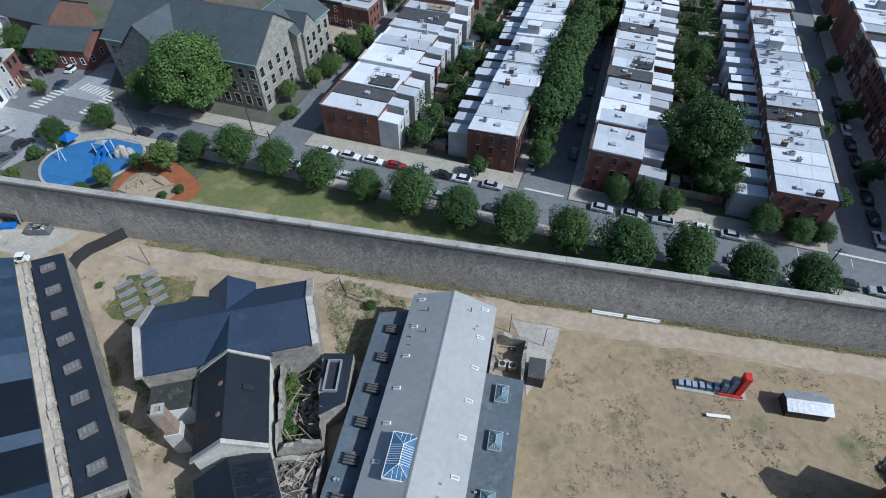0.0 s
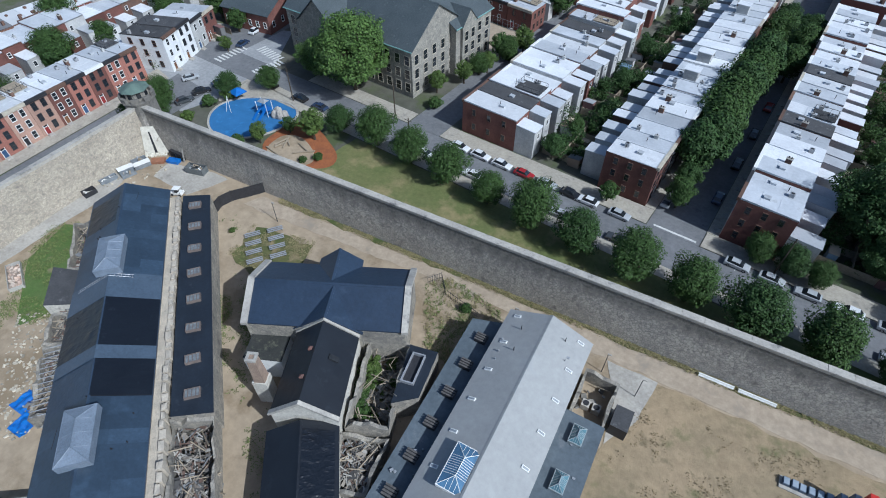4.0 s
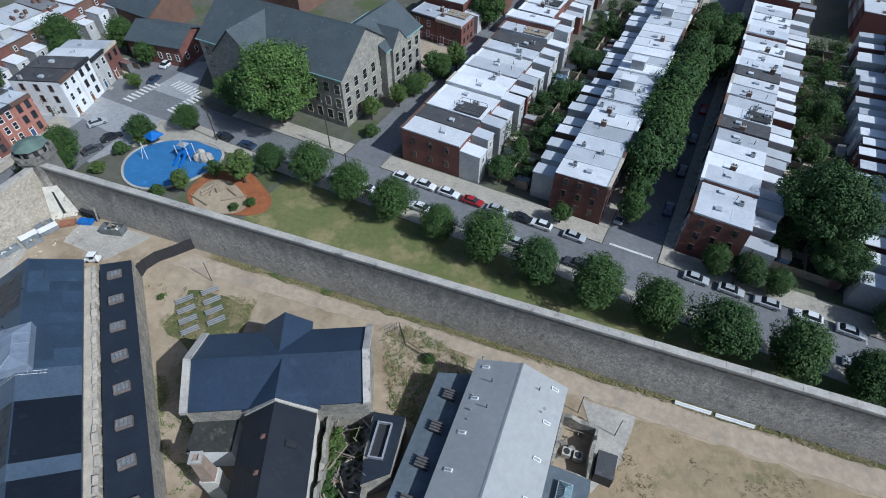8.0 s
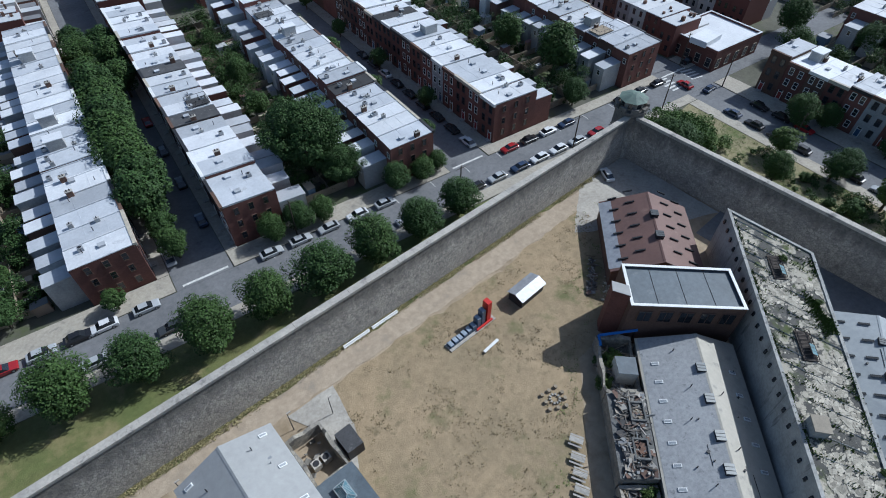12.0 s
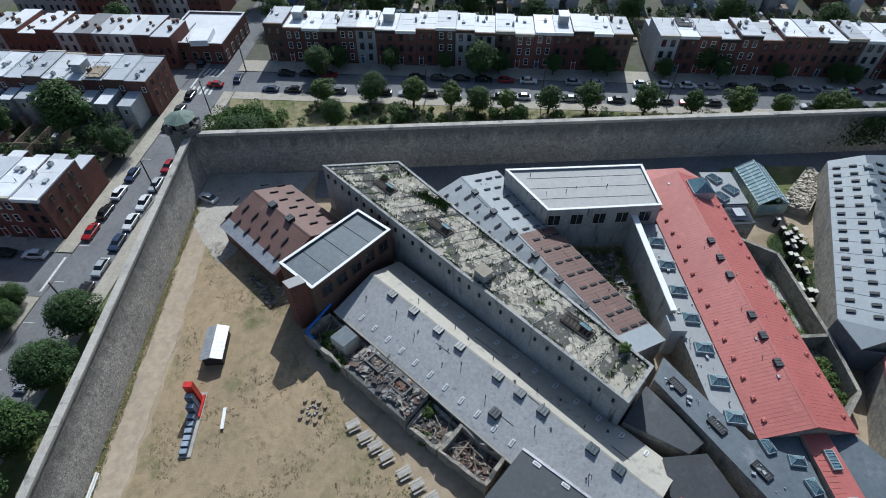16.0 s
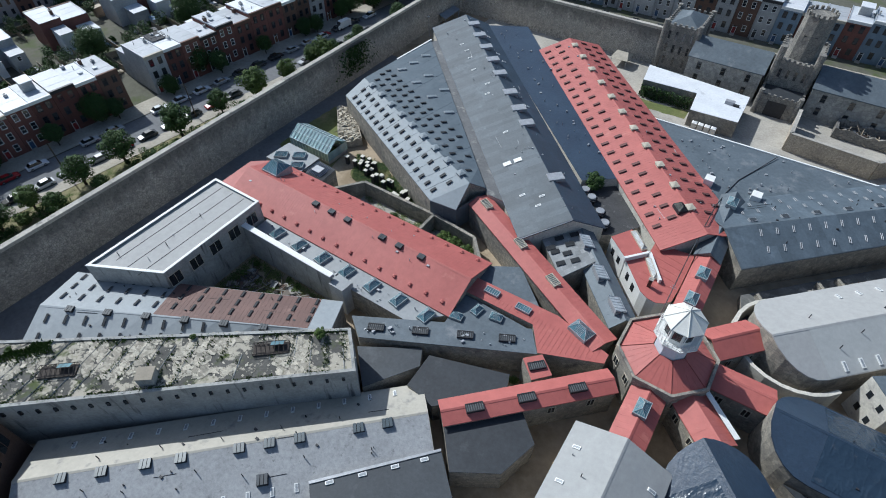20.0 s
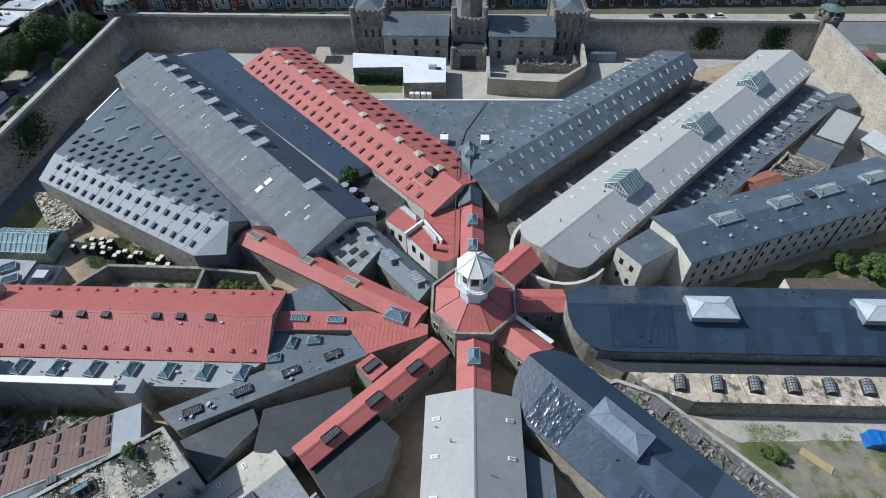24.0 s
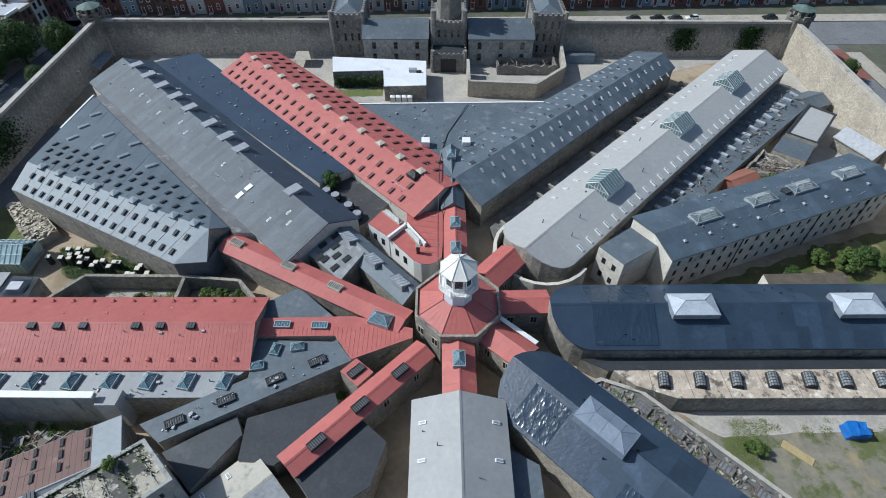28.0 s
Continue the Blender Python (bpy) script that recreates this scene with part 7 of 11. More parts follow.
# crossing
def crosswalk(p, q, n, width=3.2):
    """A ladder of painted bars across a road from p to q."""
    p, q = Vector(p), Vector(q)
    k = Vector((-(q - p).y, (q - p).x)).normalized() * width / 2
    e = (q - p).normalized() * 0.3
    for i in range(n):
        c = p.lerp(q, (i + .5) / n)
        sheet("crosswalk_bar", [tuple(c - k - e), tuple(c - k + e), tuple(c + k + e), tuple(c + k - e)], 0.012, M_LINE, "white painted crosswalk bar", "road marking")


crosswalk((-117.2, 141.2), (-115.6, 151.4), 8)
crosswalk((-111.6, 153.2), (-101.6, 150.4), 8)
crosswalk((-100.6, 150.0), (-103.0, 141.0), 8)
crosswalk((136.2, 118.4), (135.6, 112.0), 5, 4.0)
crosswalk((146.4, 118.2), (144.6, 111.6), 5, 4.0)
for a0 in (122.0, -8.4, 51.6):
    strip("stop_line", a0, a0 + 8.4, 134.0, 134.5, 0.012, M_LINE, "white painted stop line", "road marking")
for i in range(11):
    strip("parking_mark", 8 + i * 9.2, 8.12 + i * 9.2, 131.2, 133.3, 0.012, M_LINE, "thin white parking mark", "road marking")

# ---- foliage ----


def leaf_cloud(bm, c, r, n, rng, size, squash=0.8):
    for i in range(n):
        v = Vector((rng.gauss(0, 1), rng.gauss(0, 1), rng.gauss(0, 1)))
        v.normalize()
        v *= r * rng.uniform(0.72, 1.08)
        v.z *= squash
        p = Vector(c) + v
        s = size * rng.uniform(0.6, 1.35)
        m = (v + Vector((0, 0, 0.6 * r)) + Vector((rng.gauss(0, .35), rng.gauss(0, .35), rng.gauss(0, .35))) * r).to_track_quat('Z', 'Y').to_matrix()
        a = rng.uniform(0, 3.14)
        e1, e2 = m @ Vector((math.cos(a), math.sin(a), 0)) * s, m @ Vector((-math.sin(a), math.cos(a), 0)) * s * 0.62
        bm.faces.new([bm.verts.new(p + q) for q in (e1, e2 + e1 * 0.15, -e1, -e2 + e1 * 0.15)])


def tree_meshes(h, r, seed, clumps=26, per=55, size=0.36, trunk_h=None, squash=0.85, leaf=None, clump=0.44):
    """Meshes of one tree with its foot at the origin: a tapered trunk with limbs, and a crown of leaf clumps with gaps."""
    rng = random.Random(seed)
    th = trunk_h or h * 0.32
    bm = BM()
    tube(bm, 0, 0, -0.1, th, 0.05 * r + 0.09, 0.034 * r + 0.06, 8)
    cz = th + (h - th) * 0.48
    crown = BM()
    core = []
    for i in range(clumps):
        a = i * 2.39996
        f = 1 - 2 * (i + 0.5) / clumps
        rad = math.sqrt(max(0, 1 - f * f))
        k = rng.uniform(0.42, 0.86) * (1 + (0.62 if r > 8 else 0.42) * noise.noise((math.cos(a) * rad * (2.0 if r > 8 else 1.4) + seed, math.sin(a) * rad * (2.0 if r > 8 else 1.4), f * 1.6)))
        core.append(Vector((math.cos(a) * rad * r * k, math.sin(a) * rad * r * k, cz + f * (h - th) * 0.42 * rng.uniform(0.85, 1.05))))
    for i, c in enumerate(core):
        if i % 4 == 0:
            rod(bm, (0, 0, th * 0.85), tuple(c * 0.85 + Vector((0, 0, cz)) * 0.08), 0.035 * r, 0, 5)
        leaf_cloud(crown, c, r * rng.uniform(0.5, 1.0) * clump, per, rng, size, squash)
    return to_mesh(bm, "trunk", M_BARK), to_mesh(crown, "crown", leaf or M_LEAF)


M_LEAF4 = mat("fresh green foliage", (0.092, 0.158, 0.036), (0.066, 0.12, 0.029), 0.7, scale=0.5, island=0.45, spec=0.3)
TREES = {
    "street": [tree_meshes(8.6, 4.0, 10 + i, 54, 260, 0.15, 1.7, 0.85, M_LEAF if i != 1 else M_LEAF2) for i in range(3)],
    "small": [tree_meshes(4.6, 1.9, 20 + i, 26, 190, 0.115, 1.3, 0.85, (M_LEAF3, M_LEAF)[i]) for i in range(2)],
    "large": [tree_meshes(20.0, 10.5, 30 + i, 170, 240, 0.26, 4.0, 0.8, (M_LEAF4, M_LEAF2)[i], 0.27) for i in range(2)],
    "row": [tree_meshes(8.5, 3.4, 40 + i, 38, 220, 0.19, 2.6, 0.9, (M_LEAF2, M_LEAF)[i]) for i in range(2)],
    "bush": [tree_meshes(2.0, 1.35, 50 + i, 18, 190, 0.10, 0.35, 0.8, (M_LEAF, M_LEAF3)[i]) for i in range(2)],
}
TLAB = {"street": ("round dense green street tree", "tree"), "small": ("small young green tree", "tree"), "large": ("large spreading green tree", "tree"), "row": ("dark green tree between houses", "tree"), "bush": ("low green bush", "bush")}


def plant(kind, x, y, scale=1.0, where="", group="", z=0.0, pick=None):
    i = random.randrange(len(TREES[kind])) if pick is None else pick
    tr, cr = TREES[kind][i]
    lab, cat = TLAB[kind]
    t = thing("bush" if kind == "bush" else "tree", x, y, z, (lab + " " + where).strip(), cat, group)
    m = Matrix.Translation((x, y, z)) @ pose(0, 0, 0, 0, 0, random.uniform(0, 360)) @ Matrix.Diagonal((scale * random.uniform(.93, 1.07), scale * random.uniform(.93, 1.07), scale * random.uniform(.92, 1.06), 1))
    inst("trunk", tr, t, m)
    inst("crown", cr, t, m)
    return t


for a, b in ((-80.5, 120.2), (-70.0, 121.0), (-59.8, 120.4), (-49.2, 119.6), (-38.6, 118.9), (-28.5, 118.2), (-18.2, 117.7), (-7.4, 117.2), (2.8, 117.6), (13.0, 117.8), (23.6, 118.6), (34.0, 119.2), (43.8, 120.0)):
    q = sk(a, b + 1.2)
    plant("street", q.x, q.y, random.uniform(1.1, 1.28) * (0.88 if a < -35 else 1.0) if a > -75 else 0.85, "on the lawn beside the street", "row of park trees")
for a, b, s in ((10.0, 135.6, 0.72), (15.5, 135.6, 0.78), (20.5, 135.4, 0.7), (37.5, 135.2, 0.75), (44.0, 135.0, 0.7), (48.5, 136.0, 0.6)):
    q = sk(a, b)
    plant("street", q.x, q.y, s, "on the pavement", "pavement trees")
q = sk(-19.0, 135.2)
plant("small", q.x, q.y, 1.1, "on the pavement", "pavement trees")
for i in range(17):
    far = i > 10
    q = sk(-7.4 + random.uniform(-0.7, 0.9) if not far else (-7.6, -0.6)[i % 2], 141.5 + i * 5.9)
    plant("row", q.x, q.y, random.uniform(1.05, 1.35) if far else random.uniform(0.75, 0.9) if i < 2 else random.uniform(1.3, 1.65), "along the narrow side street", "side street trees")
for i in range(8):
    q = sk((51.5, 60.2)[i % 2], 146 + i * 12)
    plant("row", q.x, q.y, random.uniform(0.6, 0.85), "along the narrow side street", "side street trees")
for a, b, s in ((-35.0, 141.5, 0.75), (-34.5, 152, 0.55), (-33.5, 176, 0.8), (-35, 196, 0.8), (-33, 163, 0.5), (24.0, 178, 0.8), (25.5, 196, 0.9), (98, 152, 1.8), (96, 170, 1.3), (92.0, 139.0, 0.7), (24, 158, 0.6)):
    q = sk(a, b)
    plant("row", q.x, q.y, s, "in a back yard", "yard trees")
q = sk(25.2, 151)
plant("large", q.x, q.y, 0.85, "between two rows of houses", pick=1)
q = sk(25.6, 163)
plant("large", q.x, q.y, 0.55, "between two rows of houses", pick=1)
q = sk(28.8, 143.5)
plant("large", q.x, q.y, 0.5, "between two rows of houses", pick=1)
plant("large", -73.5, 147.5, 1.0, "on the pavement before the stone school", pick=0)
plant("large", -86.0, 149.0, 0.55, "on the pavement before the stone school", pick=0)

for x, y, s, z in BUSHES_LATER:
    plant("bush", x, y, s, "growing on a decayed roof", "wild bushes", z)

# ---- rowhouses ----


def window_mesh(w=0.95, h=1.65, frame_m=None):
    """One moulded window: a proud frame with a sill lip round a recessed pane."""
    bm = BM()
    f = 0.1
    rings = []
    for x, dy, dz in ((-0.1, f, f), (0.08, f, f), (0.08, 0, 0), (0.01, 0, 0)):
        rings.append([bm.verts.new((x, sy * (w / 2 + dy), sz * (h / 2 + dz) - (0.06 if sz < 0 and dz else 0))) for sy, sz in ((-1, -1), (1, -1), (1, 1), (-1, 1))])
    for r0, r1 in zip(rings, rings[1:]):
        for i in range(4):
            bm.faces.new((r0[i], r0[(i + 1) % 4], r1[(i + 1) % 4], r1[i]))
    v = rings[-1]
    lm = [bm.verts.new((0.01, -w / 2, -0.03)), bm.verts.new((0.01, w / 2, -0.03)), bm.verts.new((0.01, w / 2, 0.04)), bm.verts.new((0.01, -w / 2, 0.04))]
    bm.faces.new((v[0], v[1], lm[1], lm[0])).material_index = 1
    bm.faces.new(lm)
    bm.faces.new((lm[3], lm[2], v[2], v[3])).material_index = 1
    bm.faces.new(rings[0][::-1])
    return to_mesh(bm, "window", [frame_m or M_WHITE, M_PANE])


def door_mesh(m):
    bm = BM()
    box(bm, -0.1, 0.04, -0.48, 0.48, 0, 2.15, 0)
    box(bm, -0.08, 0.09, -0.6, -0.48, 0, 2.7, 1)
    box(bm, -0.08, 0.09, 0.48, 0.6, 0, 2.7, 1)
    box(bm, -0.08, 0.09, -0.48, 0.48, 2.15, 2.25, 1)
    box(bm, -0.1, 0.02, -0.48, 0.48, 2.25, 2.6, 2)
    box(bm, 0.0, 1.0, -0.65, 0.65, -0.02, 0.36, 3)
    box(bm, 1.0, 1.3, -0.65, 0.65, -0.02, 0.18, 3)
    return to_mesh(bm, "door", [m, M_WHITE, M_PANE, M_CAP])


WIN, WIN_S, WIN_D = window_mesh(), window_mesh(0.8, 1.2), window_mesh(0.95, 1.65, M_DARK)
WIN_E = window_mesh(0.85, 1.5, M_BRICKBR)
DOORS = [door_mesh(mat(n, c, None, 0.5)) for n, c in (("dark door paint", (0.03, 0.03, 0.035)), ("red door paint", (0.25, 0.03, 0.03)), ("wood door", (0.2, 0.1, 0.05)), ("blue door paint", (0.05, 0.1, 0.2)))]
HATCHM = to_mesh(box(box(BM(), -0.55, 0.55, -0.45, 0.45, -0.05, 0.35), -0.6, 0.6, -0.5, 0.5, 0.35, 0.42), "hatch", M_SILVERROOF)
bmc = BM()
box(bmc, -0.35, 0.35, -0.55, 0.55, -0.1, 1.1, 0)
box(bmc, -0.42, 0.42, -0.62, 0.62, 1.1, 1.25, 1)
tube(bmc, 0, -0.25, 1.25, 1.6, 0.13, 0.11, 6, 2)
tube(bmc, 0, 0.25, 1.25, 1.55, 0.13, 0.11, 6, 2)
CHIM = to_mesh(bmc, "chimney", [M_BRICKBR, M_CAP, M_DARK])
bmc = BM()
box(bmc, -0.28, 0.28, -0.4, 0.4, -0.1, 0.75, 0)
box(bmc, -0.33, 0.33, -0.45, 0.45, 0.75, 0.85, 0)
tube(bmc, 0, 0, 0.85, 1.15, 0.12, 0.1, 6, 1)
CHIM2 = to_mesh(bmc, "chimney", [M_STUCCO, M_DARK])
bmc = BM()
box(bmc, -0.45, 0.45, -0.4, 0.4, 0.1, 0.8, 0)
tube(bmc, 0, 0, 0.8, 0.86, 0.3, 0.3, 10, 1)
for sx in (-.35, .35):
    box(bmc, sx - .05, sx + .05, -.35, .35, -.03, .1, 1)
ACU = to_mesh(bmc, "air_conditioner", [M_GALV, M_DARK])
WALLS = [M_BRICK, M_BRICK, M_BRICK, M_BRICKBR, M_BRICK, M_STUCCO]
ROOFS = [M_WHITEROOF, M_WHITEROOF, M_SILVERROOF, M_SILVERROOF, M_SILVERROOF, M_WHITEROOF]
# Red brick copy with sunlight put into its colour, for the west fronts
M_SUNBRICK = mat("sunlit red brick", (0.30, 0.135, 0.105), (0.25, 0.11, 0.085), 0.9, scale=0.3, vary=0.35, bump=0.2, bscale=12)
M_SALMON = mat("salmon stucco", (0.42, 0.27, 0.21), (0.36, 0.23, 0.18), 0.9, scale=0.3, vary=0.2, bump=0.2, bscale=10)


def house(P, face, w, depth, h, label, group, rng, ell=5.0, end=None, wall_m=None, roof_m=None, rear=True, front_open=True, back_open=True):
    """A rowhouse. P maps (along the front, inward) to the plan; face: heading of the front's outward normal, in degrees."""
    q = P(w / 2, depth / 2)
    t = thing("rowhouse", q[0], q[1], 0, label, "house", group)
    wm, rm = wall_m or rng.choice(WALLS), roof_m or rng.choice(ROOFS)
    g = 0.03
    part("wall", prism(BM(), [P(g, 0), P(w - g, 0), P(w - g, depth), P(g, depth)], -0.05, h - 0.25), wm, t)
    bm = slab(BM(), [(*P(g, 0.25), h + 0.1), (*P(w - g, 0.25), h + 0.1), (*P(w - g, depth), h - 0.25), (*P(g, depth), h - 0.25)], 0.18)
    for f in (0.3, 0.62):
        d0 = 0.3 + (depth - .5) * (f + rng.uniform(-.06, .06))
        z = h + 0.1 - 0.35 * (d0 - .25) / (depth - .25)
        slab(bm, [(*P(.25, d0), z + .03), (*P(w - .25, d0), z + .03), (*P(w - .25, d0 + .14), z + .025), (*P(.25, d0 + .14), z + .025)], 0.05)
    part("roof", bm, rm, t)
    k = rng.random()
    if k < 0.06 and depth > 8:
        hut = part("stair_hut", prism(BM(), [P(w * .3, depth * .45), P(w * .8, depth * .45), P(w * .8, depth * .75), P(w * .3, depth * .75)], h - .2, h + 2.2), M_STUCCO, t)
        part("hut_roof", prism(BM(), [P(w * .26, depth * .43), P(w * .84, depth * .43), P(w * .84, depth * .77), P(w * .26, depth * .77)], h + 2.2, h + 2.35), M_WHITEROOF, hut)
    elif k < 0.13 and depth > 8:
        bm = prism(BM(), [P(w * .12, depth * .5), P(w * .88, depth * .5), P(w * .88, depth * .95), P(w * .12, depth * .95)], h + .1, h + .25)
        deck = part("roof_deck", bm, rng.choice([M_WOOD, M_TAR]), t)
        bm = BM()
        c4 = [P(w * .12, depth * .5), P(w * .88, depth * .5), P(w * .88, depth * .95), P(w * .12, depth * .95)]
        for p, q in zip(c4, c4[1:] + c4[:1]):
            rod(bm, (*p, h + 1.15), (*q, h + 1.15), 0.05, 0, 4)
            for f in (0, .33, .67):
                v = Vector(p).lerp(Vector(q), f)
                rod(bm, (*v, h + .2), (*v, h + 1.15), 0.04, 0, 4)
        part("deck_railing", bm, M_DARK, deck)
    bm = BM()
    for s0 in (g,):
        slab(bm, [(*P(s0, 0.3), h + 0.28), (*P(s0 + 0.2, 0.3), h + 0.28), (*P(s0 + 0.2, depth - .05), h - 0.05), (*P(s0, depth - .05), h - 0.05)], 0.3)
    part("parapet", bm, rm, t)
    part("cornice", prism(BM(), [P(g, -0.32), P(w - g, -0.32), P(w - g, 0.3), P(g, 0.3)], h - 0.55, h + 0.22), rng.choice([M_WHITE, M_CREAM, M_DARK, M_BRICKBR]), t)
    wme = WIN if rng.random() < 0.4 else WIN_D

    def put(name, me, s, d, z, head):
        p = P(s, d)
        inst(name, me, t, Matrix.Translation((p[0], p[1], z)) @ pose(0, 0, 0, 0, 0, head))

    floors = 3 if h > 9 else 2
    fh = (h - 0.9) / floors
    if front_open:
        for f in range(floors):
            for s in ((0.28, 0.72) if f else (0.68,)):
                put("window", wme, w * s, 0, 0.5 + fh * (f + 0.52), face)
        put("door", rng.choice(DOORS), w * 0.24, 0, 0.0, face)
    if rear and ell:
        ew = w * 0.62
        eh = h * rng.choice((0.62, 0.68, 0.72) if depth < 14 else (0.86, 0.9, 0.93))
        part("rear_wing", prism(BM(), [P(g, depth), P(ew, depth), P(ew, depth + ell), P(g, depth + ell)], -0.05, eh - 0.2), rng.choice([wm, M_STUCCO, M_SIDING, M_STUCCO]), t)
        part("wing_roof", slab(BM(), [(*P(g, depth), eh + .12), (*P(ew + .1, depth), eh + .12), (*P(ew + .1, depth + ell + .15), eh - .18), (*P(g, depth + ell + .15), eh - .18)], 0.15), rng.choice(ROOFS[:5] + ROOFS), t)
        if back_open:
            put("window", WIN_S, w * 0.32, depth + ell, eh * 0.72, face + 180)
            put("window", WIN_S, w * 0.8, depth, h * 0.75, face + 180)
    if rng.random() < 0.65:
        put("chimney", CHIM if rng.random() < 0.4 else CHIM2, w * 0.9 if rng.random() < .5 else w * 0.12, depth * rng.uniform(0.3, 0.8), h - 0.05, face + 90)
    fitted = group not in ("back terrace", "far west terrace", "avenue terrace")
    if fitted and rng.random() < 0.7:
        put("hatch", HATCHM, w * rng.uniform(0.3, 0.7), depth * rng.uniform(0.35, 0.7), h - 0.02, face)
    if fitted and rng.random() < 0.4:
        put("air_conditioner", ACU, w * rng.uniform(0.3, 0.7), depth * rng.uniform(0.6, 0.9), h - 0.15, face)
    if fitted and rng.random() < 0.5:
        put("vent_pipe", PIPE, w * rng.uniform(0.3, 0.7), depth * rng.uniform(0.2, 0.8), h - 0.1, face)
    if end:
        for s, d_head in end:
            for dd in (0.22, 0.5, 0.78):
                for f in range(floors):
                    put("window", WIN_E, s, depth * dd, 0.6 + fh * (f + 0.5), d_head)
    return t


def row(name, front, inward, b0, count, w, depth, h, ell, label, seed, step=0.25, fo=99, bo=99):
    """A terrace of houses running away from the street; front: the a of their fronts, inward: +1 or -1 along a."""
    rng = random.Random(seed)
    head = math.degrees(SKEW) + (180 if inward > 0 else 0)
    b = b0
    for i in range(count):
        ww = w * rng.uniform(0.94, 1.06) if i else w * 1.1
        hh = h + rng.choice((0, 0, 0, step, -step, -step * 2)) + (rng.choice((0.9, 1.6, 2.3)) if i > 1 and name in ("terrace one", "terrace four", "terrace six") and rng.random() < 0.22 else 0)

        def P(s, d, b=b, ww=ww):
            return tuple(sk(front + inward * d, b + (s if inward > 0 else ww - s)))
        end = [(0.0 if inward > 0 else ww, math.degrees(SKEW) - 90)] if i == 0 else None
        house(P, head, ww, depth, hh, label, name, rng, ell * rng.uniform(0.85, 1.15), end, roof_m=M_TAR if rng.random() < 0.1 else None, wall_m=M_BRICK if i == 0 else None, front_open=i < fo, back_open=i < bo)
        b += ww


row("terrace one", -57.5, 1, 138.6, 12, 5.2, 14.2, 8.2, 4.6, "brick rowhouse with white coated flat roof", 1, fo=0, bo=12)
row("terrace two", -11.9, -1, 138.4, 21, 4.9, 10.6, 9.6, 5.6, "three storey brick rowhouse with silver flat roof", 2, 0.15, fo=8, bo=0)
row("terrace three", 3.1, 1, 138.2, 21, 4.9, 10.2, 10.0, 5.2, "three storey brick rowhouse with pale flat roof", 3, fo=12, bo=0)
row("terrace four", 48.3, -1, 137.0, 21, 4.9, 10.6, 9.6, 6.0, "brick rowhouse with silver and white flat roof", 4, fo=0, bo=12)
row("terrace five", 64.9, 1, 136.8, 20, 5.0, 12.5, 10.4, 5.5, "tall red brick rowhouse with white flat roof", 5, fo=16, bo=0)
row("terrace six", 120.6, -1, 136.8, 13, 5.0, 12.0, 10.0, 5.5, "brick corner rowhouse with pale flat roof", 6, fo=2, bo=8)
row("terrace seven", -57.5, 1, 206, 8, 5.2, 10.5, 8.6, 5.0, "brick rowhouse beyond the schoolyard", 7, fo=0, bo=0)
# houses facing the wall on the east
rng = random.Random(11)
b = 116.5
k = 0
while b > -175:
    ww = rng.uniform(4.9, 5.7)
    if 10 < b < 17 or -62 < b < -56:
        b -= 7.0
        continue
    hh = rng.choice((9.8, 10.4, 10.4, 10.9))

    def P(s, d, b=b):
        return tuple(sk(138.2 + d, b - s))
    house(P, math.degrees(SKEW) + 180, ww, 12.0, hh, "three storey brick rowhouse facing the tall wall", "east terrace", rng, 5.5, [(0.0, math.degrees(SKEW) + 90)] if k == 0 else None, back_open=False)
    k += 1
    b -= ww
# second line behind
rng = random.Random(12)
b = 120.0
while b > -160:
    ww = rng.uniform(5.5, 8.0)

    def P(s, d, b=b):
        return tuple(sk(196 - d, b - ww + s))
    house(P, math.degrees(SKEW), ww, 11.0, rng.choice((7.5, 8.5, 9.8)), "brick house with pale flat roof behind the terrace", "back terrace", rng, 6.0, front_open=False, back_open=b > 20)
    b -= ww + (8 if rng.random() < 0.15 else 0)
# south side of the avenue
rng = random.Random(13)
x = 150.0
while x > -150:
    ww = rng.uniform(4.9, 6.4)
    y0 = -130.5 + 0.05 * x

    def P(s, d, x=x, y0=y0):
        return (x - s, y0 - d)
    house(P, 90, ww, 12.0, rng.choice((9.8, 10.5, 11.5)), "brick town house on the avenue", "avenue terrace", rng, 0, None, rng.choice([M_BRICK, M_BRICK, M_BRICKBR, M_STUCCO, M_BLUESIDE]), rear=False)
    x -= ww
# west side
rng = random.Random(14)
y = 40.0
while y < 124:
    ww = rng.uniform(4.7, 5.3)

    def P(s, d, y=y):
        return (-125.5 - d, y + s)
    house(P, 0, ww, 11.0, rng.choice((9.2, 9.2, 9.5)), "three storey brick rowhouse with white window frames", "west terrace", rng, 5.0, None, rng.choice([M_SUNBRICK, M_SUNBRICK, M_SUNBRICK, M_SALMON, M_BRICK]), rng.choice([M_WHITEROOF, M_SILVERROOF]), back_open=False)
    y += ww
rng = random.Random(15)
y = 60.0
while y < 190:
    ww = rng.uniform(5.0, 6.5)

    def P(s, d, y=y):
        return (-166 + d, y + ww - s)
    house(P, 180, ww, 11.0, rng.choice((7.8, 8.5, 9.2)), "brick house with pale roof behind the terrace", "far west terrace", rng, 5.0, front_open=False, back_open=y > 90)
    y += ww
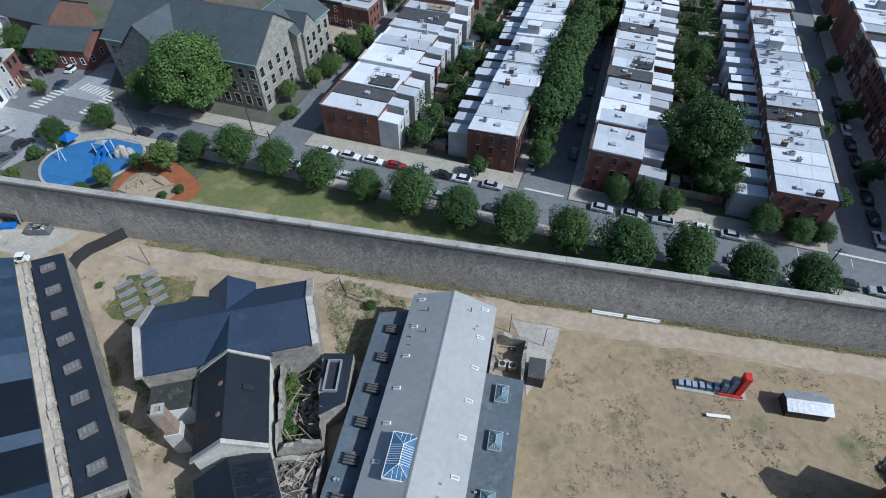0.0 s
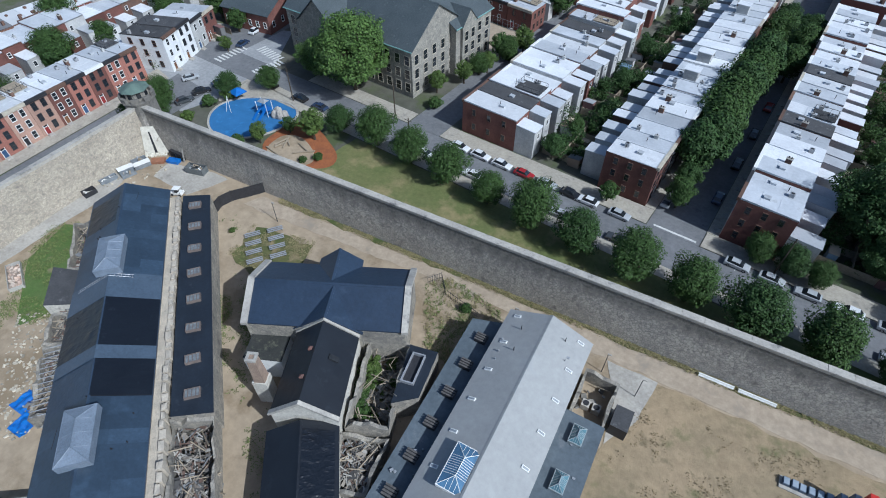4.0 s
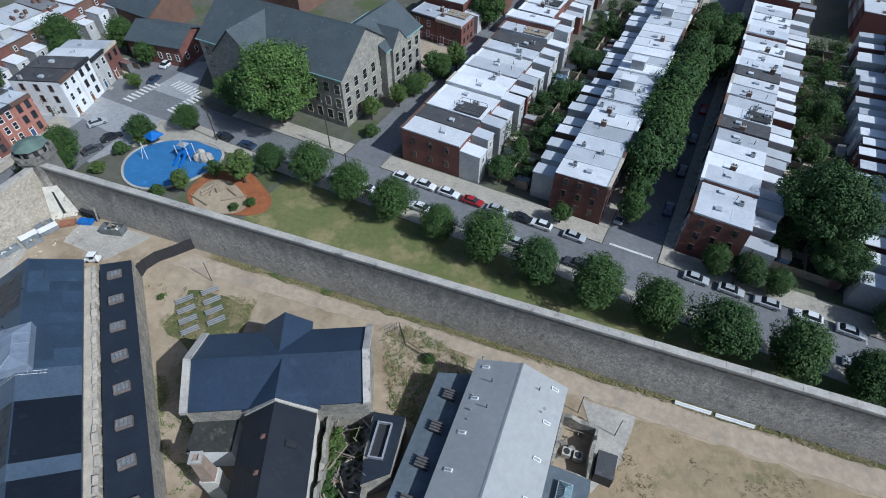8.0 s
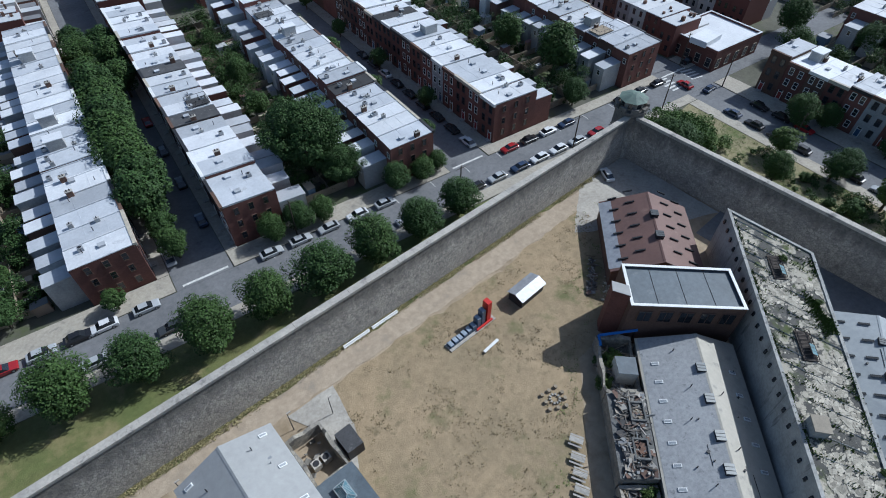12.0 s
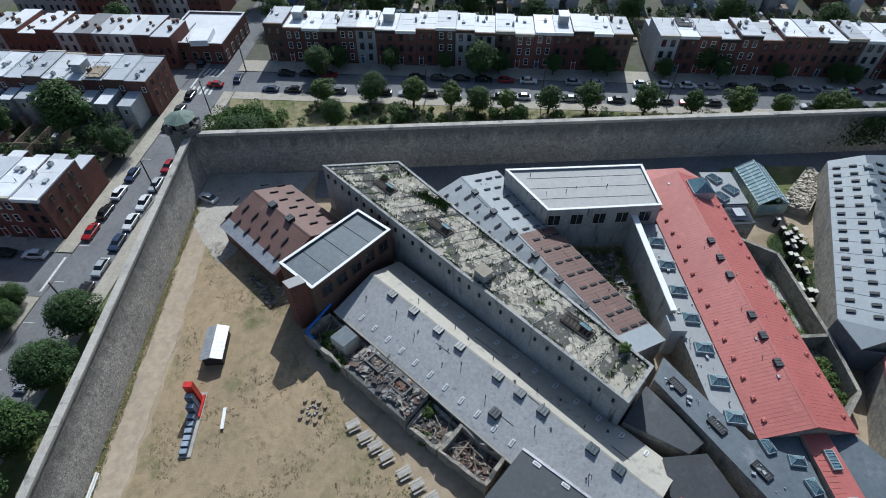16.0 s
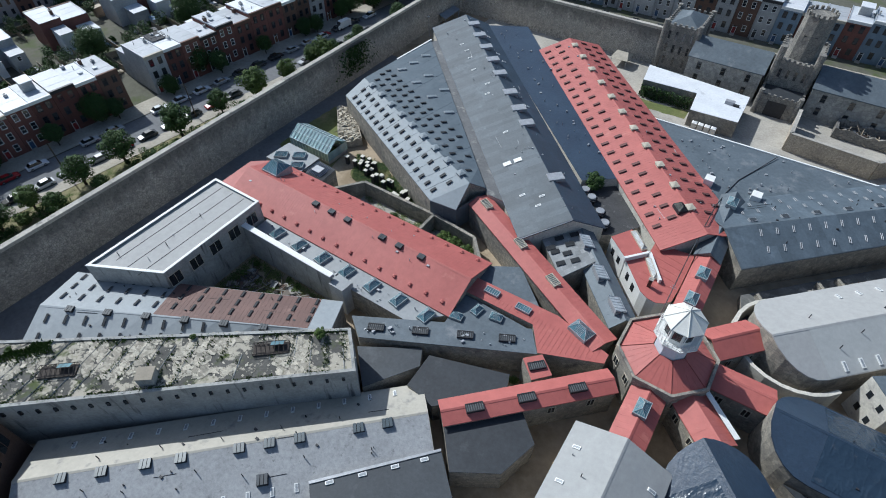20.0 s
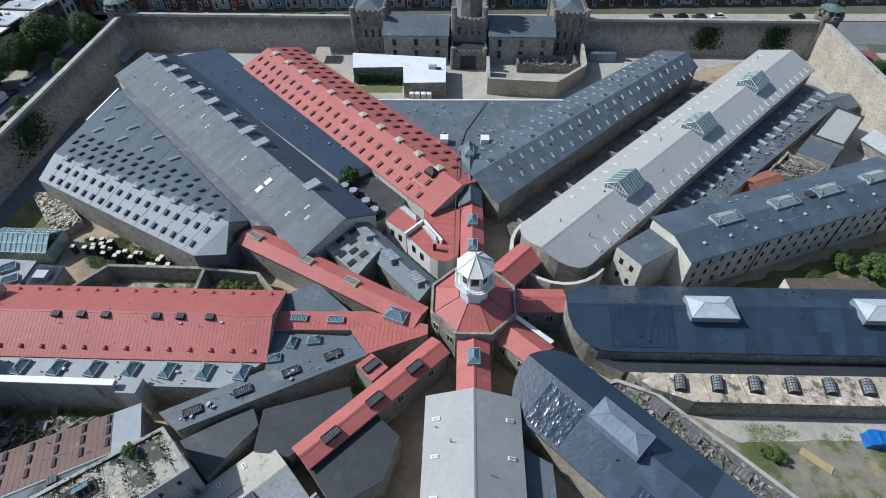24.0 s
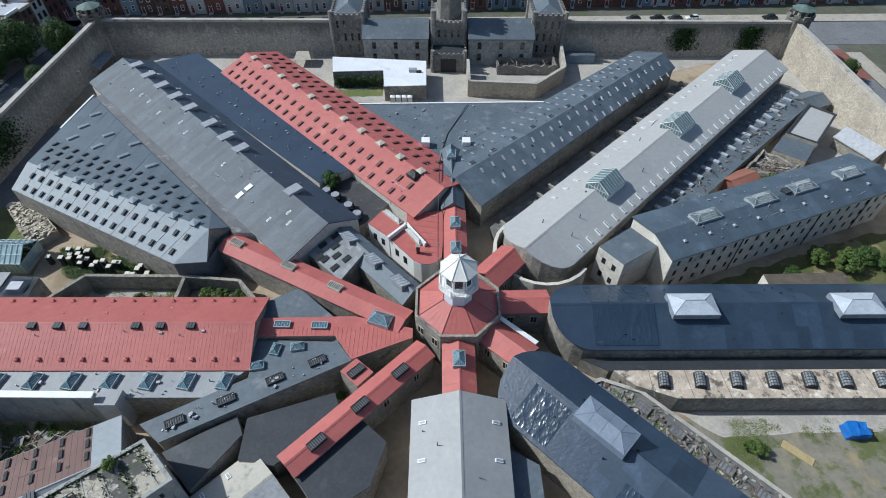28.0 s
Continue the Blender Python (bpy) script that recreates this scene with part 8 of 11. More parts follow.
# brick house with a mansard at the sandy lot
rng = random.Random(17)
for i, (a0, wd) in enumerate(((-86.6, 8.8), (-77.7, 8.9))):
    def P(s, d, a0=a0):
        return tuple(sk(a0 + s, 193.2 - 0.11 * (a0 + s + 86) + d))
    house(P, math.degrees(SKEW) - 90, wd, 8.5, 7.0, "red brick house with a grey mansard beside the sandy lot", "lot houses", rng, 0, [(wd, math.degrees(SKEW))] if i else None, M_BRICK, M_SILVERROOF, rear=False)
t = thing("lot_fence", *sk(-80, 192.2), 0, "tall mesh fence round the sandy lot", "fence")
for i in range(10):
    q, q2 = sk(-88 + i * 1.9, 192.4 - i * .2), sk(-86.1 + i * 1.9, 192.2 - i * .2)
    part("post", tube(BM(), q.x, q.y, 0, 2.6, 0.06, None, 6), M_GALV, t)
    bm = BM()
    for z in (0.2, 1.4, 2.5):
        rod(bm, (*q, z), (*q2, z), 0.035, 0, 4)
    part("rail", bm, M_GALV, t)
# white corner house and neighbours
rng = random.Random(16)
for i, (s0, wm, hh) in enumerate(((0, M_SIDING, 9.6), (6.2, M_SIDING, 9.6), (12.4, M_STUCCO, 8.6), (18.0, M_BRICK, 8.2))):
    def P(s, d, s0=s0):
        a = Vector((-122.5, 131.0)) + Vector((-0.62, 0.0)) * 0
        u, v = Vector((-0.25, 0.97)), Vector((-0.97, -0.25))
        return tuple(a + u * (s0 + s) + v * d)
    house(P, math.degrees(math.atan2(0.25, 0.97)), 6.1, 13.0, hh, "white three storey corner house with dark flat roof" if i < 2 else "pale house with flat roof", "corner houses", rng, 5.0, [(0.0, -75)] if i == 0 else None, wm, M_TAR if i < 2 else None)

# ---- stone school ----


def upright_windows(t, a, b, z, h, n, w=1.1, me=None, out=0.02, skip=()):
    """Windows along the wall from a to b (the wall's outside on the right)."""
    a, b = Vector(a), Vector(b)
    d = (b - a).normalized()
    k = Vector((d.y, -d.x))
    for i in range(n):
        if i in skip:
            continue
        q = a.lerp(b, (i + 0.5) / n) + k * out
        inst("window", me, t, Matrix.Translation((q.x, q.y, z)) @ pose(0, 0, 0, 0, 0, math.degrees(math.atan2(k.y, k.x))))


M_SCHOOL = mat("grey school stone", (0.33, 0.315, 0.28), (0.25, 0.24, 0.215), 0.9, scale=0.3, vor=(1.5, (0.2, 0.19, 0.17), 0.06), bump=0.5, bscale=4)
M_SLATE = mat("school slate", (0.074, 0.09, 0.099), (0.058, 0.073, 0.081), 0.7, scale=0.3, spot=((0.1, 0.115, 0.124), 0.6, 0.58, 0.1), bump=0.3, bscale=6)
M_TEAL = mat("green copper trim", (0.20, 0.36, 0.34), (0.16, 0.29, 0.28), 0.6, scale=1)
WIN_B = window_mesh(1.5, 2.4, M_CREAM)
gA = Gable((-56.6, 162.0), (-100.0, 167.5), 11.0, 11.0, 13.0, 20.5)
tA = pitched("stone_school", gA, M_SCHOOL, M_SLATE, "large grey stone school with steep slate roofs", "school", over=0.5)
gA2 = Gable((-84.5, 166.0), (-86.6, 151.5), 7.0, 7.0, 13.0, 19.5)
tA2 = pitched("school_gable", gA2, M_SCHOOL, M_SLATE, "projecting stone gable of the school", "school", over=0.5)
gA3 = Gable((-62.0, 168.0), (-59.6, 184.0), 8.0, 8.0, 13.0, 18.0)
tA3 = pitched("school_wing", gA3, M_SCHOOL, M_SLATE, "stone school wing with tall windows and green gutters", "school", over=0.5)
gA4 = Gable((-62.0, 173.0), (-52.6, 171.8), 3.2, 3.2, 13.0, 16.5)
tA4 = pitched("school_bay", gA4, M_SCHOOL, M_SLATE, "narrow stone gable bay of the school", "school", over=0.2)
for z in (2.6, 6.2, 9.8):
    upright_windows(tA, gA.xy(0, -11), gA.xy(0, 11), z, 2.4, 6, me=WIN_B)
    upright_windows(tA, gA.xy(43, -11), gA.xy(0, -11), z, 2.4, 14, me=WIN_B)
    upright_windows(tA3, gA3.xy(2, 8.0), gA3.xy(16, 8.0), z, 2.4, 4, me=WIN_B)
    upright_windows(tA4, gA4.xy(gA4.len, 3.0), gA4.xy(gA4.len, -3.0), z, 2.4, 2, me=WIN_B)
for g, t in ((gA, tA), (gA3, tA3)):
    for sg in (1, -1):
        bm = BM()
        rod(bm, g.p(-.5, sg * (g.right + .55)), g.p(g.len + .5, sg * (g.right + .55)), 0.16)
        part("gutter", bm, M_TEAL, t, "green copper gutter")
gO = Gable((-128, 214.0), (-100.0, 211.0), 10.0, 10.0, 9.5, 14.0)
tO = pitched("brick_school", gO, M_BRICKBR, M_SLATE, "red brick school building with slate roof", "school", over=0.5)
for s in (5, 14, 23):
    inst("chimney", CHIM, tO, gO.upright(s, -6) @ Matrix.Diagonal((2.2, 1.8, 2.4, 1)))
gO2 = Gable((-131.5, 166.4), (-114.4, 167.4), 6.5, 6.5, 6.0, 8.8)
tO2 = pitched("brick_hall", gO2, M_BRICK, M_SLATE, "low brick hall with grey pitched roof", "hall", over=0.5)
upright_windows(tO2, gO2.xy(0, 6.5), gO2.xy(17, 6.5), 2.6, 2, 6, me=WIN)
upright_windows(tO2, gO2.xy(17.1, 6.5), gO2.xy(17.1, -6.5), 2.6, 2, 3, me=WIN)
gO3 = Gable((-160, 186), (-134, 181), 8, 8, 6, 10)
tO3 = pitched("brick_hall", gO3, M_BRICKBR, M_SLATE, "long brick hall with grey pitched roof", "hall", over=0.5)
t = flat_block("corner_shop", skp((135.5, 128.5), (156, 128.5), (156, 146), (135.5, 146)), 5.6, M_BRICK, M_WHITEROOF, "low red brick corner building with white roof", "shop", 0.5, M_WHITEROOF)
part("roof_monitor", box(BM(), 150, 158, 115, 120, 5.6, 7.2), M_WHITEROOF, t)
upright_windows(t, sk(135.5, 146), sk(135.5, 128.5), 2.2, 2, 5, me=WIN_B)
upright_windows(t, sk(135.5, 128.5), sk(156, 128.5), 2.2, 2, 5, me=WIN_B)

# ---- playground ----
sheet("playground_surface", ellipse(-88.8, 124.6, 10.6, 8.6, 48, 0.5, 0.05), 0.09, M_BLUE, "blue rubber playground surface", "playground")
sheet("mulch_bed", ellipse(-70.5, 121.0, 10.0, 7.0, 40, -0.3, 0.12), 0.07, M_MULCH, "orange brown mulch bed", "mulch")
sheet("play_dirt", ellipse(-71.2, 118.6, 6.6, 4.6, 36, -0.3, 0.08), 0.10, M_DIRT, "bare play area with logs", "ground")
sheet("plaza", [(-101, 126), (-84, 137.5), (-96, 139.5), (-106, 131)], 0.08, M_PAVE, "pale paved plaza beside the playground", "paving")
t = thing("playground_edge", -88.8, 124.6, 0, "low pale concrete kerb round the playground", "kerb")
o, i2 = ellipse(-88.8, 124.6, 11.1, 9.1, 48, 0.5, 0.05), ellipse(-88.8, 124.6, 10.6, 8.6, 48, 0.5, 0.05)
bm = BM()
ov, iv = [bm.verts.new((*p, 0.28)) for p in o], [bm.verts.new((*p, 0.28)) for p in i2]
ol, il = [bm.verts.new((*p, 0.0)) for p in o], [bm.verts.new((*p, 0.0)) for p in i2]
for j in range(48):
    k = (j + 1) % 48
    bm.faces.new((ov[j], ov[k], iv[k], iv[j]))
    bm.faces.new((ol[j], ol[k], ov[k], ov[j]))
    bm.faces.new((iv[j], iv[k], il[k], il[j]))
part("kerb", bm, M_CAP, t)
t = thing("play_frame", -86.5, 127.5, 0.09, "blue and white climbing frame with slides", "play equipment")
for dx in (-1.6, 0, 1.6):
    for dy in (-1, 1):
        bm = BM()
        rod(bm, (-86.5 + dx, 127.5 + dy, 0.05), (-86.5 + dx, 127.5 + dy, 3.6), 0.08)
        part("post", bm, M_WHITE if dx else MATS["blue tarpaulin"], t)
part("deck", box(BM(), -88.1, -84.9, 126.5, 128.5, 1.5, 1.62), M_TARP, t)
for x0 in (-87.6, -86.0):
    part("slide", slab(BM(), [(x0, 126.5, 1.7), (x0 + .7, 126.5, 1.7), (x0 + .7, 123.6, 0.3), (x0, 123.6, 0.3)], 0.12), M_TARP, t)
part("roof", hip(BM(), 2.4, 1.8, 3.6, 4.2, 0.8, 0, Matrix.Translation((-86.5, 127.5, 0))), M_GALV, t)
t = thing("climbing_rocks", -82.5, 128.6, 0.09, "grey moulded climbing rocks", "play equipment")
rng = random.Random(21)
for i in range(6):
    bm = BM()
    bmesh.ops.create_icosphere(bm, subdivisions=2, radius=1.0)
    for v in bm.verts:
        v.co *= 1 + 0.25 * noise.noise(v.co * 1.7 + Vector((i * 5, 0, 0)))
    bmesh.ops.transform(bm, matrix=Matrix.Translation((-82.5 + rng.uniform(-1.8, 1.8), 128.6 + rng.uniform(-1.2, 1.2), 0.6)) @ Matrix.Diagonal((1.1, 0.9, rng.uniform(0.9, 1.9), 1)), verts=bm.verts)
    part("rock", bm, M_CAP, t)
t = thing("shade_canopy", -96.8, 129.2, 0, "bright blue fabric shade canopy on a pole", "canopy")
part("pole", tube(BM(), -96.8, 129.2, 0, 3.0, 0.08), M_GALV, t)
bm = BM()
vs = [bm.verts.new((-96.8 + 2.3 * math.cos(a * math.pi / 2 + .6), 129.2 + 2.3 * math.sin(a * math.pi / 2 + .6), 2.4)) for a in range(4)]
top = bm.verts.new((-96.8, 129.2, 3.5))
low = [bm.verts.new(v.co - Vector((0, 0, 0.25))) for v in vs]
for j in range(4):
    bm.faces.new((vs[j], vs[(j + 1) % 4], top))
    bm.faces.new((low[j], low[(j + 1) % 4], vs[(j + 1) % 4], vs[j]))
part("fabric", bm, M_TARP, t)
t = thing("swing_frame", -95.0, 123.4, 0.09, "thin white swing frame", "play equipment")
for dx, dy in ((-.8, 0), (.8, 0)):
    bm = BM()
    rod(bm, (-95 + dx, 123.4, 0.09), (-95, 124.2, 4.2), 0.06)
    part("leg", bm, M_WHITE, t)
rng = random.Random(22)
for i in range(7):
    a = rng.uniform(0, 6.28)
    x, y, l = -71.5 + rng.uniform(-4, 4), 118.4 + rng.uniform(-2.4, 2.4), rng.uniform(1.2, 2.6)
    t = thing("log", x, y, 0.1, "pale weathered log lying on the play area", "log", "play logs")
    bm = BM()
    rod(bm, (x - l * math.cos(a), y - l * math.sin(a), 0.32), (x + l * math.cos(a), y + l * math.sin(a), 0.34), 0.2, 0, 7)
    part("trunk", bm, M_WOOD, t)
for x, y, k, s in ((-69.0, 124.6, "small", 1.7), (-79.4, 117.6, "small", 1.15), (-83.5, 114.6, "bush", 1.3), (-75.8, 124.0, "small", 0.95), (-93.0, 137.0, "street", 0.8), (-101.5, 123.4, "bush", 1.4), (-110.5, 117.3, "street", 0.95), (-167, 131, "street", 1.5), (-150.5, 117.5, "street", 1.4), (-149, 155, "street", 1.4), (-124, 158, "small", 1.6), (-101.0, 116.2, "bush", 1.2), (-99.5, 128.5, "bush", 1.5), (-107.5, 113.5, "street", 0.78), (-113, 109.0, "small", 1.1), (-66, 116.6, "bush", 0.8), (-63.5, 119, "bush", 0.9), (-128, 133.5, "bush", 0.9),
                   (-54.0, 156.5, "small", 1.3), (-50.0, 164, "small", 1.4), (-47.0, 172, "small", 1.3), (-45.0, 181, "street", 0.8), (-51, 150, "bush", 1.5), (-43.0, 216, "street", 1.35), (-47.2, 180.5, "small", 1.6), (-42.5, 186, "small", 1.7), (-48.5, 170, "street", 0.75), (-44.6, 181, "bush", 1.9), (-100, 129.5, "street", 0.75), (-110, 178, "street", 1.0), (-136, 163, "street", 1.1), (-143, 150, "street", 1.0), (-118, 147, "small", 1.0), (-146, 98, "street", 1.1), (-149, 116, "row", 1.1), (-144, 75, "row", 0.9), (-150, 132, "row", 1.0), (-122.0, 64, "small", 1.1), (-123, 78, "bush", 1.0), (-176, 150, "row", 1.2), (-182, 110, "row", 1.1)):
    plant(k, x, y, s, "beside the playground" if x > -110 and y < 140 else "among the houses")

# ---- cars ----
CARS = {}
TYRE = mat("tyre rubber", (0.02, 0.02, 0.02), None, 0.9)
RIM = mat("wheel alloy", (0.4, 0.4, 0.42), None, 0.4, metal=0.6)
bm = BM()
for side in (0,):
    m2 = Matrix.Rotation(math.pi / 2, 4, 'X')
    tube(bm, 0, 0, -0.1, 0.1, 0.32, 0.32, 14, 0)
    tube(bm, 0, 0, -0.115, 0.115, 0.19, 0.19, 10, 1)
    bmesh.ops.transform(bm, matrix=m2, verts=bm.verts)
WHEEL = to_mesh(bm, "wheel", [TYRE, RIM])


def car_meshes(col, name, tall=0.0, long=0.0):
    paint = mat("car paint " + name, col, tuple(c * 0.9 for c in col), 0.25, scale=3, spec=0.7)
    bm = BM()
    prof = [(2.18 + long, 0.30), (2.25 + long, 0.58), (2.05 + long, 0.76), (1.15, 0.92), (-1.75 - long, 0.98), (-2.15 - long, 0.92), (-2.25 - long, 0.55), (-2.15 - long, 0.30)]
    L = [bm.verts.new((x, -0.80, z)) for x, z in prof]
    Lm = [bm.verts.new((x, -0.90, z * 0.93 + 0.02)) for x, z in prof]
    Rm = [bm.verts.new((x, 0.90, z * 0.93 + 0.02)) for x, z in prof]
    R = [bm.verts.new((x, 0.80, z)) for x, z in prof]
    n = len(prof)
    for a, b2 in ((Lm, L), (L, R), (R, Rm)):
        for i in range(n):
            bm.faces.new((a[i], b2[i], b2[(i + 1) % n], a[(i + 1) % n]))
    bm.faces.new(Lm[::-1])
    bm.faces.new(Rm)
    cab = [(1.1, 0.90), (0.35, 1.42 + tall), (-1.15 - long * .8, 1.44 + tall), (-1.85 - long, 0.95)]
    A = [bm.verts.new((x, -0.78 if i in (0, 3) else -0.60, z)) for i, (x, z) in enumerate(cab)]
    B = [bm.verts.new((x, 0.78 if i in (0, 3) else 0.60, z)) for i, (x, z) in enumerate(cab)]
    bm.faces.new((A[1], A[2], B[2], B[1]))
    body = to_mesh(bm, "body", paint)
    bm = BM()
    A = [bm.verts.new((x, -0.77 if i in (0, 3) else -0.59, z - 0.01)) for i, (x, z) in enumerate(cab)]
    B = [bm.verts.new((x, 0.77 if i in (0, 3) else 0.59, z - 0.01)) for i, (x, z) in enumerate(cab)]
    bm.faces.new((A[0], A[1], B[1], B[0]))
    bm.faces.new((A[2], A[3], B[3], B[2]))
    bm.faces.new(A)
    bm.faces.new(B[::-1])
    glassm = to_mesh(bm, "cabin_glass", M_PANE)
    return body, glassm


PAINTS = (("white", (0.72, 0.73, 0.74)), ("silver", (0.42, 0.44, 0.46)), ("black", (0.018, 0.018, 0.02)), ("charcoal", (0.06, 0.065, 0.07)), ("red", (0.32, 0.02, 0.025)), ("navy", (0.03, 0.05, 0.10)))
for nm, col in PAINTS:
    CARS[nm] = car_meshes(col, nm, 0.0) if nm in ("red", "silver", "navy") else car_meshes(col, nm, 0.15, 0.1)


def car(x, y, head, colour, where="parked at the kerb"):
    t = thing("car", x, y, 0, f"{colour} car {where}", "car", "parked cars")
    m = Matrix.Translation((x, y, 0.0)) @ pose(0, 0, 0, 0, 0, head)
    body, gl = CARS[colour]
    b = inst("body", body, t, m)
    inst("cabin_glass", gl, t, m)
    for wx in (1.38, -1.38):
        for wy in (-0.82, 0.82):
            inst("wheel", WHEEL, t, m @ pose(wx, wy, 0.33))


rng = random.Random(31)
ANG = math.degrees(SKEW)


def pick_paint():
    return rng.choice(("white", "white", "silver", "black", "black", "charcoal", "navy", "red", "silver", "charcoal"))


first = {0: "white", 1: "white", 2: "white", 3: "red", 4: "silver", 5: "black"}
a = -53.8
for i in range(6):
    q = sk(a + i * 5.6, 132.4)
    car(q.x, q.y, ANG, first[i])
for a in (-22.0, -15.0, 8.0, 14.0, 20.0, 26.5, 33.0, 66.5, 72.5, 78.5, 84.5, 104.0, 111.0, 118.0):
    q = sk(a, 132.4)
    car(q.x, q.y, ANG + (180 if rng.random() < .3 else 0), pick_paint())
for a in (-110, -99.0, -92.0, -84.0, -66.0, -59.5, -46.0, -25.0, -12.5, 34.0, 51.5, 57.5, 64.0, 69.8, 75.6, 81.5, 88.0, 96.0):
    q = sk(a, 125.7)
    car(q.x, q.y, ANG + 180, pick_paint())
for i in range(28):
    b = 112 - i * 6.1
    if rng.random() < 0.85:
        q = sk(122.1, b)
        car(q.x, q.y, ANG + 90, pick_paint())
    if rng.random() < 0.85:
        q = sk(130.5, b - 2)
        car(q.x, q.y, ANG - 90, pick_paint())
for i in range(9):
    for a in ((-8.5, -0.3) if i % 2 else (-8.5,)):
        q = sk(a, 142 + i * 7.0)
        car(q.x, q.y, ANG + 90, pick_paint())
    q = sk(59.9, 140 + i * 6.4)
    car(q.x, q.y, ANG + 90, pick_paint())
for x, y, h in ((-115.7, 130.6, 60), (-107.9, 127.0, 60), (-106.6, 132.2, 60), (-108.4, 121.6, 70), (-108.8, 112, 85), (-117, 152, 95), (-119.5, 160, 95), (138, 112, 80), (141, 106.5, 0), (150, 118.5, 175)):
    car(x, y, h, pick_paint())
for x in (58, 48, 40, -62, -70, -76, -82, -108, 86, 98, 110, -118):
    car(x, -121.0 + 0.025 * x, 2, pick_paint(), "parked on the avenue")
car(-113.5, -108.5, 3, "white", "driving on the avenue")
for i in range(4):
    car(-111 - i * .4, 20 + i * 17.0, 90, pick_paint())

# ---- gatehouse ----
M_GATE2 = mat("pale gatehouse stone", (0.44, 0.43, 0.40), (0.33, 0.325, 0.305), 0.9, scale=0.3, spot=((0.22, 0.215, 0.2), 0.4, 0.57, 0.12), vor=(1.6, (0.28, 0.27, 0.25), 0.05), bump=0.5, bscale=4)
tq = thing("gatehouse", 0, -98, 0, "dark stone castle gatehouse with towers", "gatehouse")
WIN_G = window_mesh(1.0, 1.9, M_GATE)
WIN_N = window_mesh(0.6, 2.2, M_GATE)


def battlements(parent, pts, z, m, w=0.9, gap=0.9, h=0.9):
    n = len(pts)
    for i in range(n):
        a, b = Vector(pts[i]), Vector(pts[(i + 1) % n])
        L = (b - a).length
        k = max(2, int(L / (w + gap)))
        ang = math.degrees(math.atan2((b - a).y, (b - a).x))
        for j in range(k):
            q = a.lerp(b, (j + 0.5) / k)
            part("battlement", box(BM(), -w / 2, w / 2, -0.25, 0.25, z, z + h, 0, Matrix.Translation((q.x, q.y, 0)) @ pose(0, 0, 0, 0, 0, ang)), m, parent)


for x0, x1 in ((24.0, 33.0), (-33.4, -24.4)):
    pts = [(x0, -108), (x1, -108), (x1, -96.2), (x0, -96.2)]
    tt = part("end_tower", prism(BM(), pts, -0.05, 12.4), M_GATE, tq)
    part("tower_roof", hip(BM(), 10.4, 7.6, 12.4, 14.2, 3.4, 0, Matrix.Translation(((x0 + x1) / 2, -102.1, 0)) @ pose(0, 0, 0, 0, 0, 90)), M_SLATEMEM, tq, "slate blue hipped roof")
    battlements(tq, pts, 12.4, M_GATE, 0.7, 0.6, 0.7)
    for z in (2.8, 6.2, 9.8):
        upright_windows(tq, (x1 - .6, -96.2), (x0 + .6, -96.2), z, 2, 4 if z > 5 else 3, me=WIN_N)
    for (px, py) in pts:
        part("buttress", tube(BM(), px, py, -0.05, 13.6, 0.75, 0.65, 8), M_GATE, tq)
for xa, xb in ((5.6, 23.9), (-24.3, -6.0)):
    gg = Gable((xa, -97.6), (xb, -97.6), 6.4, 5.8, 8.2, 11.2)
    bm = BM()
    prism(bm, [(xa, -103.4), (xb, -103.4), (xb, -91.4), (xa, -91.4)], -0.05, 8.0)
    part("range_wall", bm, M_GATE2, tq, "paler squared stone wall")
    bm = BM()
    for sg in (1, -1):
        slab(bm, [gg.p(s, u) for s, u in gg.side(sg, 0.3)], 0.25)
    part("range_roof", bm, M_SLATEMEM, tq, "slate blue pitched roof")
    for z in (2.6, 6.0):
        upright_windows(tq, (xb, -91.4), (xa, -91.4), z, 2, 3, me=WIN_G)
pts = [(-5.2, -108), (4.6, -108), (4.6, -93.4), (-5.2, -93.4)]
part("centre_block", prism(BM(), pts, -0.05, 11.6), M_GATE, tq)
battlements(tq, pts, 11.6, M_GATE, 0.6, 0.6, 0.7)
for px in (-4.6, 4.0):
    part("turret", tube(BM(), px, -93.8, -0.05, 15.0, 0.9, 0.8, 8), M_GATE, tq)
part("clock_tower", tube(BM(), -0.4, -98.5, 11.5, 22.0, 3.5, 3.3, 8), M_GATE, tq)
battlements(tq, [(-0.4 + 3.3 * math.cos(math.pi / 4 * i), -98.5 + 3.3 * math.sin(math.pi / 4 * i)) for i in range(8)], 22.0, M_GATE, 0.6, 0.6, 0.8)
for i in range(8):
    a = math.pi / 4 * (i + .5)
    inst("window", WIN_N, tq, Matrix.Translation((-0.4 + 3.12 * math.cos(a), -98.5 + 3.12 * math.sin(a), 16.5)) @ pose(0, 0, 0, 0, 0, math.degrees(a)))
upright_windows(tq, (3.4, -93.4), (-4.0, -93.4), 8.6, 2, 4, me=WIN_N)
pts = [(4.4, -93.3), (-5.0, -93.3), (-5.0, -87.4), (4.4, -87.4)]
part("gate_porch", prism(BM(), pts, -0.05, 5.2), M_GATE, tq)
part("porch_roof", prism(BM(), [(4.1, -93.0), (-4.7, -93.0), (-4.7, -87.7), (4.1, -87.7)], 5.2, 5.28), M_DARKMEM, tq)
battlements(tq, pts, 5.2, M_GATE, 0.6, 0.6, 0.5)
part("gate_arch", box(BM(), -2.4, 2.0, -87.5, -87.3, 0, 4.0), M_DARK, tq)
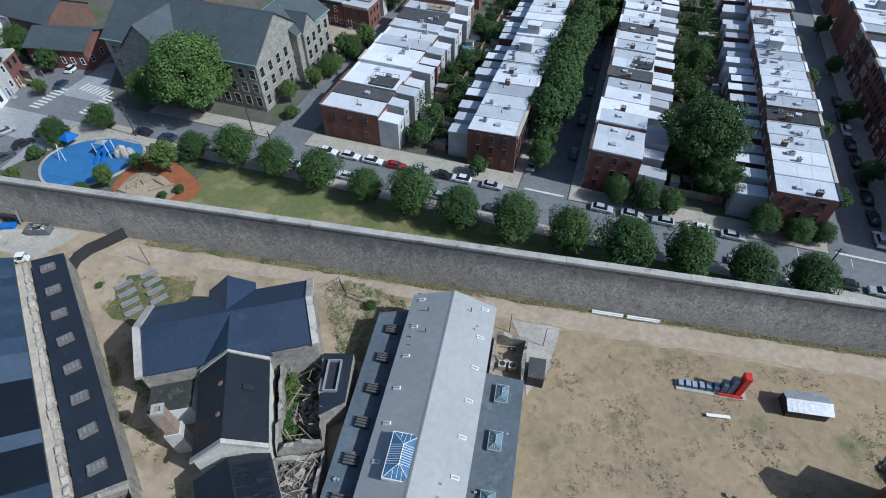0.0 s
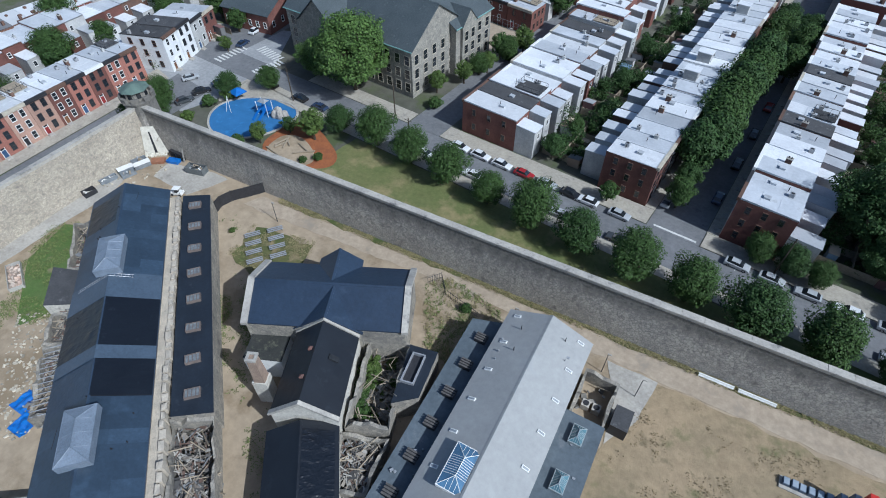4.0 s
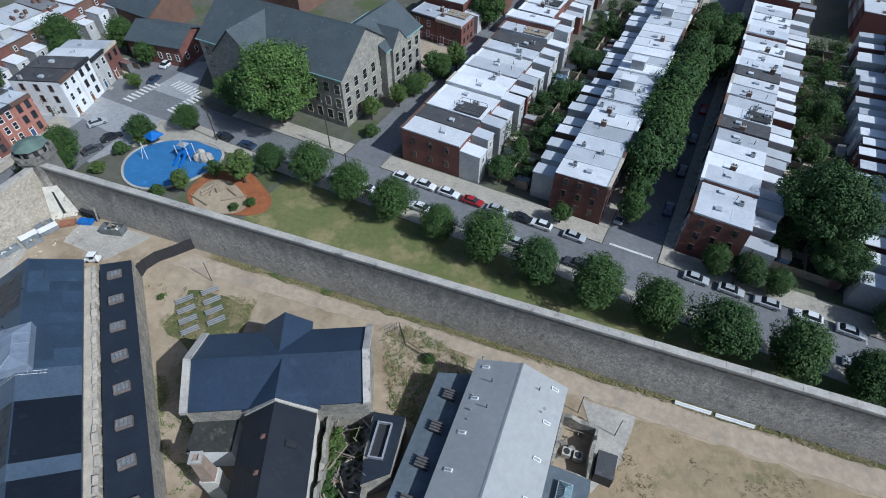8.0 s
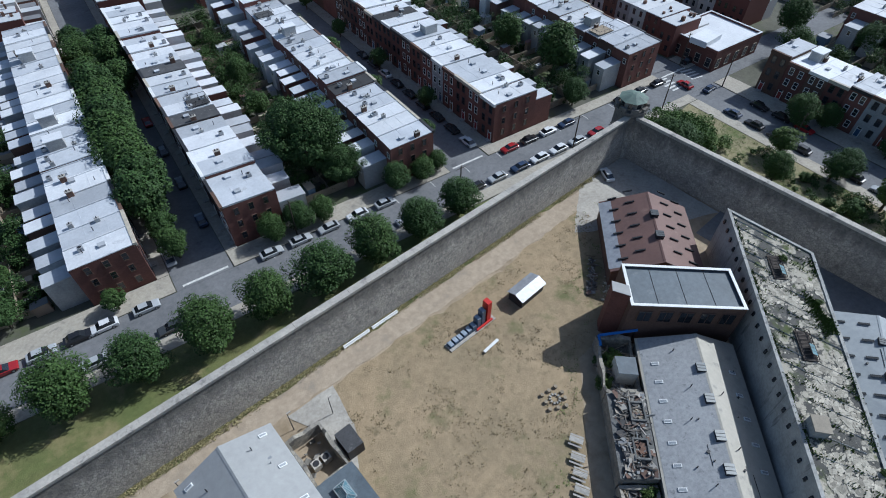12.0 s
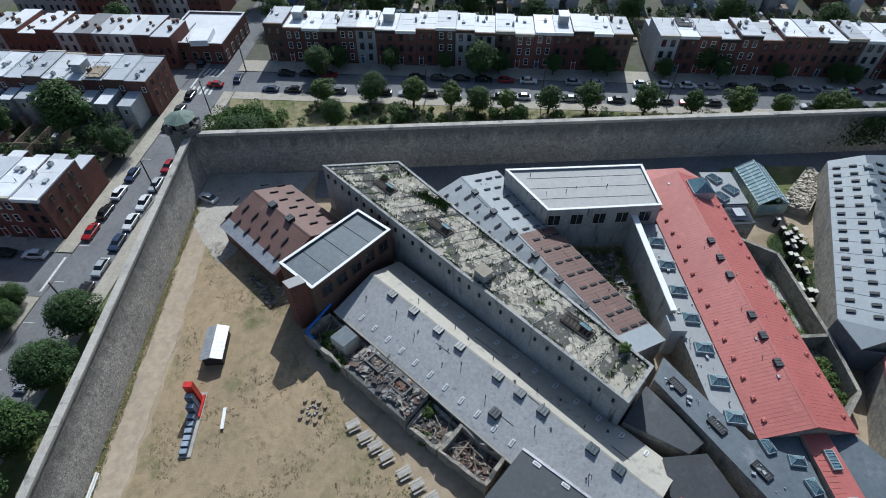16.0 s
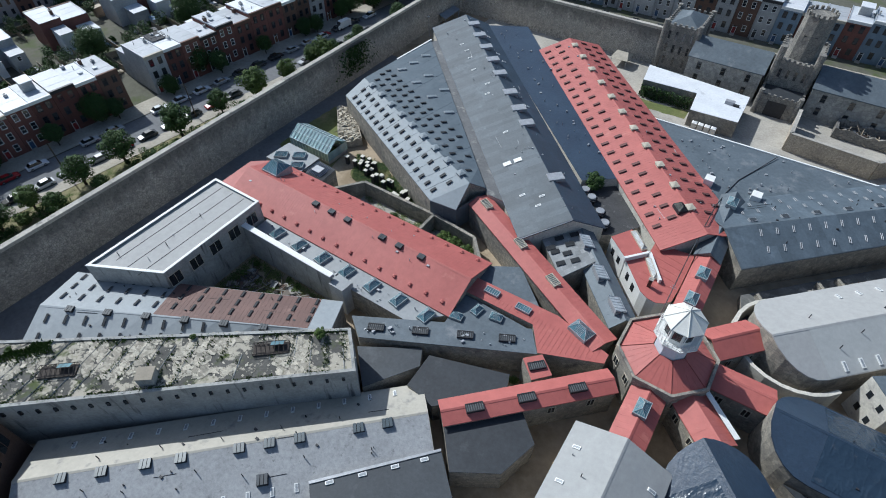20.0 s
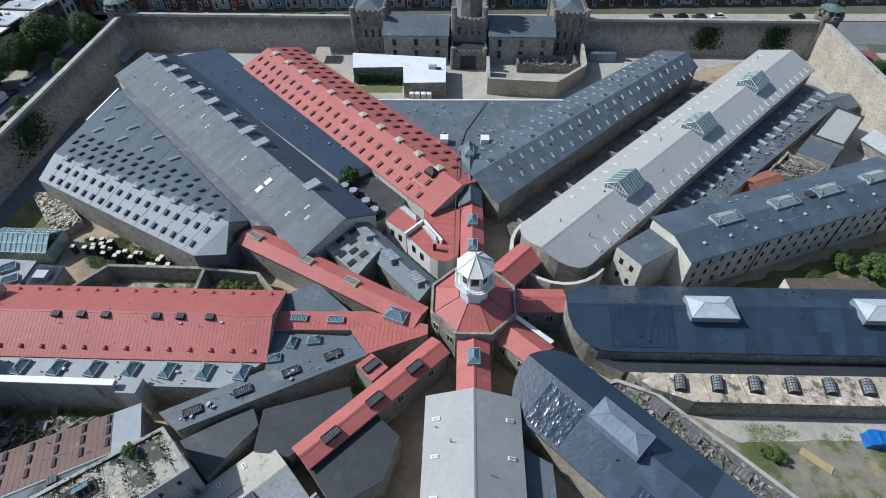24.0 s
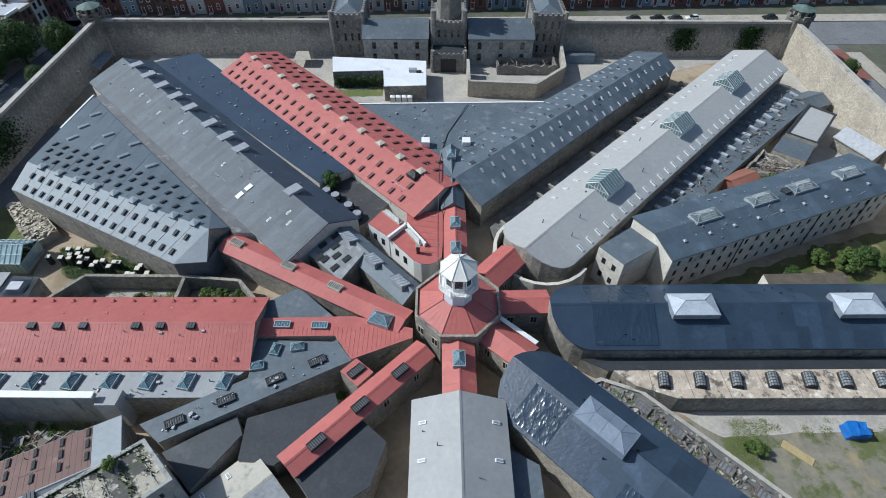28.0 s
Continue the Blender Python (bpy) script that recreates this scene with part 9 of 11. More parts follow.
for px in (4.2, -4.8):
    part("porch_turret", tube(BM(), px, -87.6, -0.05, 6.4, 0.7, 0.6, 8), M_GATE, tq)
t = flat_block("visitor_building", [(32.4, -87.8), (6.0, -85.5), (5.8, -72.4), (16.8, -71.8), (17.6, -80.2), (31.2, -79.4)], 4.4, M_BLOCKWALL, M_WHITEROOF, "low stone building with a white L-shaped roof", "building")
part("roof_plant", box(BM(), 8.4, 10.6, -80.2, -79.0, 4.4, 5.2), M_GALV, t)
part("duct", box(BM(), 7.2, 8.6, -79.4, -78.8, 4.4, 4.9), M_DARK, t)
t = thing("hedge", 24.4, -79.0, 0, "tall clipped dark green hedge", "hedge")
bm = BM()
rng = random.Random(41)
for i in range(1500):
    p = Vector((rng.uniform(17.8, 31.2), rng.uniform(-79.3, -78.2), rng.uniform(0.1, 3.4)))
    s = rng.uniform(0.12, 0.28)
    e1, e2 = Vector((rng.gauss(0, 1), rng.gauss(0, 1), rng.gauss(0, 1))).normalized() * s, Vector((rng.gauss(0, 1), rng.gauss(0, 1), rng.gauss(0, 1))).normalized() * s
    bm.faces.new([bm.verts.new(p + q) for q in (e1, e2, -e1, -e2)])
part("foliage", bm, M_LEAF2, t, kind="stuff")
sheet("court_lawn", [(17.8, -78.1), (31, -77.6), (28, -74), (17.6, -74.2)], 0.07, M_GRASS, "small clipped lawn", "lawn")
t = thing("yard_wall", -20, -80, 0, "stone yard wall beside the gatehouse", "wall")
for a, b in (((-5.5, -74.3), (-23.3, -73.1)), ((-23.3, -73.1), (-32.1, -82.2)), ((-32.1, -82.2), (-33.1, -95.5)), ((-5.5, -74.3), (-5.6, -86.0))):
    a, b = Vector(a), Vector(b)
    kk = Vector((-(b - a).y, (b - a).x)).normalized() * 0.3
    part("wall", prism(BM(), [a - kk, b - kk, b + kk, a + kk], -0.05, 4.6), M_STONE_PALE, t)
    part("coping", prism(BM(), [a - kk * 1.4, b - kk * 1.4, b + kk * 1.4, a + kk * 1.4], 4.6, 4.75), M_CAP, t)
ruin([(-14, -86), (-31, -86), (-30.5, -91), (-14, -91)], 3.0, "roofless stone sheds in the gatehouse yard", 26, M_GATE, 42)
for i in range(4):
    t = thing("portable_toilet", 14.6 - i * 1.5, -70.6, 0, "white portable toilet cabin in a row", "toilet", "portable toilets")
    part("cabin", box(BM(), 14.0 - i * 1.5, 15.2 - i * 1.5, -71.2, -70.0, 0, 2.2), M_WHITE, t)
    part("roof", hip(BM(), 1.3, 1.3, 2.2, 2.45, 0.4, 0, Matrix.Translation((14.6 - i * 1.5, -70.6, 0))), M_WHITE, t)
t = thing("tent", 41.6, -92.5, 0, "cream canopy tent on posts", "tent")
for dx in (-2.2, 2.2):
    for dy in (-2.2, 2.2):
        part("post", tube(BM(), 41.6 + dx, -92.5 + dy, 0, 2.4, 0.06), M_GALV, t)
part("canopy", hip(BM(), 5.0, 5.0, 2.3, 3.7, 0.9, 0, Matrix.Translation((41.6, -92.5, 0))), M_CREAM, t)
flat_block("blue_container", [(-34.5, -92.4), (-43, -92.6), (-43, -95.2), (-34.5, -95.0)], 2.6, MATS["blue siding"], M_SLATEMEM, "blue storage cabin against the wall", "cabin")

# ---- south-west corner ----
sheet("corner_paving", [(-99.5, -30), (-99.5, -96.8), (-78, -96.8), (-92, -72), (-80, -52), (-88, -40)], 0.055, M_CONC, "pale worn concrete in the south-west corner", "paving")
sheet("brick_lot", [(-121, -84), (-112, -84), (-112, -102), (-121, -102)], 0.02, mat("red brick paving", (0.24, 0.10, 0.075), (0.19, 0.08, 0.06), 0.9, scale=0.4, bump=0.2), "red brick paved lot beside the street", "paving")
sheet("crossing", [(-140, 124), (-106, 118), (-97, 139), (-110, 166), (-146, 156)], -0.015, M_ASPHALT2, "bleached asphalt of a broad street crossing", "road")
flat_block("workshop_shed", [(-79.0, -50.8), (-90.2, -63.2), (-95.0, -58.4), (-84.6, -46.4)], 4.4, M_BLOCKWALL, M_LIGHTMEM, "stone shed with pale grey flat roof", "shed", 0.25, M_DARKMEM)
flat_block("workshop_shed", [(-74.0, -45.4), (-79.2, -51.2), (-84.4, -46.6), (-79.6, -40.8)], 3.8, M_BLOCKWALL, M_SLATEMEM, "stone shed with slate grey flat roof", "shed")
ruin([(-66.0, -40.0), (-72.6, -46.4), (-78.6, -40.6), (-71.6, -36.0)], 3.2, "collapsed shed full of timber", 40, M_BLOCKWALL, 43)
gz = Gable((-90.6, -66.5), (-97.0, -69.5), 3.2, 3.2, 3.0, 4.2)
pitched("lean_to_shed", gz, M_BLOCKWALL, M_SLATEMEM, "small slate roofed shed by the wall", "shed")
gz = Gable((-94.4, -52.6), (-98.4, -44.0), 3.0, 2.6, 3.2, 5.0)
pitched("lean_to_shed", gz, M_BLOCKWALL, M_GALV, "small pale metal roofed shed by the wall", "shed")
gz = Gable((-60.5, -34.2), (-66.5, -37.0), 2.4, 2.4, 3.0, 4.0)
pitched("red_shed", gz, M_BRICK, mat("faded red roofing", (0.30, 0.13, 0.09), (0.24, 0.1, 0.07), 0.7, scale=0.5), "small shed with faded red roof", "shed")
for x, y, k, s in ((-70, -33.5, "bush", 2.4), (-73, -35.0, "bush", 2.0), (-66.5, -33.0, "bush", 1.8), (-70, -14, "bush", 1.6), (-75, -12.5, "bush", 1.9), (-80, -14.5, "bush", 1.7), (-84, -12, "bush", 2.0), (-88, -15, "bush", 1.6), (-64, -10.5, "bush", 1.2), (-43.9, 23.4, "bush", 1.0), (-42.7, 22.6, "bush", 0.7)):
    plant(k, x, y, s, "in the weedy yard", "yard bushes")
sheet("weedy_yard", [(-44, -7), (-99, -8), (-99, -24), (-86, -22), (-60, -13)], 0.05, M_WEED, "weedy strip below the two storey cellblock", "ground")
flat_block("broken_shed", [(-57, -8.5), (-72, -9), (-72, -6), (-57, -5.5)], 2.8, M_RENDER, mat("rotten brown roofing", (0.13, 0.105, 0.08), (0.08, 0.068, 0.055), 0.9, scale=0.5, spot=((0.38, 0.35, 0.31), 0.5, 0.61, 0.06), bump=0.5, bscale=4), "low shed with broken brown roof and white end", "shed")
t = thing("tarpaulin_stack", -59.5, 20.6, 0, "stack of crates under a bright blue tarpaulin", "tarpaulin")
bm = box(BM(), -61.0, -58.0, 19.4, 21.6, 0, 1.7)
bmesh.ops.subdivide_edges(bm, edges=bm.edges, cuts=5, use_grid_fill=True)
for v in bm.verts:
    v.co += Vector((noise.noise(v.co * 0.9), noise.noise(v.co * 0.9 + Vector((9, 0, 0))), noise.noise(v.co + Vector((0, 7, 0))))) * 0.28 * (1 if v.co.z > 0.1 else 0.4)
    v.co.z = max(v.co.z, 0.0)
part("sheet", bm, M_TARP, t)
t = thing("plank_stack", -49.8, 23.6, 0, "yellowish planks stacked on the weedy ground", "planks")
for i in range(5):
    part("plank", box(BM(), -2.2, 2.2, -0.12 + i * .26 - .6, 0.1 + i * .26 - .6, 0.02, 0.16, 0, Matrix.Translation((-49.8, 23.6, 0.03)) @ pose(0, 0, 0, 0, 0, -42)), mat("yellow planks", (0.45, 0.36, 0.18), (0.38, 0.29, 0.15), 0.8, scale=2), t)
for x, y, s in ((-65.2, 50.4, 1.6), (-62.2, 48.0, 1.5), (-69.5, 45.0, 0.8), (-66.5, 16.0, 1.2)):
    t = thing("tarpaulin", x, y, 0.05 if y > 20 else 4.0, "crumpled bright blue tarpaulin", "tarpaulin")
    bm = BM()
    bmesh.ops.create_grid(bm, x_segments=10, y_segments=10, size=s)
    for v in bm.verts:
        v.co.z = 0.35 + 0.4 * noise.noise(v.co * 1.3 + Vector((x, y, 0)))
    bmesh.ops.solidify(bm, geom=bm.faces[:], thickness=0.05)
    bmesh.ops.translate(bm, verts=bm.verts, vec=(x, y, 0.05 if y > 20 else 4.0))
    part("sheet", bm, M_TARP, t)

# ---- field and yards ----
t = thing("bar_sculpture", 40.2, 92.6, 0.03, "stepped steel bar sculpture rising to a tall red bar", "sculpture")
M_BLUEST = mat("blue grey painted steel", (0.10, 0.14, 0.20), (0.075, 0.105, 0.155), 0.5, scale=1.0)
M_REDST = mat("red painted steel", (0.55, 0.03, 0.025), (0.45, 0.025, 0.02), 0.45, scale=1.0)
part("plinth", box(BM(), 35.0, 45.2, 91.6, 93.4, 0.0, 0.22), M_CAP, t)
hs = (0.5, 0.7, 0.55, 0.75, 0.9, 1.2, 2.4, 3.6)
for i, h in enumerate(hs):
    x = 35.3 + i * 1.0
    bar = part("bar", box(BM(), x, x + 0.82, 92.1, 93.2, 0.22, 0.22 + h), M_BLUEST, t)
    part("bar_cap", box(BM(), x + .06, x + 0.76, 92.16, 93.14, 0.22 + h, 0.27 + h), mat("pale steel panel", (0.33, 0.38, 0.44), (0.26, 0.31, 0.36), 0.4, scale=1), bar)
part("red_bar", slab(BM(), [(43.4, 92.0, 5.2), (44.3, 92.0, 5.2), (44.3, 93.3, 5.2), (43.4, 93.3, 5.2)], 5.0), M_REDST, t, "tall red painted bar")
part("red_base", box(BM(), 41.0, 44.6, 91.7, 92.0, 0.22, 0.6), M_REDST, t)
t = thing("bench", 40.5, 88.1, 0.03, "long white topped bench on the field", "bench")
bmx = Matrix.Translation((40.6, 88.1, 0.03)) @ pose(0, 0, 0, 0, 0, 4)
part("seat", box(BM(), -1.7, 1.7, -0.25, 0.25, 0.4, 0.48, 0, bmx), M_WHITE, t)
for sx in (-1.4, 1.4):
    part("leg", box(BM(), sx - .06, sx + .06, -.22, .22, 0, 0.4, 0, bmx), M_WOOD, t)
gz = Gable((50.1, 91.7), (55.9, 91.9), 1.5, 1.5, 2.2, 2.7)
# Solid dark walls paint the shade inside the open-sided shed
t = pitched("metal_shed", gz, M_DARK, M_GALV, "shed with a bright metal roof and dark walls for its shaded open sides", "shed", over=0.3, thick=0.08, seams=0.8)
for i, (x, y) in enumerate(((38.4, 68.6), (36.5, 66.8), (35.0, 65.2), (33.4, 63.6), (31.0, 61.1), (29.2, 59.3), (27.4, 57.4), (25.6, 55.6))):
    t = thing("picnic_table", x, y, 0.03, "weathered grey picnic table with benches", "table", "picnic tables along the field")
    mm = Matrix.Translation((x, y, 0.03)) @ pose(0, 0, 0, 0, 0, -64)
    M_GREYW = mat("grey weathered wood", (0.42, 0.40, 0.36), (0.34, 0.32, 0.29), 0.85, scale=2, vary=0.15)
    for j in range(4):
        part("top_plank", box(BM(), -1.0, 1.0, -0.40 + j * .2, -0.22 + j * .2, 0.70, 0.75, 0, mm), M_GREYW, t)
    for sy in (-0.75, 0.75):
        part("bench_plank", box(BM(), -1.0, 1.0, sy - .14, sy + .14, 0.41, 0.45, 0, mm), M_GREYW, t)
    for sx in (-0.7, 0.7):
        bm = BM()
        rod(bm, mm @ Vector((sx, -0.75, 0)), mm @ Vector((sx, 0.1, 0.7)), 0.05, 0, 4)
        rod(bm, mm @ Vector((sx, 0.75, 0)), mm @ Vector((sx, -0.1, 0.7)), 0.05, 0, 4)
        part("leg", bm, M_GREYW, t)
rng = random.Random(51)
for i in range(9):
    a = i * 0.7
    x, y = 41.3 + 1.6 * math.cos(a) * (1 + .3 * (i % 2)), 75.0 + 1.5 * math.sin(a) * (1 + .3 * (i % 2))
    t = thing("tree_stump", x, y, 0.03, "short pale log stump beside a fire ring", "stump", "stumps round the fire ring")
    part("stump", tube(BM(), x, y, 0.0, 0.5, 0.33, 0.3, 9), M_WOOD, t)
t = thing("fire_ring", 41.3, 75.0, 0.03, "dark stone fire ring", "fire ring")
for i in range(10):
    a = i * 0.628
    part("stone", box(BM(), -.18, .18, -.14, .14, 0, 0.3, 0, Matrix.Translation((41.3 + .75 * math.cos(a), 75 + .75 * math.sin(a), 0.03)) @ pose(0, 0, 0, 0, 0, math.degrees(a))), M_STONE, t)
for x0, x1 in ((22.2, 27.4), (28.0, 33.4)):
    t = thing("pipe", (x0 + x1) / 2, 104.0, 0.05, "pale plastic drain pipe lying by the wall", "pipe", "pipes by the wall")
    bm = BM()
    for dy, z in ((-.16, .2), (.16, .2), (0, .48)):
        rod(bm, (x0, 104.0 + dy, z), (x1, 104.0 + dy, z), 0.16, 0, 8)
    part("tube", bm, M_WHITE, t)
for i in range(4):
    for j in range(2):
        p = Vector((-59.8, 93.5)).lerp(Vector((-54.7, 88.5)), i / 3) + Vector((2.9, 3.2)) * j
        t = thing("bench_stack", p.x, p.y, 0.04, "grey aluminium bench on dry grass", "bench", "stored benches")
        mm = Matrix.Translation((p.x, p.y, 0.04)) @ pose(0, 0, 0, 0, 0, 51)
        for k in range(3):
            part("plank", box(BM(), -1.5, 1.5, -0.45 + k * .32, -0.2 + k * .32, 0.40 + .12 * k, 0.46 + .12 * k, 0, mm), M_GALV, t)
        for sx in (-1.2, 1.2):
            part("leg", box(BM(), sx - .05, sx + .05, -.4, .4, 0, .4, 0, mm), M_DARK, t)
# dark fence by the north wall
t = thing("screen_fence", -70, 99, 0, "curved dark screen fence running to the wall", "fence")
pts = [(-66.6, 104.6), (-68.8, 101.6), (-70.6, 99.4), (-71.4, 97.0), (-70.8, 94.6), (-69.4, 92.6)]
for p, q in zip(pts, pts[1:]):
    p, q = Vector(p), Vector(q)
    kk = Vector((-(q - p).y, (q - p).x)).normalized() * 0.06
    part("panel", prism(BM(), [p - kk, q - kk, q + kk, p + kk], 0.05, 2.6), M_DARK, t)
    part("post", tube(BM(), p.x, p.y, 0, 2.7, 0.08), M_DARK, t)
# iron fence of the small court
t = thing("iron_fence", -18, 98, 0, "rusty iron picket fence round a small court", "fence")
pts = [(-24.0, 99.6), (-22.4, 101.8), (-20.0, 98.8), (-12.6, 97.0)]
for p, q in zip(pts, pts[1:]):
    p, q = Vector(p), Vector(q)
    n = int((q - p).length / 0.4)
    for z in (0.35, 1.5):
        bm = BM()
        rod(bm, (*p, z), (*q, z), 0.04, 0, 4)
        part("rail", bm, M_DARK, t)
    for i in range(n):
        r = p.lerp(q, i / n)
        bm = BM()
        rod(bm, (*r, 0.0), (*r, 1.8), 0.03, 0, 4)
        part("picket", bm, M_DARK, t)
# lamp posts and poles
for x, y, h in ((-6.8, 98.4, 5), (8.8, 97.2, 5), (-58.4, 99.0, 5), (14.5, 95.5, 5), (-46, 78.5, 4), (-72, 86, 4)):
    t = thing("lamp_post", x, y, 0, "thin dark lamp post in the yard", "lamp post", "yard lamp posts")
    part("pole", tube(BM(), x, y, 0, h, 0.07, 0.05), M_DARK, t)
    part("head", box(BM(), x - .1, x + .55, y - .1, y + .1, h, h + .16), M_CAP, t)
for a, b in ((-27.5, 124.2), (14.0, 134.0), (46.5, 124.4), (78.5, 124.0), (110.0, 124.0), (121.0, 96), (121.0, 70), (131.9, 122.0), (121, 40), (121, 8), (-100, 124.2), (-62, 124.2), (-74.5, 134.2), (131.9, 136)):
    q = sk(a, b)
    t = thing("utility_pole", q.x, q.y, 0, "weathered wooden utility pole with a crossarm", "utility pole", "utility poles")
    part("pole", tube(BM(), q.x, q.y, 0, 9.5, 0.17, 0.11), M_BARK, t)
    arm = BM()
    rod(arm, (*(q - EX * 1.1), 8.8), (*(q + EX * 1.1), 8.8), 0.07, 0, 4)
    part("crossarm", arm, M_BARK, t)
# north-east of the grey cellblock: roofless yards
ruin([(6.6, 95.0), (11.9, 94.8), (11.8, 86.4), (6.6, 86.4)], 3.0, "small roofless stone yards beside the cellblock", 1, M_BLOCKWALL, 61)
flat_block("mesh_shed", [(12.4, 91.4), (15.0, 91.4), (14.9, 87.8), (12.4, 87.9)], 2.6, M_DARK, M_TAR, "small dark mesh roofed shed", "shed")
t = thing("condenser_units", 9.2, 90.2, 0, "pair of pale air conditioning condensers", "plant")
for dx in (-.8, .8):
    c = part("unit", box(BM(), 9.2 + dx - .6, 9.2 + dx + .6, 89.6, 90.8, 0.1, 1.3), M_CAP, t)
    part("fan_grille", tube(BM(), 9.2 + dx, 90.2, 1.3, 1.36, 0.45, 0.45, 12), M_DARK, c)
# greenhouse
gz = Gable((91.4, -14.0), (79.4, -13.8), 3.1, 3.1, 3.0, 5.0)
t = thing("greenhouse", 85, -13.5, 0, "old glass greenhouse with pale green frames", "greenhouse")
M_GH = mat("pale green paint", (0.7, 0.79, 0.78), (0.6, 0.69, 0.68), 0.6, scale=1)
bm = BM()
for sg in (1, -1):
    slab(bm, [gz.p(s, u) for s, u in gz.side(sg)], 0.03)
M_GHG = glass("pale greenhouse glass", (0.62, 0.82, 0.83), 0.12)
M_GHG.node_tree.nodes["Principled BSDF"].inputs["Transmission Weight"].default_value = 0.45
part("roof_glass", bm, M_GHG, t)
part("base_wall", ring_wall(BM(), [tuple(gz.xy(0, -3.1)), tuple(gz.xy(12, -3.1)), tuple(gz.xy(12, 3.1)), tuple(gz.xy(0, 3.1))], 0, 0.8, 0.2), M_CAP, t)
part("side_glass", ring_wall(BM(), [tuple(gz.xy(.05, -3.05)), tuple(gz.xy(11.95, -3.05)), tuple(gz.xy(11.95, 3.05)), tuple(gz.xy(.05, 3.05))], 0.8, 2.95, 0.05), M_GHG, t)
for i in range(13):
    for sg in (1, -1):
        bm = BM()
        rod(bm, gz.p(i * 1.0, 0, .05), gz.p(i * 1.0, sg * 3.15, .05), 0.1, 0, 4)
        rod(bm, gz.p(i * 1.0, sg * 3.15, .05), (*gz.xy(i * 1.0, sg * 3.15), 0.8), 0.05, 0, 4)
        part("glazing_bar", bm, M_GH, t)
for u in (-3.1, -1.6, 0, 1.6, 3.1):
    bm = BM()
    rod(bm, gz.p(0, u, .06), gz.p(12, u, .06), 0.09, 0, 4)
    part("purlin", bm, M_GH, t)
# garden of tall pale pedestals
M_CREAMW = mat("cream painted top", (0.66, 0.63, 0.55), (0.55, 0.52, 0.45), 0.7, scale=1.5)
rng = random.Random(71)
for i in range(26):
    f, g2 = rng.random(), rng.random()
    p = Vector((76.0, -16.5)).lerp(Vector((55.5, -9.6)), f) + Vector((0.3, 1.0)) * (g2 * 5.5 * (1 - f * .5) - 1.0)
    if p.y > -8.6:
        p.y = -8.6 - rng.random()
    t = thing("pedestal", p.x, p.y, 0, "tall pale topped wooden pedestal in a garden", "pedestal", "garden pedestals")
    h = rng.uniform(1.6, 2.6)
    part("post", box(BM(), p.x - .35, p.x + .35, p.y - .35, p.y + .35, 0, h), M_DARK, t)
    part("cap", box(BM(), p.x - .42, p.x + .42, p.y - .42, p.y + .42, h, h + .15), M_CREAMW, t)
ruin([(92.6, -28.4), (87.6, -29.6), (78.0, -20.8), (81.6, -16.4)], 2.2, "rubble filled roofless yard of pale stone", 10, M_STONE_PALE, 72)
# dark yard between the cellblocks
flat_block("plant_roof", [(21.5, -17.5), (29.5, -26.5), (27.2, -31.5), (20.4, -35.5), (12.6, -26.0), (15.8, -21.2)], 4.2, M_BLOCKWALL, M_TAR, "dark flat roof crowded with round vents", "building")
for x, y in ((20.5, -24.5), (23.5, -27.5), (18.5, -22.0), (25.5, -29.0)):
    t = thing("air_handler", x, y, 4.2, "large round topped air handling unit", "plant", "air handlers")
    part("case", box(BM(), x - 1.0, x + 1.0, y - 1.0, y + 1.0, 4.2, 5.2), M_DARK, t)
    part("fan", tube(BM(), x, y, 5.2, 5.6, 0.85, 0.85, 14), M_GALV, t)
plant("bush", 25.0, -32.0, 1.8, "growing out of the roof gap", z=3.5)
# planting
rng = random.Random(81)
for i in range(13):
    b = 96 - i * 11.5 + rng.uniform(-2, 2)
    q = sk(116.0 + rng.uniform(-.6, .8), b)
    plant("small", q.x, q.y, rng.uniform(1.3, 2.0), "beside the garden path", "garden strip trees")
for i in range(30):
    b = 92 - i * 5.6 + rng.uniform(-1.4, 1.4)
    q = sk(111.0 + rng.uniform(-3.0, 2.2), b)
    if q.x > 103.5:
        plant("bush", q.x, q.y, rng.uniform(0.8, 1.9), "in the planted strip", "garden shrubs")
for x, y, k, s in ((128, 68.5, "street", .9), (140, 40, "street", 1.15), (141.5, 84, "street", 1.0), (117, 77.8, "street", .85), (120.7, 42, "street", .8), (139, 8, "street", .9), (138, -22, "street", 1.0), (-128, -86, "street", 1.1), (-131, -78, "street", .9)):
    plant(k, x, y, s, "beside the street")
plant("street", 106.8, 96.5, 1.15, "beside the corner tower")
plant("street", 110.5, 101.5, 0.8, "beside the corner tower")
for x, y, s in ((121.8, -91.5, 1.55), (124.6, -82.6, 1.25), (128.6, -75.4, 1.2), (111.6, -95.2, 1.25), (110.6, -78, 0.75), (114, -62, 0.55), (114.4, -51, 0.55), (115.6, -43.6, 0.6), (128.2, -59, 0.65), (-112, -84, 0.7), (-109, -70, 0.6)):
    plant("street", x, y, s, "outside the wall")
for i in range(12):
    q = sk(135.0, 96 - i * 15)
    plant("row" if i % 3 else "street", q.x, q.y, rng.uniform(0.6, 0.85), "before the east houses", "east pavement trees")
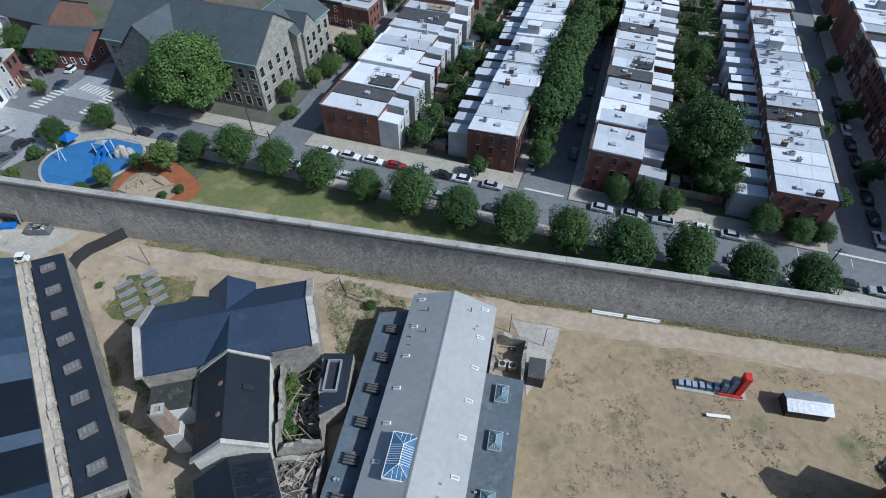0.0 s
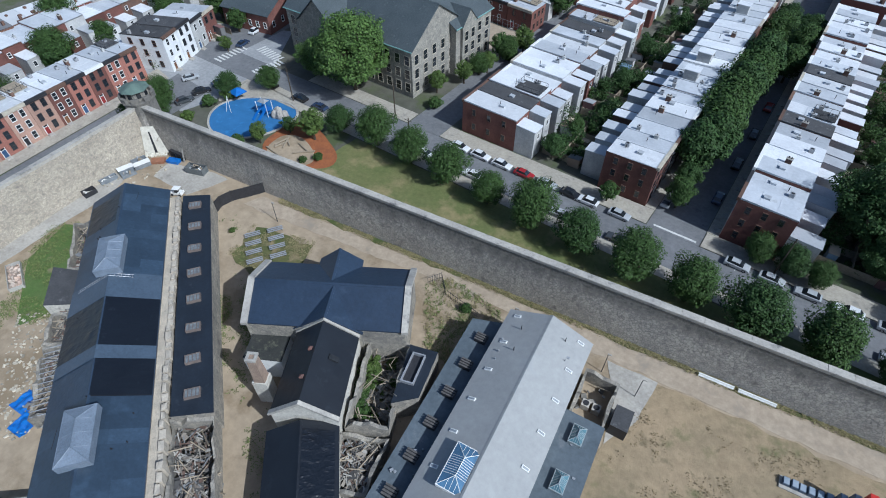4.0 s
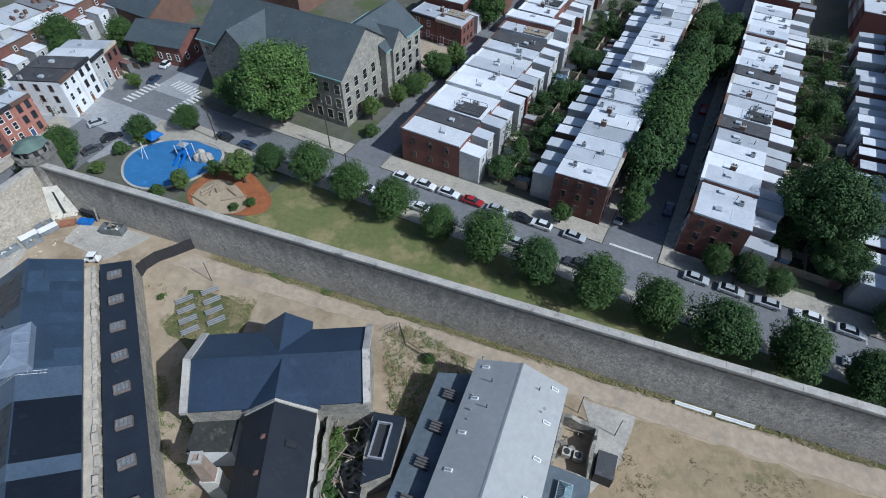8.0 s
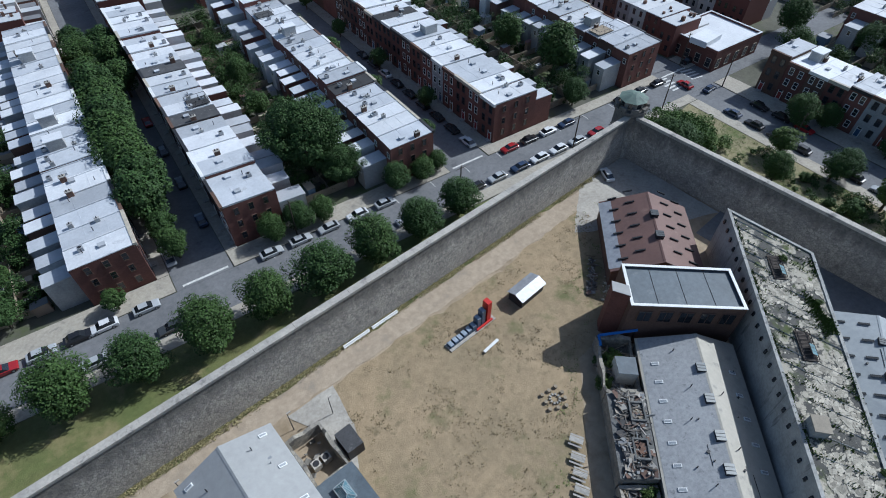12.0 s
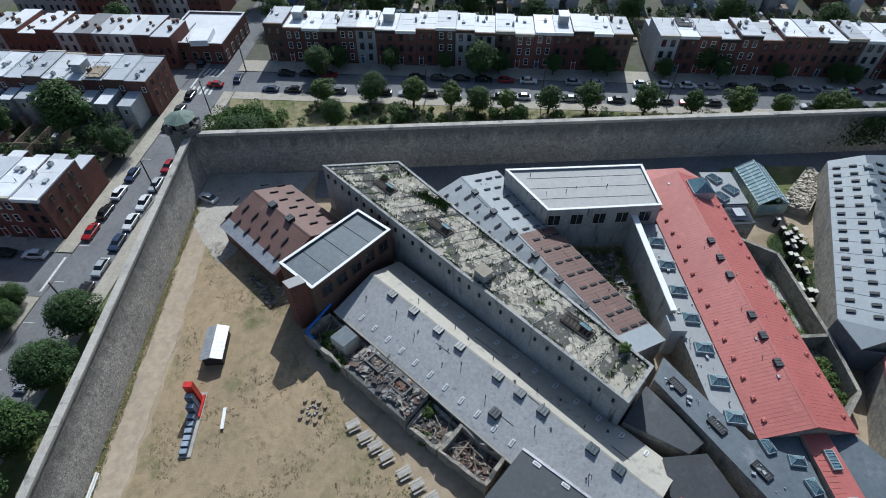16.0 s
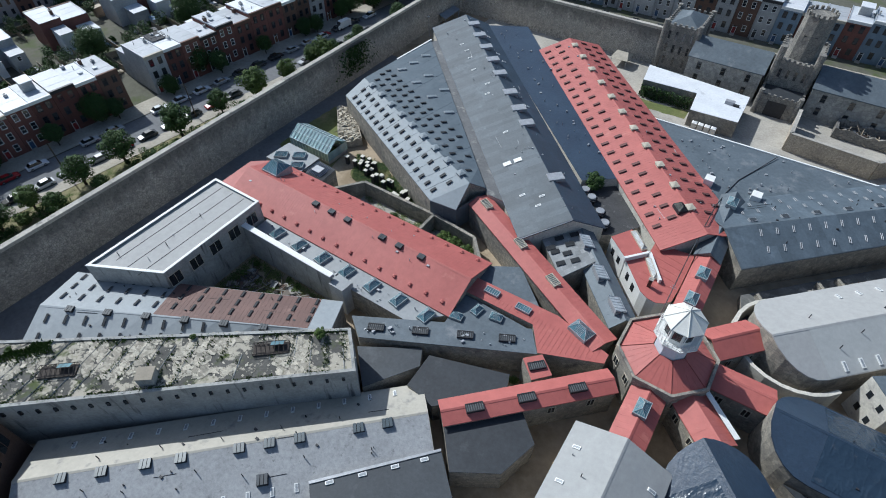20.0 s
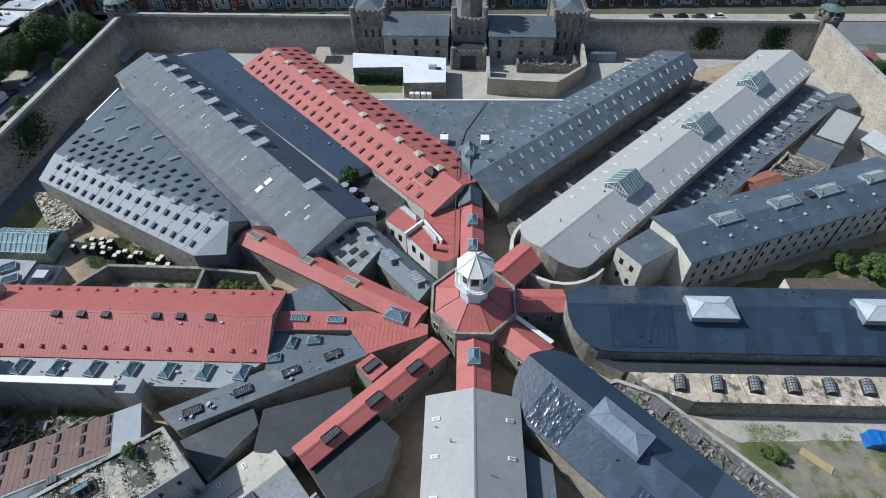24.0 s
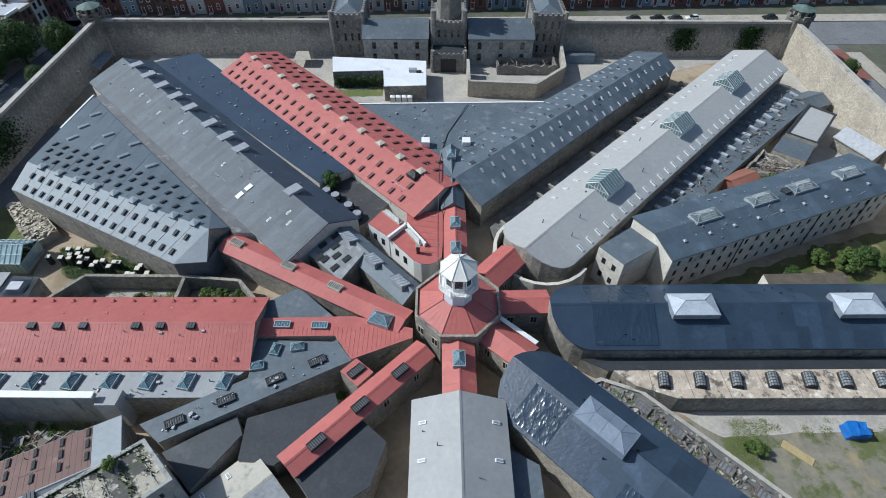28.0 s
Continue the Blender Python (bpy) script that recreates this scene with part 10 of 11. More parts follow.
for a, b, s in ((122, 150, 1.0), (160, 120, 1.2), (170, 90, 1.2), (172, 60, 1.1), (165, 40, 1.1), (170, 10, 1.1), (168, -20, 1.2), (166, -50, 1.1), (175, 130, 1.2), (182, 110, 1.1), (92, 138.2, 0.85), (145, 150, 1.0), (150, 165, 1.2)):
    q = sk(a, b)
    plant("street" if b < 140 else "row", q.x, q.y, s, "in a back yard", "yard trees")
for x, y, k, s in ((-22.5, 79.5, "bush", 1.6), (-20.5, 73.2, "bush", 1.3), (-22.0, 76.0, "bush", 1.2), (-15.2, 97.4, "bush", 0.8), (45.6, 63.2, "bush", 1.3), (39.6, 57.2, "bush", 1.2), (53.0, 73.0, "bush", 1.3), (56.0, -4.2, "bush", 1.0), (41.5, -4.0, "bush", 1.3), (44.0, -4.6, "bush", 1.2), (38.5, -4.0, "bush", 1.2), (11.0, -7.6, "bush", 0.9), (17.6, 14.6, "bush", 0.6), (-64.0, 92.5, "bush", 0.5), (47.5, 24.5, "bush", 0.7)):
    plant(k, x, y, s, "growing among the old walls", "wild bushes")
# ivy on the walls
for x0, x1, yy, z0, z1, seed, axis in ((99.3, 0, -44.0, 2.0, 9.4, 91, 'x'), (-66, -72, YS + .35, 2.0, 8.6, 92, 'y'), (-86, -91, YS + .35, 2.5, 9.0, 93, 'y')):
    rng = random.Random(seed)
    bm = BM()
    for i in range(1400):
        f, g2 = rng.gauss(0, 0.33), rng.random() ** 0.8
        z = z0 + (z1 - z0) * g2
        if axis == 'x':
            p = Vector((x0 - rng.uniform(0, .35), yy + f * 11 * (1.1 - .4 * g2), z))
        else:
            p = Vector(((x0 + x1) / 2 + f * 6 * (1.1 - .3 * g2), yy + rng.uniform(0, .35), z))
        s = rng.uniform(0.14, 0.32)
        e1, e2 = Vector((rng.gauss(0, 1), rng.gauss(0, 1), rng.gauss(0, 1))).normalized() * s, Vector((rng.gauss(0, 1), rng.gauss(0, 1), rng.gauss(0, 1))).normalized() * s
        bm.faces.new([bm.verts.new(p + q) for q in (e1, e2, -e1, -e2)])
    t = thing("ivy", x0 if axis == 'x' else (x0 + x1) / 2, yy, 0, "dark green ivy climbing the tall stone wall", "ivy", "ivy on the wall")
    part("leaves", bm, M_LEAF2, t, kind="stuff")
t = thing("corner_buttress", -98.2, 103.6, 0, "whitewashed sloping buttress with a dark open slot in the wall corner", "buttress")
M_WASH = mat("flaking whitewash", (0.68, 0.65, 0.57), (0.55, 0.52, 0.44), 0.9, scale=0.6, spot=((0.36, 0.32, 0.26), 0.8, 0.6, 0.08), bump=0.6, bscale=5)
rng = random.Random(96)
foot, head = (Vector((-99.4, 101.4, 0)), Vector((-95.4, 104.6, 0))), (Vector((-99.5, 103.2, 6.4)), Vector((-97.2, 104.75, 6.4)))
# The open slot is a sunk plate with its shade put in as dark colour
for f0, f1, z0, z1, m, nm in ((0, .44, 0, 1, M_WASH, "slope"), (.56, 1, 0, 1, M_WASH, "slope"), (.44, .56, .85, 1, M_WASH, "lintel"), (.44, .56, 0, .85, M_DARK, "slot")):
    def at(f, g):
        return foot[0].lerp(foot[1], f).lerp(head[0].lerp(head[1], f), g) - Vector((0, 0, .3 if m is M_DARK else 0))
    part(nm, slab(BM(), [at(f0, z0), at(f1, z0), at(f1, z1), at(f0, z1)], 0.5), m, t)
bm = BM()
for i in range(40):
    r = rng.uniform(.1, .35)
    f = rng.random()
    p = foot[0].lerp(foot[1], f) + Vector((rng.uniform(0, .9), rng.uniform(-.9, 0), r * .3))
    box(bm, -r, r, -r * .7, r * .7, -r * .5, r * .5, 0, Matrix.Translation(p) @ pose(0, 0, 0, rng.uniform(-40, 40), rng.uniform(-40, 40), rng.uniform(0, 180)))
part("fallen_stone", bm, M_WASH, t, kind="stuff")
t = thing("timber_bin", -90.1, 64.7, 0.03, "long timber bin of broken brick in the yard", "bin")
mm = Matrix.Translation((-90.1, 64.7, 0.03)) @ pose(0, 0, 0, 0, 0, -28)
for y0, y1 in ((-1.2, -1.1), (1.1, 1.2)):
    part("side_board", box(BM(), -3.4, 3.4, y0, y1, 0, .9, 0, mm), M_GREYW, t)
for x0, x1 in ((-3.4, -3.3), (3.3, 3.4)):
    part("end_board", box(BM(), x0, x1, -1.1, 1.1, 0, .9, 0, mm), M_GREYW, t)
bm = BM()
for i in range(160):
    r = rng.uniform(.12, .4)
    box(bm, -r, r, -r * .6, r * .6, -r * .4, r * .4, 0, mm @ Matrix.Translation((rng.uniform(-3.1, 3.1), rng.uniform(-.95, .95), rng.uniform(.1, .65))) @ pose(0, 0, 0, rng.uniform(-30, 30), rng.uniform(-30, 30), rng.uniform(0, 180)))
part("brick_rubble", bm, mat("broken pale brick", (0.42, 0.29, 0.22), (0.5, 0.42, 0.35), 0.9, scale=0.8, island=0.4), t, kind="stuff")
# odds and ends by the north-west corner
rng = random.Random(95)


def bin_box(x, y, sx, sy, h, turn, m, name, label, fill, lid=None):
    """An open-topped bin: floor, four sides, an optional lid and loose pieces lying in it."""
    t = thing(name, x, y, 0.06, label, "container", "stored material")
    mm = Matrix.Translation((x, y, 0.06)) @ pose(0, 0, 0, 0, 0, turn)
    part("base", box(BM(), -sx / 2, sx / 2, -sy / 2, sy / 2, 0, .08, 0, mm), m, t)
    for y0 in (-sy / 2, sy / 2 - .07):
        part("long_side", box(BM(), -sx / 2, sx / 2, y0, y0 + .07, .08, h, 0, mm), m, t)
    for x0 in (-sx / 2, sx / 2 - .07):
        part("short_side", box(BM(), x0, x0 + .07, -sy / 2 + .07, sy / 2 - .07, .08, h, 0, mm), m, t)
    if lid:
        part("lid", box(BM(), -sx / 2 - .05, sx / 2 + .05, -sy / 2 - .05, sy / 2 + .05, h, h + .07, 0, mm), lid, t)
    for j in range(fill):
        w = rng.uniform(.15, .4)
        part("salvage", box(BM(), -w * 1.8, w * 1.8, -w * .5, w * .5, -w * .3, w * .3, 0, mm @ Matrix.Translation((rng.uniform(-.36, .36) * sx, rng.uniform(-.3, .3) * sy, h * rng.uniform(.6, 1.0))) @ pose(0, 0, 0, rng.uniform(-25, 25), rng.uniform(-25, 25), rng.uniform(0, 180))), rng.choice([M_WOOD, M_GALV, M_WHITE, M_GREYW]), t)


M_STEELBIN = mat("dull steel bin", (0.3, 0.33, 0.36), (0.2, 0.22, 0.24), 0.55, metal=0.3, scale=1.2)
bin_box(-98.1, 95.3, 3.2, 1.5, 1.0, 70, M_STEELBIN, "lidded_bin", "long steel bin with a white lid beside the wall", 0, M_WHITE)
bin_box(-96.3, 98.2, 3.4, 1.5, 1.0, 68, M_STEELBIN, "lidded_bin", "long steel bin with a white lid beside the wall", 0, M_WHITE)
bin_box(-98.0, 98.8, 3.2, 1.4, 1.0, 68, M_STEELBIN, "steel_bin", "open steel bin of salvaged frames beside the wall", 4)
bin_box(-96.4, 94.6, 3.0, 1.4, 0.9, 70, M_STEELBIN, "steel_bin", "open steel bin of salvaged frames beside the wall", 4)
bin_box(-98.6, 91.2, 3.6, 1.2, 0.9, 78, M_STEELBIN, "steel_bin", "narrow steel trough of pipes beside the wall", 5)
bin_box(-98.4, 86.4, 2.6, 1.6, 1.1, 80, M_DARK, "steel_bin", "dark steel cage bin beside the wall", 4)
bin_box(-84.2, 102.6, 4.4, 2.0, 1.5, 12, mat("grey painted skip", (0.16, 0.175, 0.18), (0.11, 0.12, 0.125), 0.6, scale=1), "rubbish_skip", "grey rubbish skip heaped with white scrap", 14)
t = thing("plank_stack", -94.6, 101.0, 0.06, "stack of orange-brown planks on the yard", "planks", "stored material")
mm = Matrix.Translation((-94.6, 101.0, 0.06)) @ pose(0, 0, 0, 0, 0, 35)
for i in range(3):
    for j in range(5):
        part("plank", box(BM(), -1.5 + rng.uniform(-.1, .1), 1.5, -.85 + j * .35, -.54 + j * .35, i * .2, i * .2 + .16, 0, mm), mat("orange brown plank", (0.33, 0.15, 0.085), (0.25, 0.115, 0.07), 0.8, scale=1.5), t)
t = thing("blue_crate", -91.4, 102.6, 0.06, "flat blue crate beside the timber rack", "crate", "stored material")
mm = Matrix.Translation((-91.4, 102.6, 0.06)) @ pose(0, 0, 0, 0, 0, 15)
part("body", box(BM(), -1.4, 1.4, -.7, .7, 0, .6, 0, mm), M_TARP, t)
part("rim", ring_wall(BM(), [(mm @ Vector((x, y, 0))).to_2d() for x, y in ((-1.45, -.75), (1.45, -.75), (1.45, .75), (-1.45, .75))], .64, .74, .12), M_TARP, t)
t = thing("timber_rack", -91.6, 104.0, 0.05, "dark rack of stacked timber against the wall", "rack", "stored material")
for x in (-93.4, -91.6, -89.8):
    part("post", box(BM(), x - .06, x + .06, 103.6, 103.72, .05, 2.0), M_DARK, t)
for i in range(4):
    part("beam", box(BM(), -93.6, -89.6, 103.75, 104.5, .2 + i * .45, .42 + i * .45), M_DARK, t)
part("leaning_board", box(BM(), -.2, .2, -.04, .04, 0, 3.2, 0, Matrix.Translation((-89.4, 103.7, .05)) @ pose(0, 0, 0, -12, 0, 5)), M_GREYW, t)
t = thing("utility_cart", -82.2, 95.2, 0.05, "small white utility cart with a black seat", "cart")
mm = Matrix.Translation((-82.2, 95.2, 0.05)) @ pose(0, 0, 0, 0, 0, 20)
part("body", box(BM(), -1.3, 1.3, -.65, .65, .3, .85, 0, mm), M_WHITE, t)
part("roof", box(BM(), -.5, 1.0, -.65, .65, 1.75, 1.82, 0, mm), M_WHITE, t)
part("seat", box(BM(), -.3, .4, -.55, .55, .85, 1.15, 0, mm), M_DARK, t)
for x in (-.45, .95):
    for y in (-.6, .56):
        part("post", box(BM(), x, x + .05, y, y + .05, .85, 1.75, 0, mm), M_DARK, t)
for x in (-.85, .85):
    for y in (-.66, .56):
        bm = BM()
        c = mm @ Vector((x, y, .3))
        rod(bm, c, mm @ Vector((x, y + .14, .3)), .3, 0, 10)
        part("wheel", bm, M_DARK, t)
car(121.6, -76.6, 82, "white", "on the street outside the east wall")
car(124.2, -56.2, 82, "white", "on the street outside the east wall")
t = thing("van", 123.4, -65.8, 0, "tall white delivery van on the street", "van")
mm = Matrix.Translation((123.4, -65.8, 0)) @ pose(0, 0, 0, 0, 0, 82)
bm = BM()
side = [(-2.6, .45), (-2.6, 2.3), (-2.4, 2.45), (1.3, 2.45), (1.9, 1.55), (2.6, 1.3), (2.65, .45)]
for y0 in (-.95, .95):
    bm.faces.new([bm.verts.new(mm @ Vector((x, y0, z))) for x, z in (side if y0 > 0 else side[::-1])])
bm.verts.ensure_lookup_table()
n = len(side)
for a in range(n):
    b = (a + 1) % n
    bm.faces.new((bm.verts[n - 1 - a], bm.verts[n - 1 - b], bm.verts[n + b], bm.verts[n + a]))
part("body", bm, M_WHITE, t)
part("windscreen", slab(BM(), [mm @ Vector(p) for p in ((1.42, -.8, 2.36), (1.42, .8, 2.36), (1.92, .8, 1.62), (1.92, -.8, 1.62))], .03), M_DARK, t)
for x in (-1.7, 1.7):
    for y in (-.98, .74):
        bm = BM()
        rod(bm, mm @ Vector((x, y, .36)), mm @ Vector((x, y + .24, .36)), .36, 0, 12)
        part("wheel", bm, TYRE, t)
t = thing("corner_shelter", 98.2, -88.4, 0, "grey flat roofed open shelter in the corner of the walls", "shelter")
part("roof", slab(BM(), [(99.4, -84.8, 3.1), (99.4, -93.0, 3.1), (96.4, -92.3, 2.9), (96.2, -83.6, 2.9)], .14), mat("shelter sheeting", (0.3, 0.32, 0.34), (0.24, 0.26, 0.28), 0.6, scale=0.6), t)
for x, y in ((99.1, -85.2), (99.1, -92.5), (96.7, -92.0), (96.6, -84.2)):
    part("post", box(BM(), x - .07, x + .07, y - .07, y + .07, -.02, 2.85), M_GALV, t)
t = thing("lamp_post", 97.4, -76.2, 0, "pale lamp post beside the east lane", "lamp post", "yard lamp posts")
part("pole", tube(BM(), 97.4, -76.2, -.02, 6.0, .08, .06, 8), M_GALV, t)
part("head", box(BM(), 97.1, 97.7, -76.4, -76.0, 5.95, 6.15), M_WHITE, t)
car(91.0, 102.6, 60, "white", "parked by the corner tower")

# ---- greenery and clutter too small to pick apart ----


def inside(p, poly):
    c = False
    for i in range(len(poly)):
        (x0, y0), (x1, y1) = poly[i], poly[i - 1]
        if (y0 > p[1]) != (y1 > p[1]) and p[0] < (x1 - x0) * (p[1] - y0) / (y1 - y0) + x0:
            c = not c
    return c


def tufts(name, poly, n, m, label, seed, h=(0.12, 0.4), freq=0.2, cut=0.0, z=0.03, w=0.05):
    """Upright blades in patches over the polygon."""
    rng = random.Random(seed)
    xs, ys = [p[0] for p in poly], [p[1] for p in poly]
    vs, fs = [], []
    for i in range(n):
        x, y = rng.uniform(min(xs), max(xs)), rng.uniform(min(ys), max(ys))
        if not inside((x, y), poly) or noise.noise((x * freq, y * freq, seed)) + 0.4 * noise.noise((x * freq * 4, y * freq * 4, seed)) < cut:
            continue
        for k in range(5):
            px, py = x + rng.gauss(0, .22), y + rng.gauss(0, .22)
            hh, ww, an = rng.uniform(*h) * .6, w * rng.uniform(.6, 1.6), rng.uniform(0, 6.28)
            dx, dy = math.cos(an) * ww, math.sin(an) * ww
            lx, ly = -dy / ww * (hh * .9 + .05), dx / ww * (hh * .9 + .05)
            b = len(vs)
            vs += [(px - dx, py - dy, z + hh * .4), (px + dx, py + dy, z + hh * .4), (px + lx + dx * .4, py + ly + dy * .4, z + hh), (px + lx - dx * .4, py + ly - dy * .4, z + hh)]
            fs.append((b, b + 1, b + 2, b + 3))
    me = bpy.data.meshes.new(name)
    me.from_pydata(vs, [], fs)
    me.materials.append(m)
    tagged(new(name, me), label, "weeds", "", "stuff")


def shrubs(name, spots, m, label, seed, leaf=0.16, per=70):
    """Leafy clumps joined into one tangle; spots: x, y, radius, height, base."""
    rng = random.Random(seed)
    vs, fs = [], []
    for x, y, r, h, z in spots:
        for k in range(max(2, int(h / r * 1.6))):
            c = Vector((x + rng.gauss(0, r * .3), y + rng.gauss(0, r * .3), z + h * rng.uniform(.25, .8)))
            rr = r * rng.uniform(.5, .85)
            for i in range(per):
                v = Vector((rng.gauss(0, 1), rng.gauss(0, 1), rng.gauss(0, 1))).normalized() * rr * rng.uniform(.6, 1.1)
                v.z *= .8
                p = c + v
                if p.z < z:
                    p.z = z + rng.random() * .2
                e1 = Vector((rng.gauss(0, 1), rng.gauss(0, 1), rng.gauss(0, .6))).normalized() * leaf * rng.uniform(.6, 1.4)
                e2 = Vector((rng.gauss(0, 1), rng.gauss(0, 1), rng.gauss(0, .6)))
                e2 = (e2 - e1 * e2.dot(e1) / e1.length_squared).normalized() * leaf * .7
                b = len(vs)
                vs += [p + e1, p + e2, p - e1, p - e2]
                fs.append((b, b + 1, b + 2, b + 3))
    me = bpy.data.meshes.new(name)
    me.from_pydata([tuple(v) for v in vs], [], fs)
    me.materials.append(m)
    tagged(new(name, me), label, "shrubs", "", "stuff")


M_STRAW = mat("dry straw grass", (0.28, 0.24, 0.12), (0.21, 0.185, 0.09), 0.9, scale=1.0, island=0.4)
M_BLADE = mat("weed blades", (0.12, 0.165, 0.045), (0.15, 0.17, 0.06), 0.85, scale=1.0, island=0.4)
tufts("yard_weeds", [(-99, 39), (-45, 39), (-31, 18.4), (-99, 18.4)], 26000, M_BLADE, "patches of green weeds in the worn yard", 1, (0.06, 0.28), 0.13, 0.1, 0.03, 0.03)
tufts("lawn_weeds", [(-97, 78), (-88, 81), (-74, 63), (-83, 56), (-93, 66)], 5000, M_BLADE, "rank weeds beside the ruined sheds", 2, (0.1, 0.5), 0.3, -0.1)
tufts("track_weeds", [(-62, 103.4), (92, 103.8), (92, 105.0), (-62, 105.0)], 3500, M_STRAW, "dry weeds at the foot of the tall wall", 3, (0.2, 0.6), 0.2, -0.2)
tufts("field_weeds", [(20, 53), (52, 79), (66, 83), (84, 97), (78, 101), (58, 86), (16, 56)], 5000, M_BLADE, "green weeds along the edge of the field", 5, (0.08, 0.3), 0.2, 0.08)
tufts("strip_weeds", [(-71, 91), (-66.5, 95), (-34, 63), (-20, 48), (-18, 52), (-36, 70), (-66, 97)], 6000, M_BLADE, "weeds along the foot of the cell strip", 6, (0.1, 0.45), 0.3, 0.0)
tufts("bench_weeds", [(-62, 96), (-48, 98), (-46, 90), (-52, 85), (-61, 88)], 2500, M_STRAW, "dry grass under stacked benches", 7, (0.08, 0.3), 0.3, 0.0)
tufts("court_weeds", [(52, 19), (72, 19), (72.5, 33), (66, 32), (50, 21)], 5000, M_BLADE, "tall weeds in the walled court", 8, (0.2, 0.7), 0.25, -0.15)
tufts("strip_grass", [(102, -80), tuple(sk(117, -80)), tuple(sk(117, 118)), (102, 102)], 16000, M_BLADE, "uneven grass in the garden strip", 10, (0.1, 0.4), 0.15, 0.0, 0.05, 0.06)
tufts("court_grass", [(36, -2), (38, -5.8), (48, -6.8), (66, -6.8), (66, -1.4)], 1800, M_BLADE, "weeds in small walled courts", 11, (0.1, 0.5), 0.3, -0.1)
tufts("lean_to_weeds", [(-23, 14.5), (-27, 15.5), (-51, 39.5), (-48.5, 42)], 2600, M_BLADE, "weeds growing over the ruined lean-to", 17, (0.1, 0.45), 0.3, 0.0, 2.62)
tufts("corridor_weeds", [(-30, 19.5), (-44, 38), (-50, 46), (-46, 48), (-27, 24)], 1600, M_BLADE, "weeds beside a ruined strip", 12, (0.1, 0.5), 0.3, 0.0)
tufts("pedestal_weeds", [(77, -17.5), (72, -10), (66, -8), (50, -8), (56, -11.5), (70, -18)], 2600, M_LEAF2, "dark weeds between pedestals", 13, (0.2, 0.7), 0.3, -0.2)
M_TUFT = mat("withered tufts", (0.25, 0.19, 0.105), (0.19, 0.145, 0.08), 0.9, scale=1.0, island=0.4)
tufts("field_tufts", [(18, 99), (58, 98), (80, 99), (66, 82), (50, 78), (22, 54), (14, 46), (14, 90)], 5200, M_TUFT, "withered brown tufts scattered over the worn field", 17, (0.08, 0.28), 0.16, 0.08, 0.04, 0.06)
rng = random.Random(60)
spots = []
for i in range(380):
    b = rng.uniform(-84, 100)
    q = sk(rng.uniform(106, 116.5), b)
    f = noise.noise((b * .045, 3.3, 0))
    if q.x > 103.2 and f > -0.2:
        k = rng.random() ** 2
        spots.append((q.x, q.y, .8 + 1.3 * k, rng.uniform(.7, 1.5) + 1.6 * k, 0))
spots += [(115 + rng.gauss(0, 1.5), 101 + rng.gauss(0, 2.4), 2.5, 5.2, 0) for i in range(15)] + [(113 + rng.gauss(0, 1.2), 81 + rng.gauss(0, 2.5), 1.5, 2.6, 0) for i in range(8)] + [(110 + rng.gauss(0, 1.2), 70 + rng.gauss(0, 4), 1.4, 2.2, 0) for i in range(12)]
thick = [(116.0 + rng.gauss(0, 1.8), 100 + rng.uniform(-7.5, 7.5), rng.uniform(1.7, 2.7), rng.uniform(4.5, 7.2), 0) for i in range(36)]
shrubs("corner_thicket", thick, M_LEAF4, "spreading green thicket beside the corner tower", 64, 0.2, 190)
shrubs("garden_border", spots, M_LEAF, "dense mixed shrubs along the garden strip", 61)
spots = [(52 + rng.random() * 19, 19.5 + rng.random() * 11, rng.uniform(.4, 1.1), rng.uniform(.4, 1.2), 0) for i in range(26)]
spots = [s for s in spots if s[1] < 20 + (s[0] - 50) * .55]
shrubs("court_shrubs", spots, M_LEAF3, "tangled shrubs in the walled court", 62)
spots = [(-23.4 + rng.random() * 8, 70 + rng.random() * 13, rng.uniform(.5, 1.0), rng.uniform(.6, 2.0), 0) for i in range(16)]
spots += [(39 + rng.random() * 4, -5.6 + rng.random() * 3, rng.uniform(.5, .9), rng.uniform(.8, 1.6), 0) for i in range(8)]
spots += [(-46 + rng.random() * 3, 33 + rng.random() * 5, .7, 1.0, 0) for i in range(5)]
spots += [(p, 34.4 + (p + 36) * -0.93, .5, .9, 0) for p in (-37.5, -40, -42.5, -44)]
shrubs("ruin_shrubs", spots, M_LEAF3, "wild shrubs among roofless walls", 63)

tufts("kitchen_weeds", [(-50, 82), (-42, 84), (-36, 70), (-40, 66), (-56, 80)], 3000, M_BLADE, "green weeds beside the kitchen block", 14, (0.1, 0.4), 0.3, 0.0)
tufts("fence_weeds", [(-24, 99), (-21, 103), (-10, 100), (-7.5, 95), (-13, 86), (-18, 88)], 1300, M_BLADE, "rank weeds inside the iron fence", 15, (0.15, 0.6), 0.3, -0.1)
tufts("ruin_straw", [(-24, 99), (-21, 103), (-10, 100), (-7.5, 95), (-13, 86), (-18, 88)], 1200, M_STRAW, "dry stalks inside the iron fence", 16, (0.2, 0.7), 0.4, 0.0)


def rubble(name, quad, n, z0, z1, m, label, seed, size=(.15, .5)):
    rng = random.Random(seed)
    bm = BM()
    q = [Vector(p) for p in quad]
    for i in range(n):
        f = rng.random()
        p = q[0].lerp(q[1], f).lerp(q[3].lerp(q[2], f), rng.random())
        r = rng.uniform(*size)
        box(bm, -r, r, -r * .6, r * .6, -r * .4, r * .4, 0, Matrix.Translation((p.x, p.y, rng.uniform(z0, z1))) @ pose(0, 0, 0, rng.uniform(-25, 25), rng.uniform(-25, 25), rng.uniform(0, 180)))
    part(name, bm, m, None, label, "stuff", "rubble")


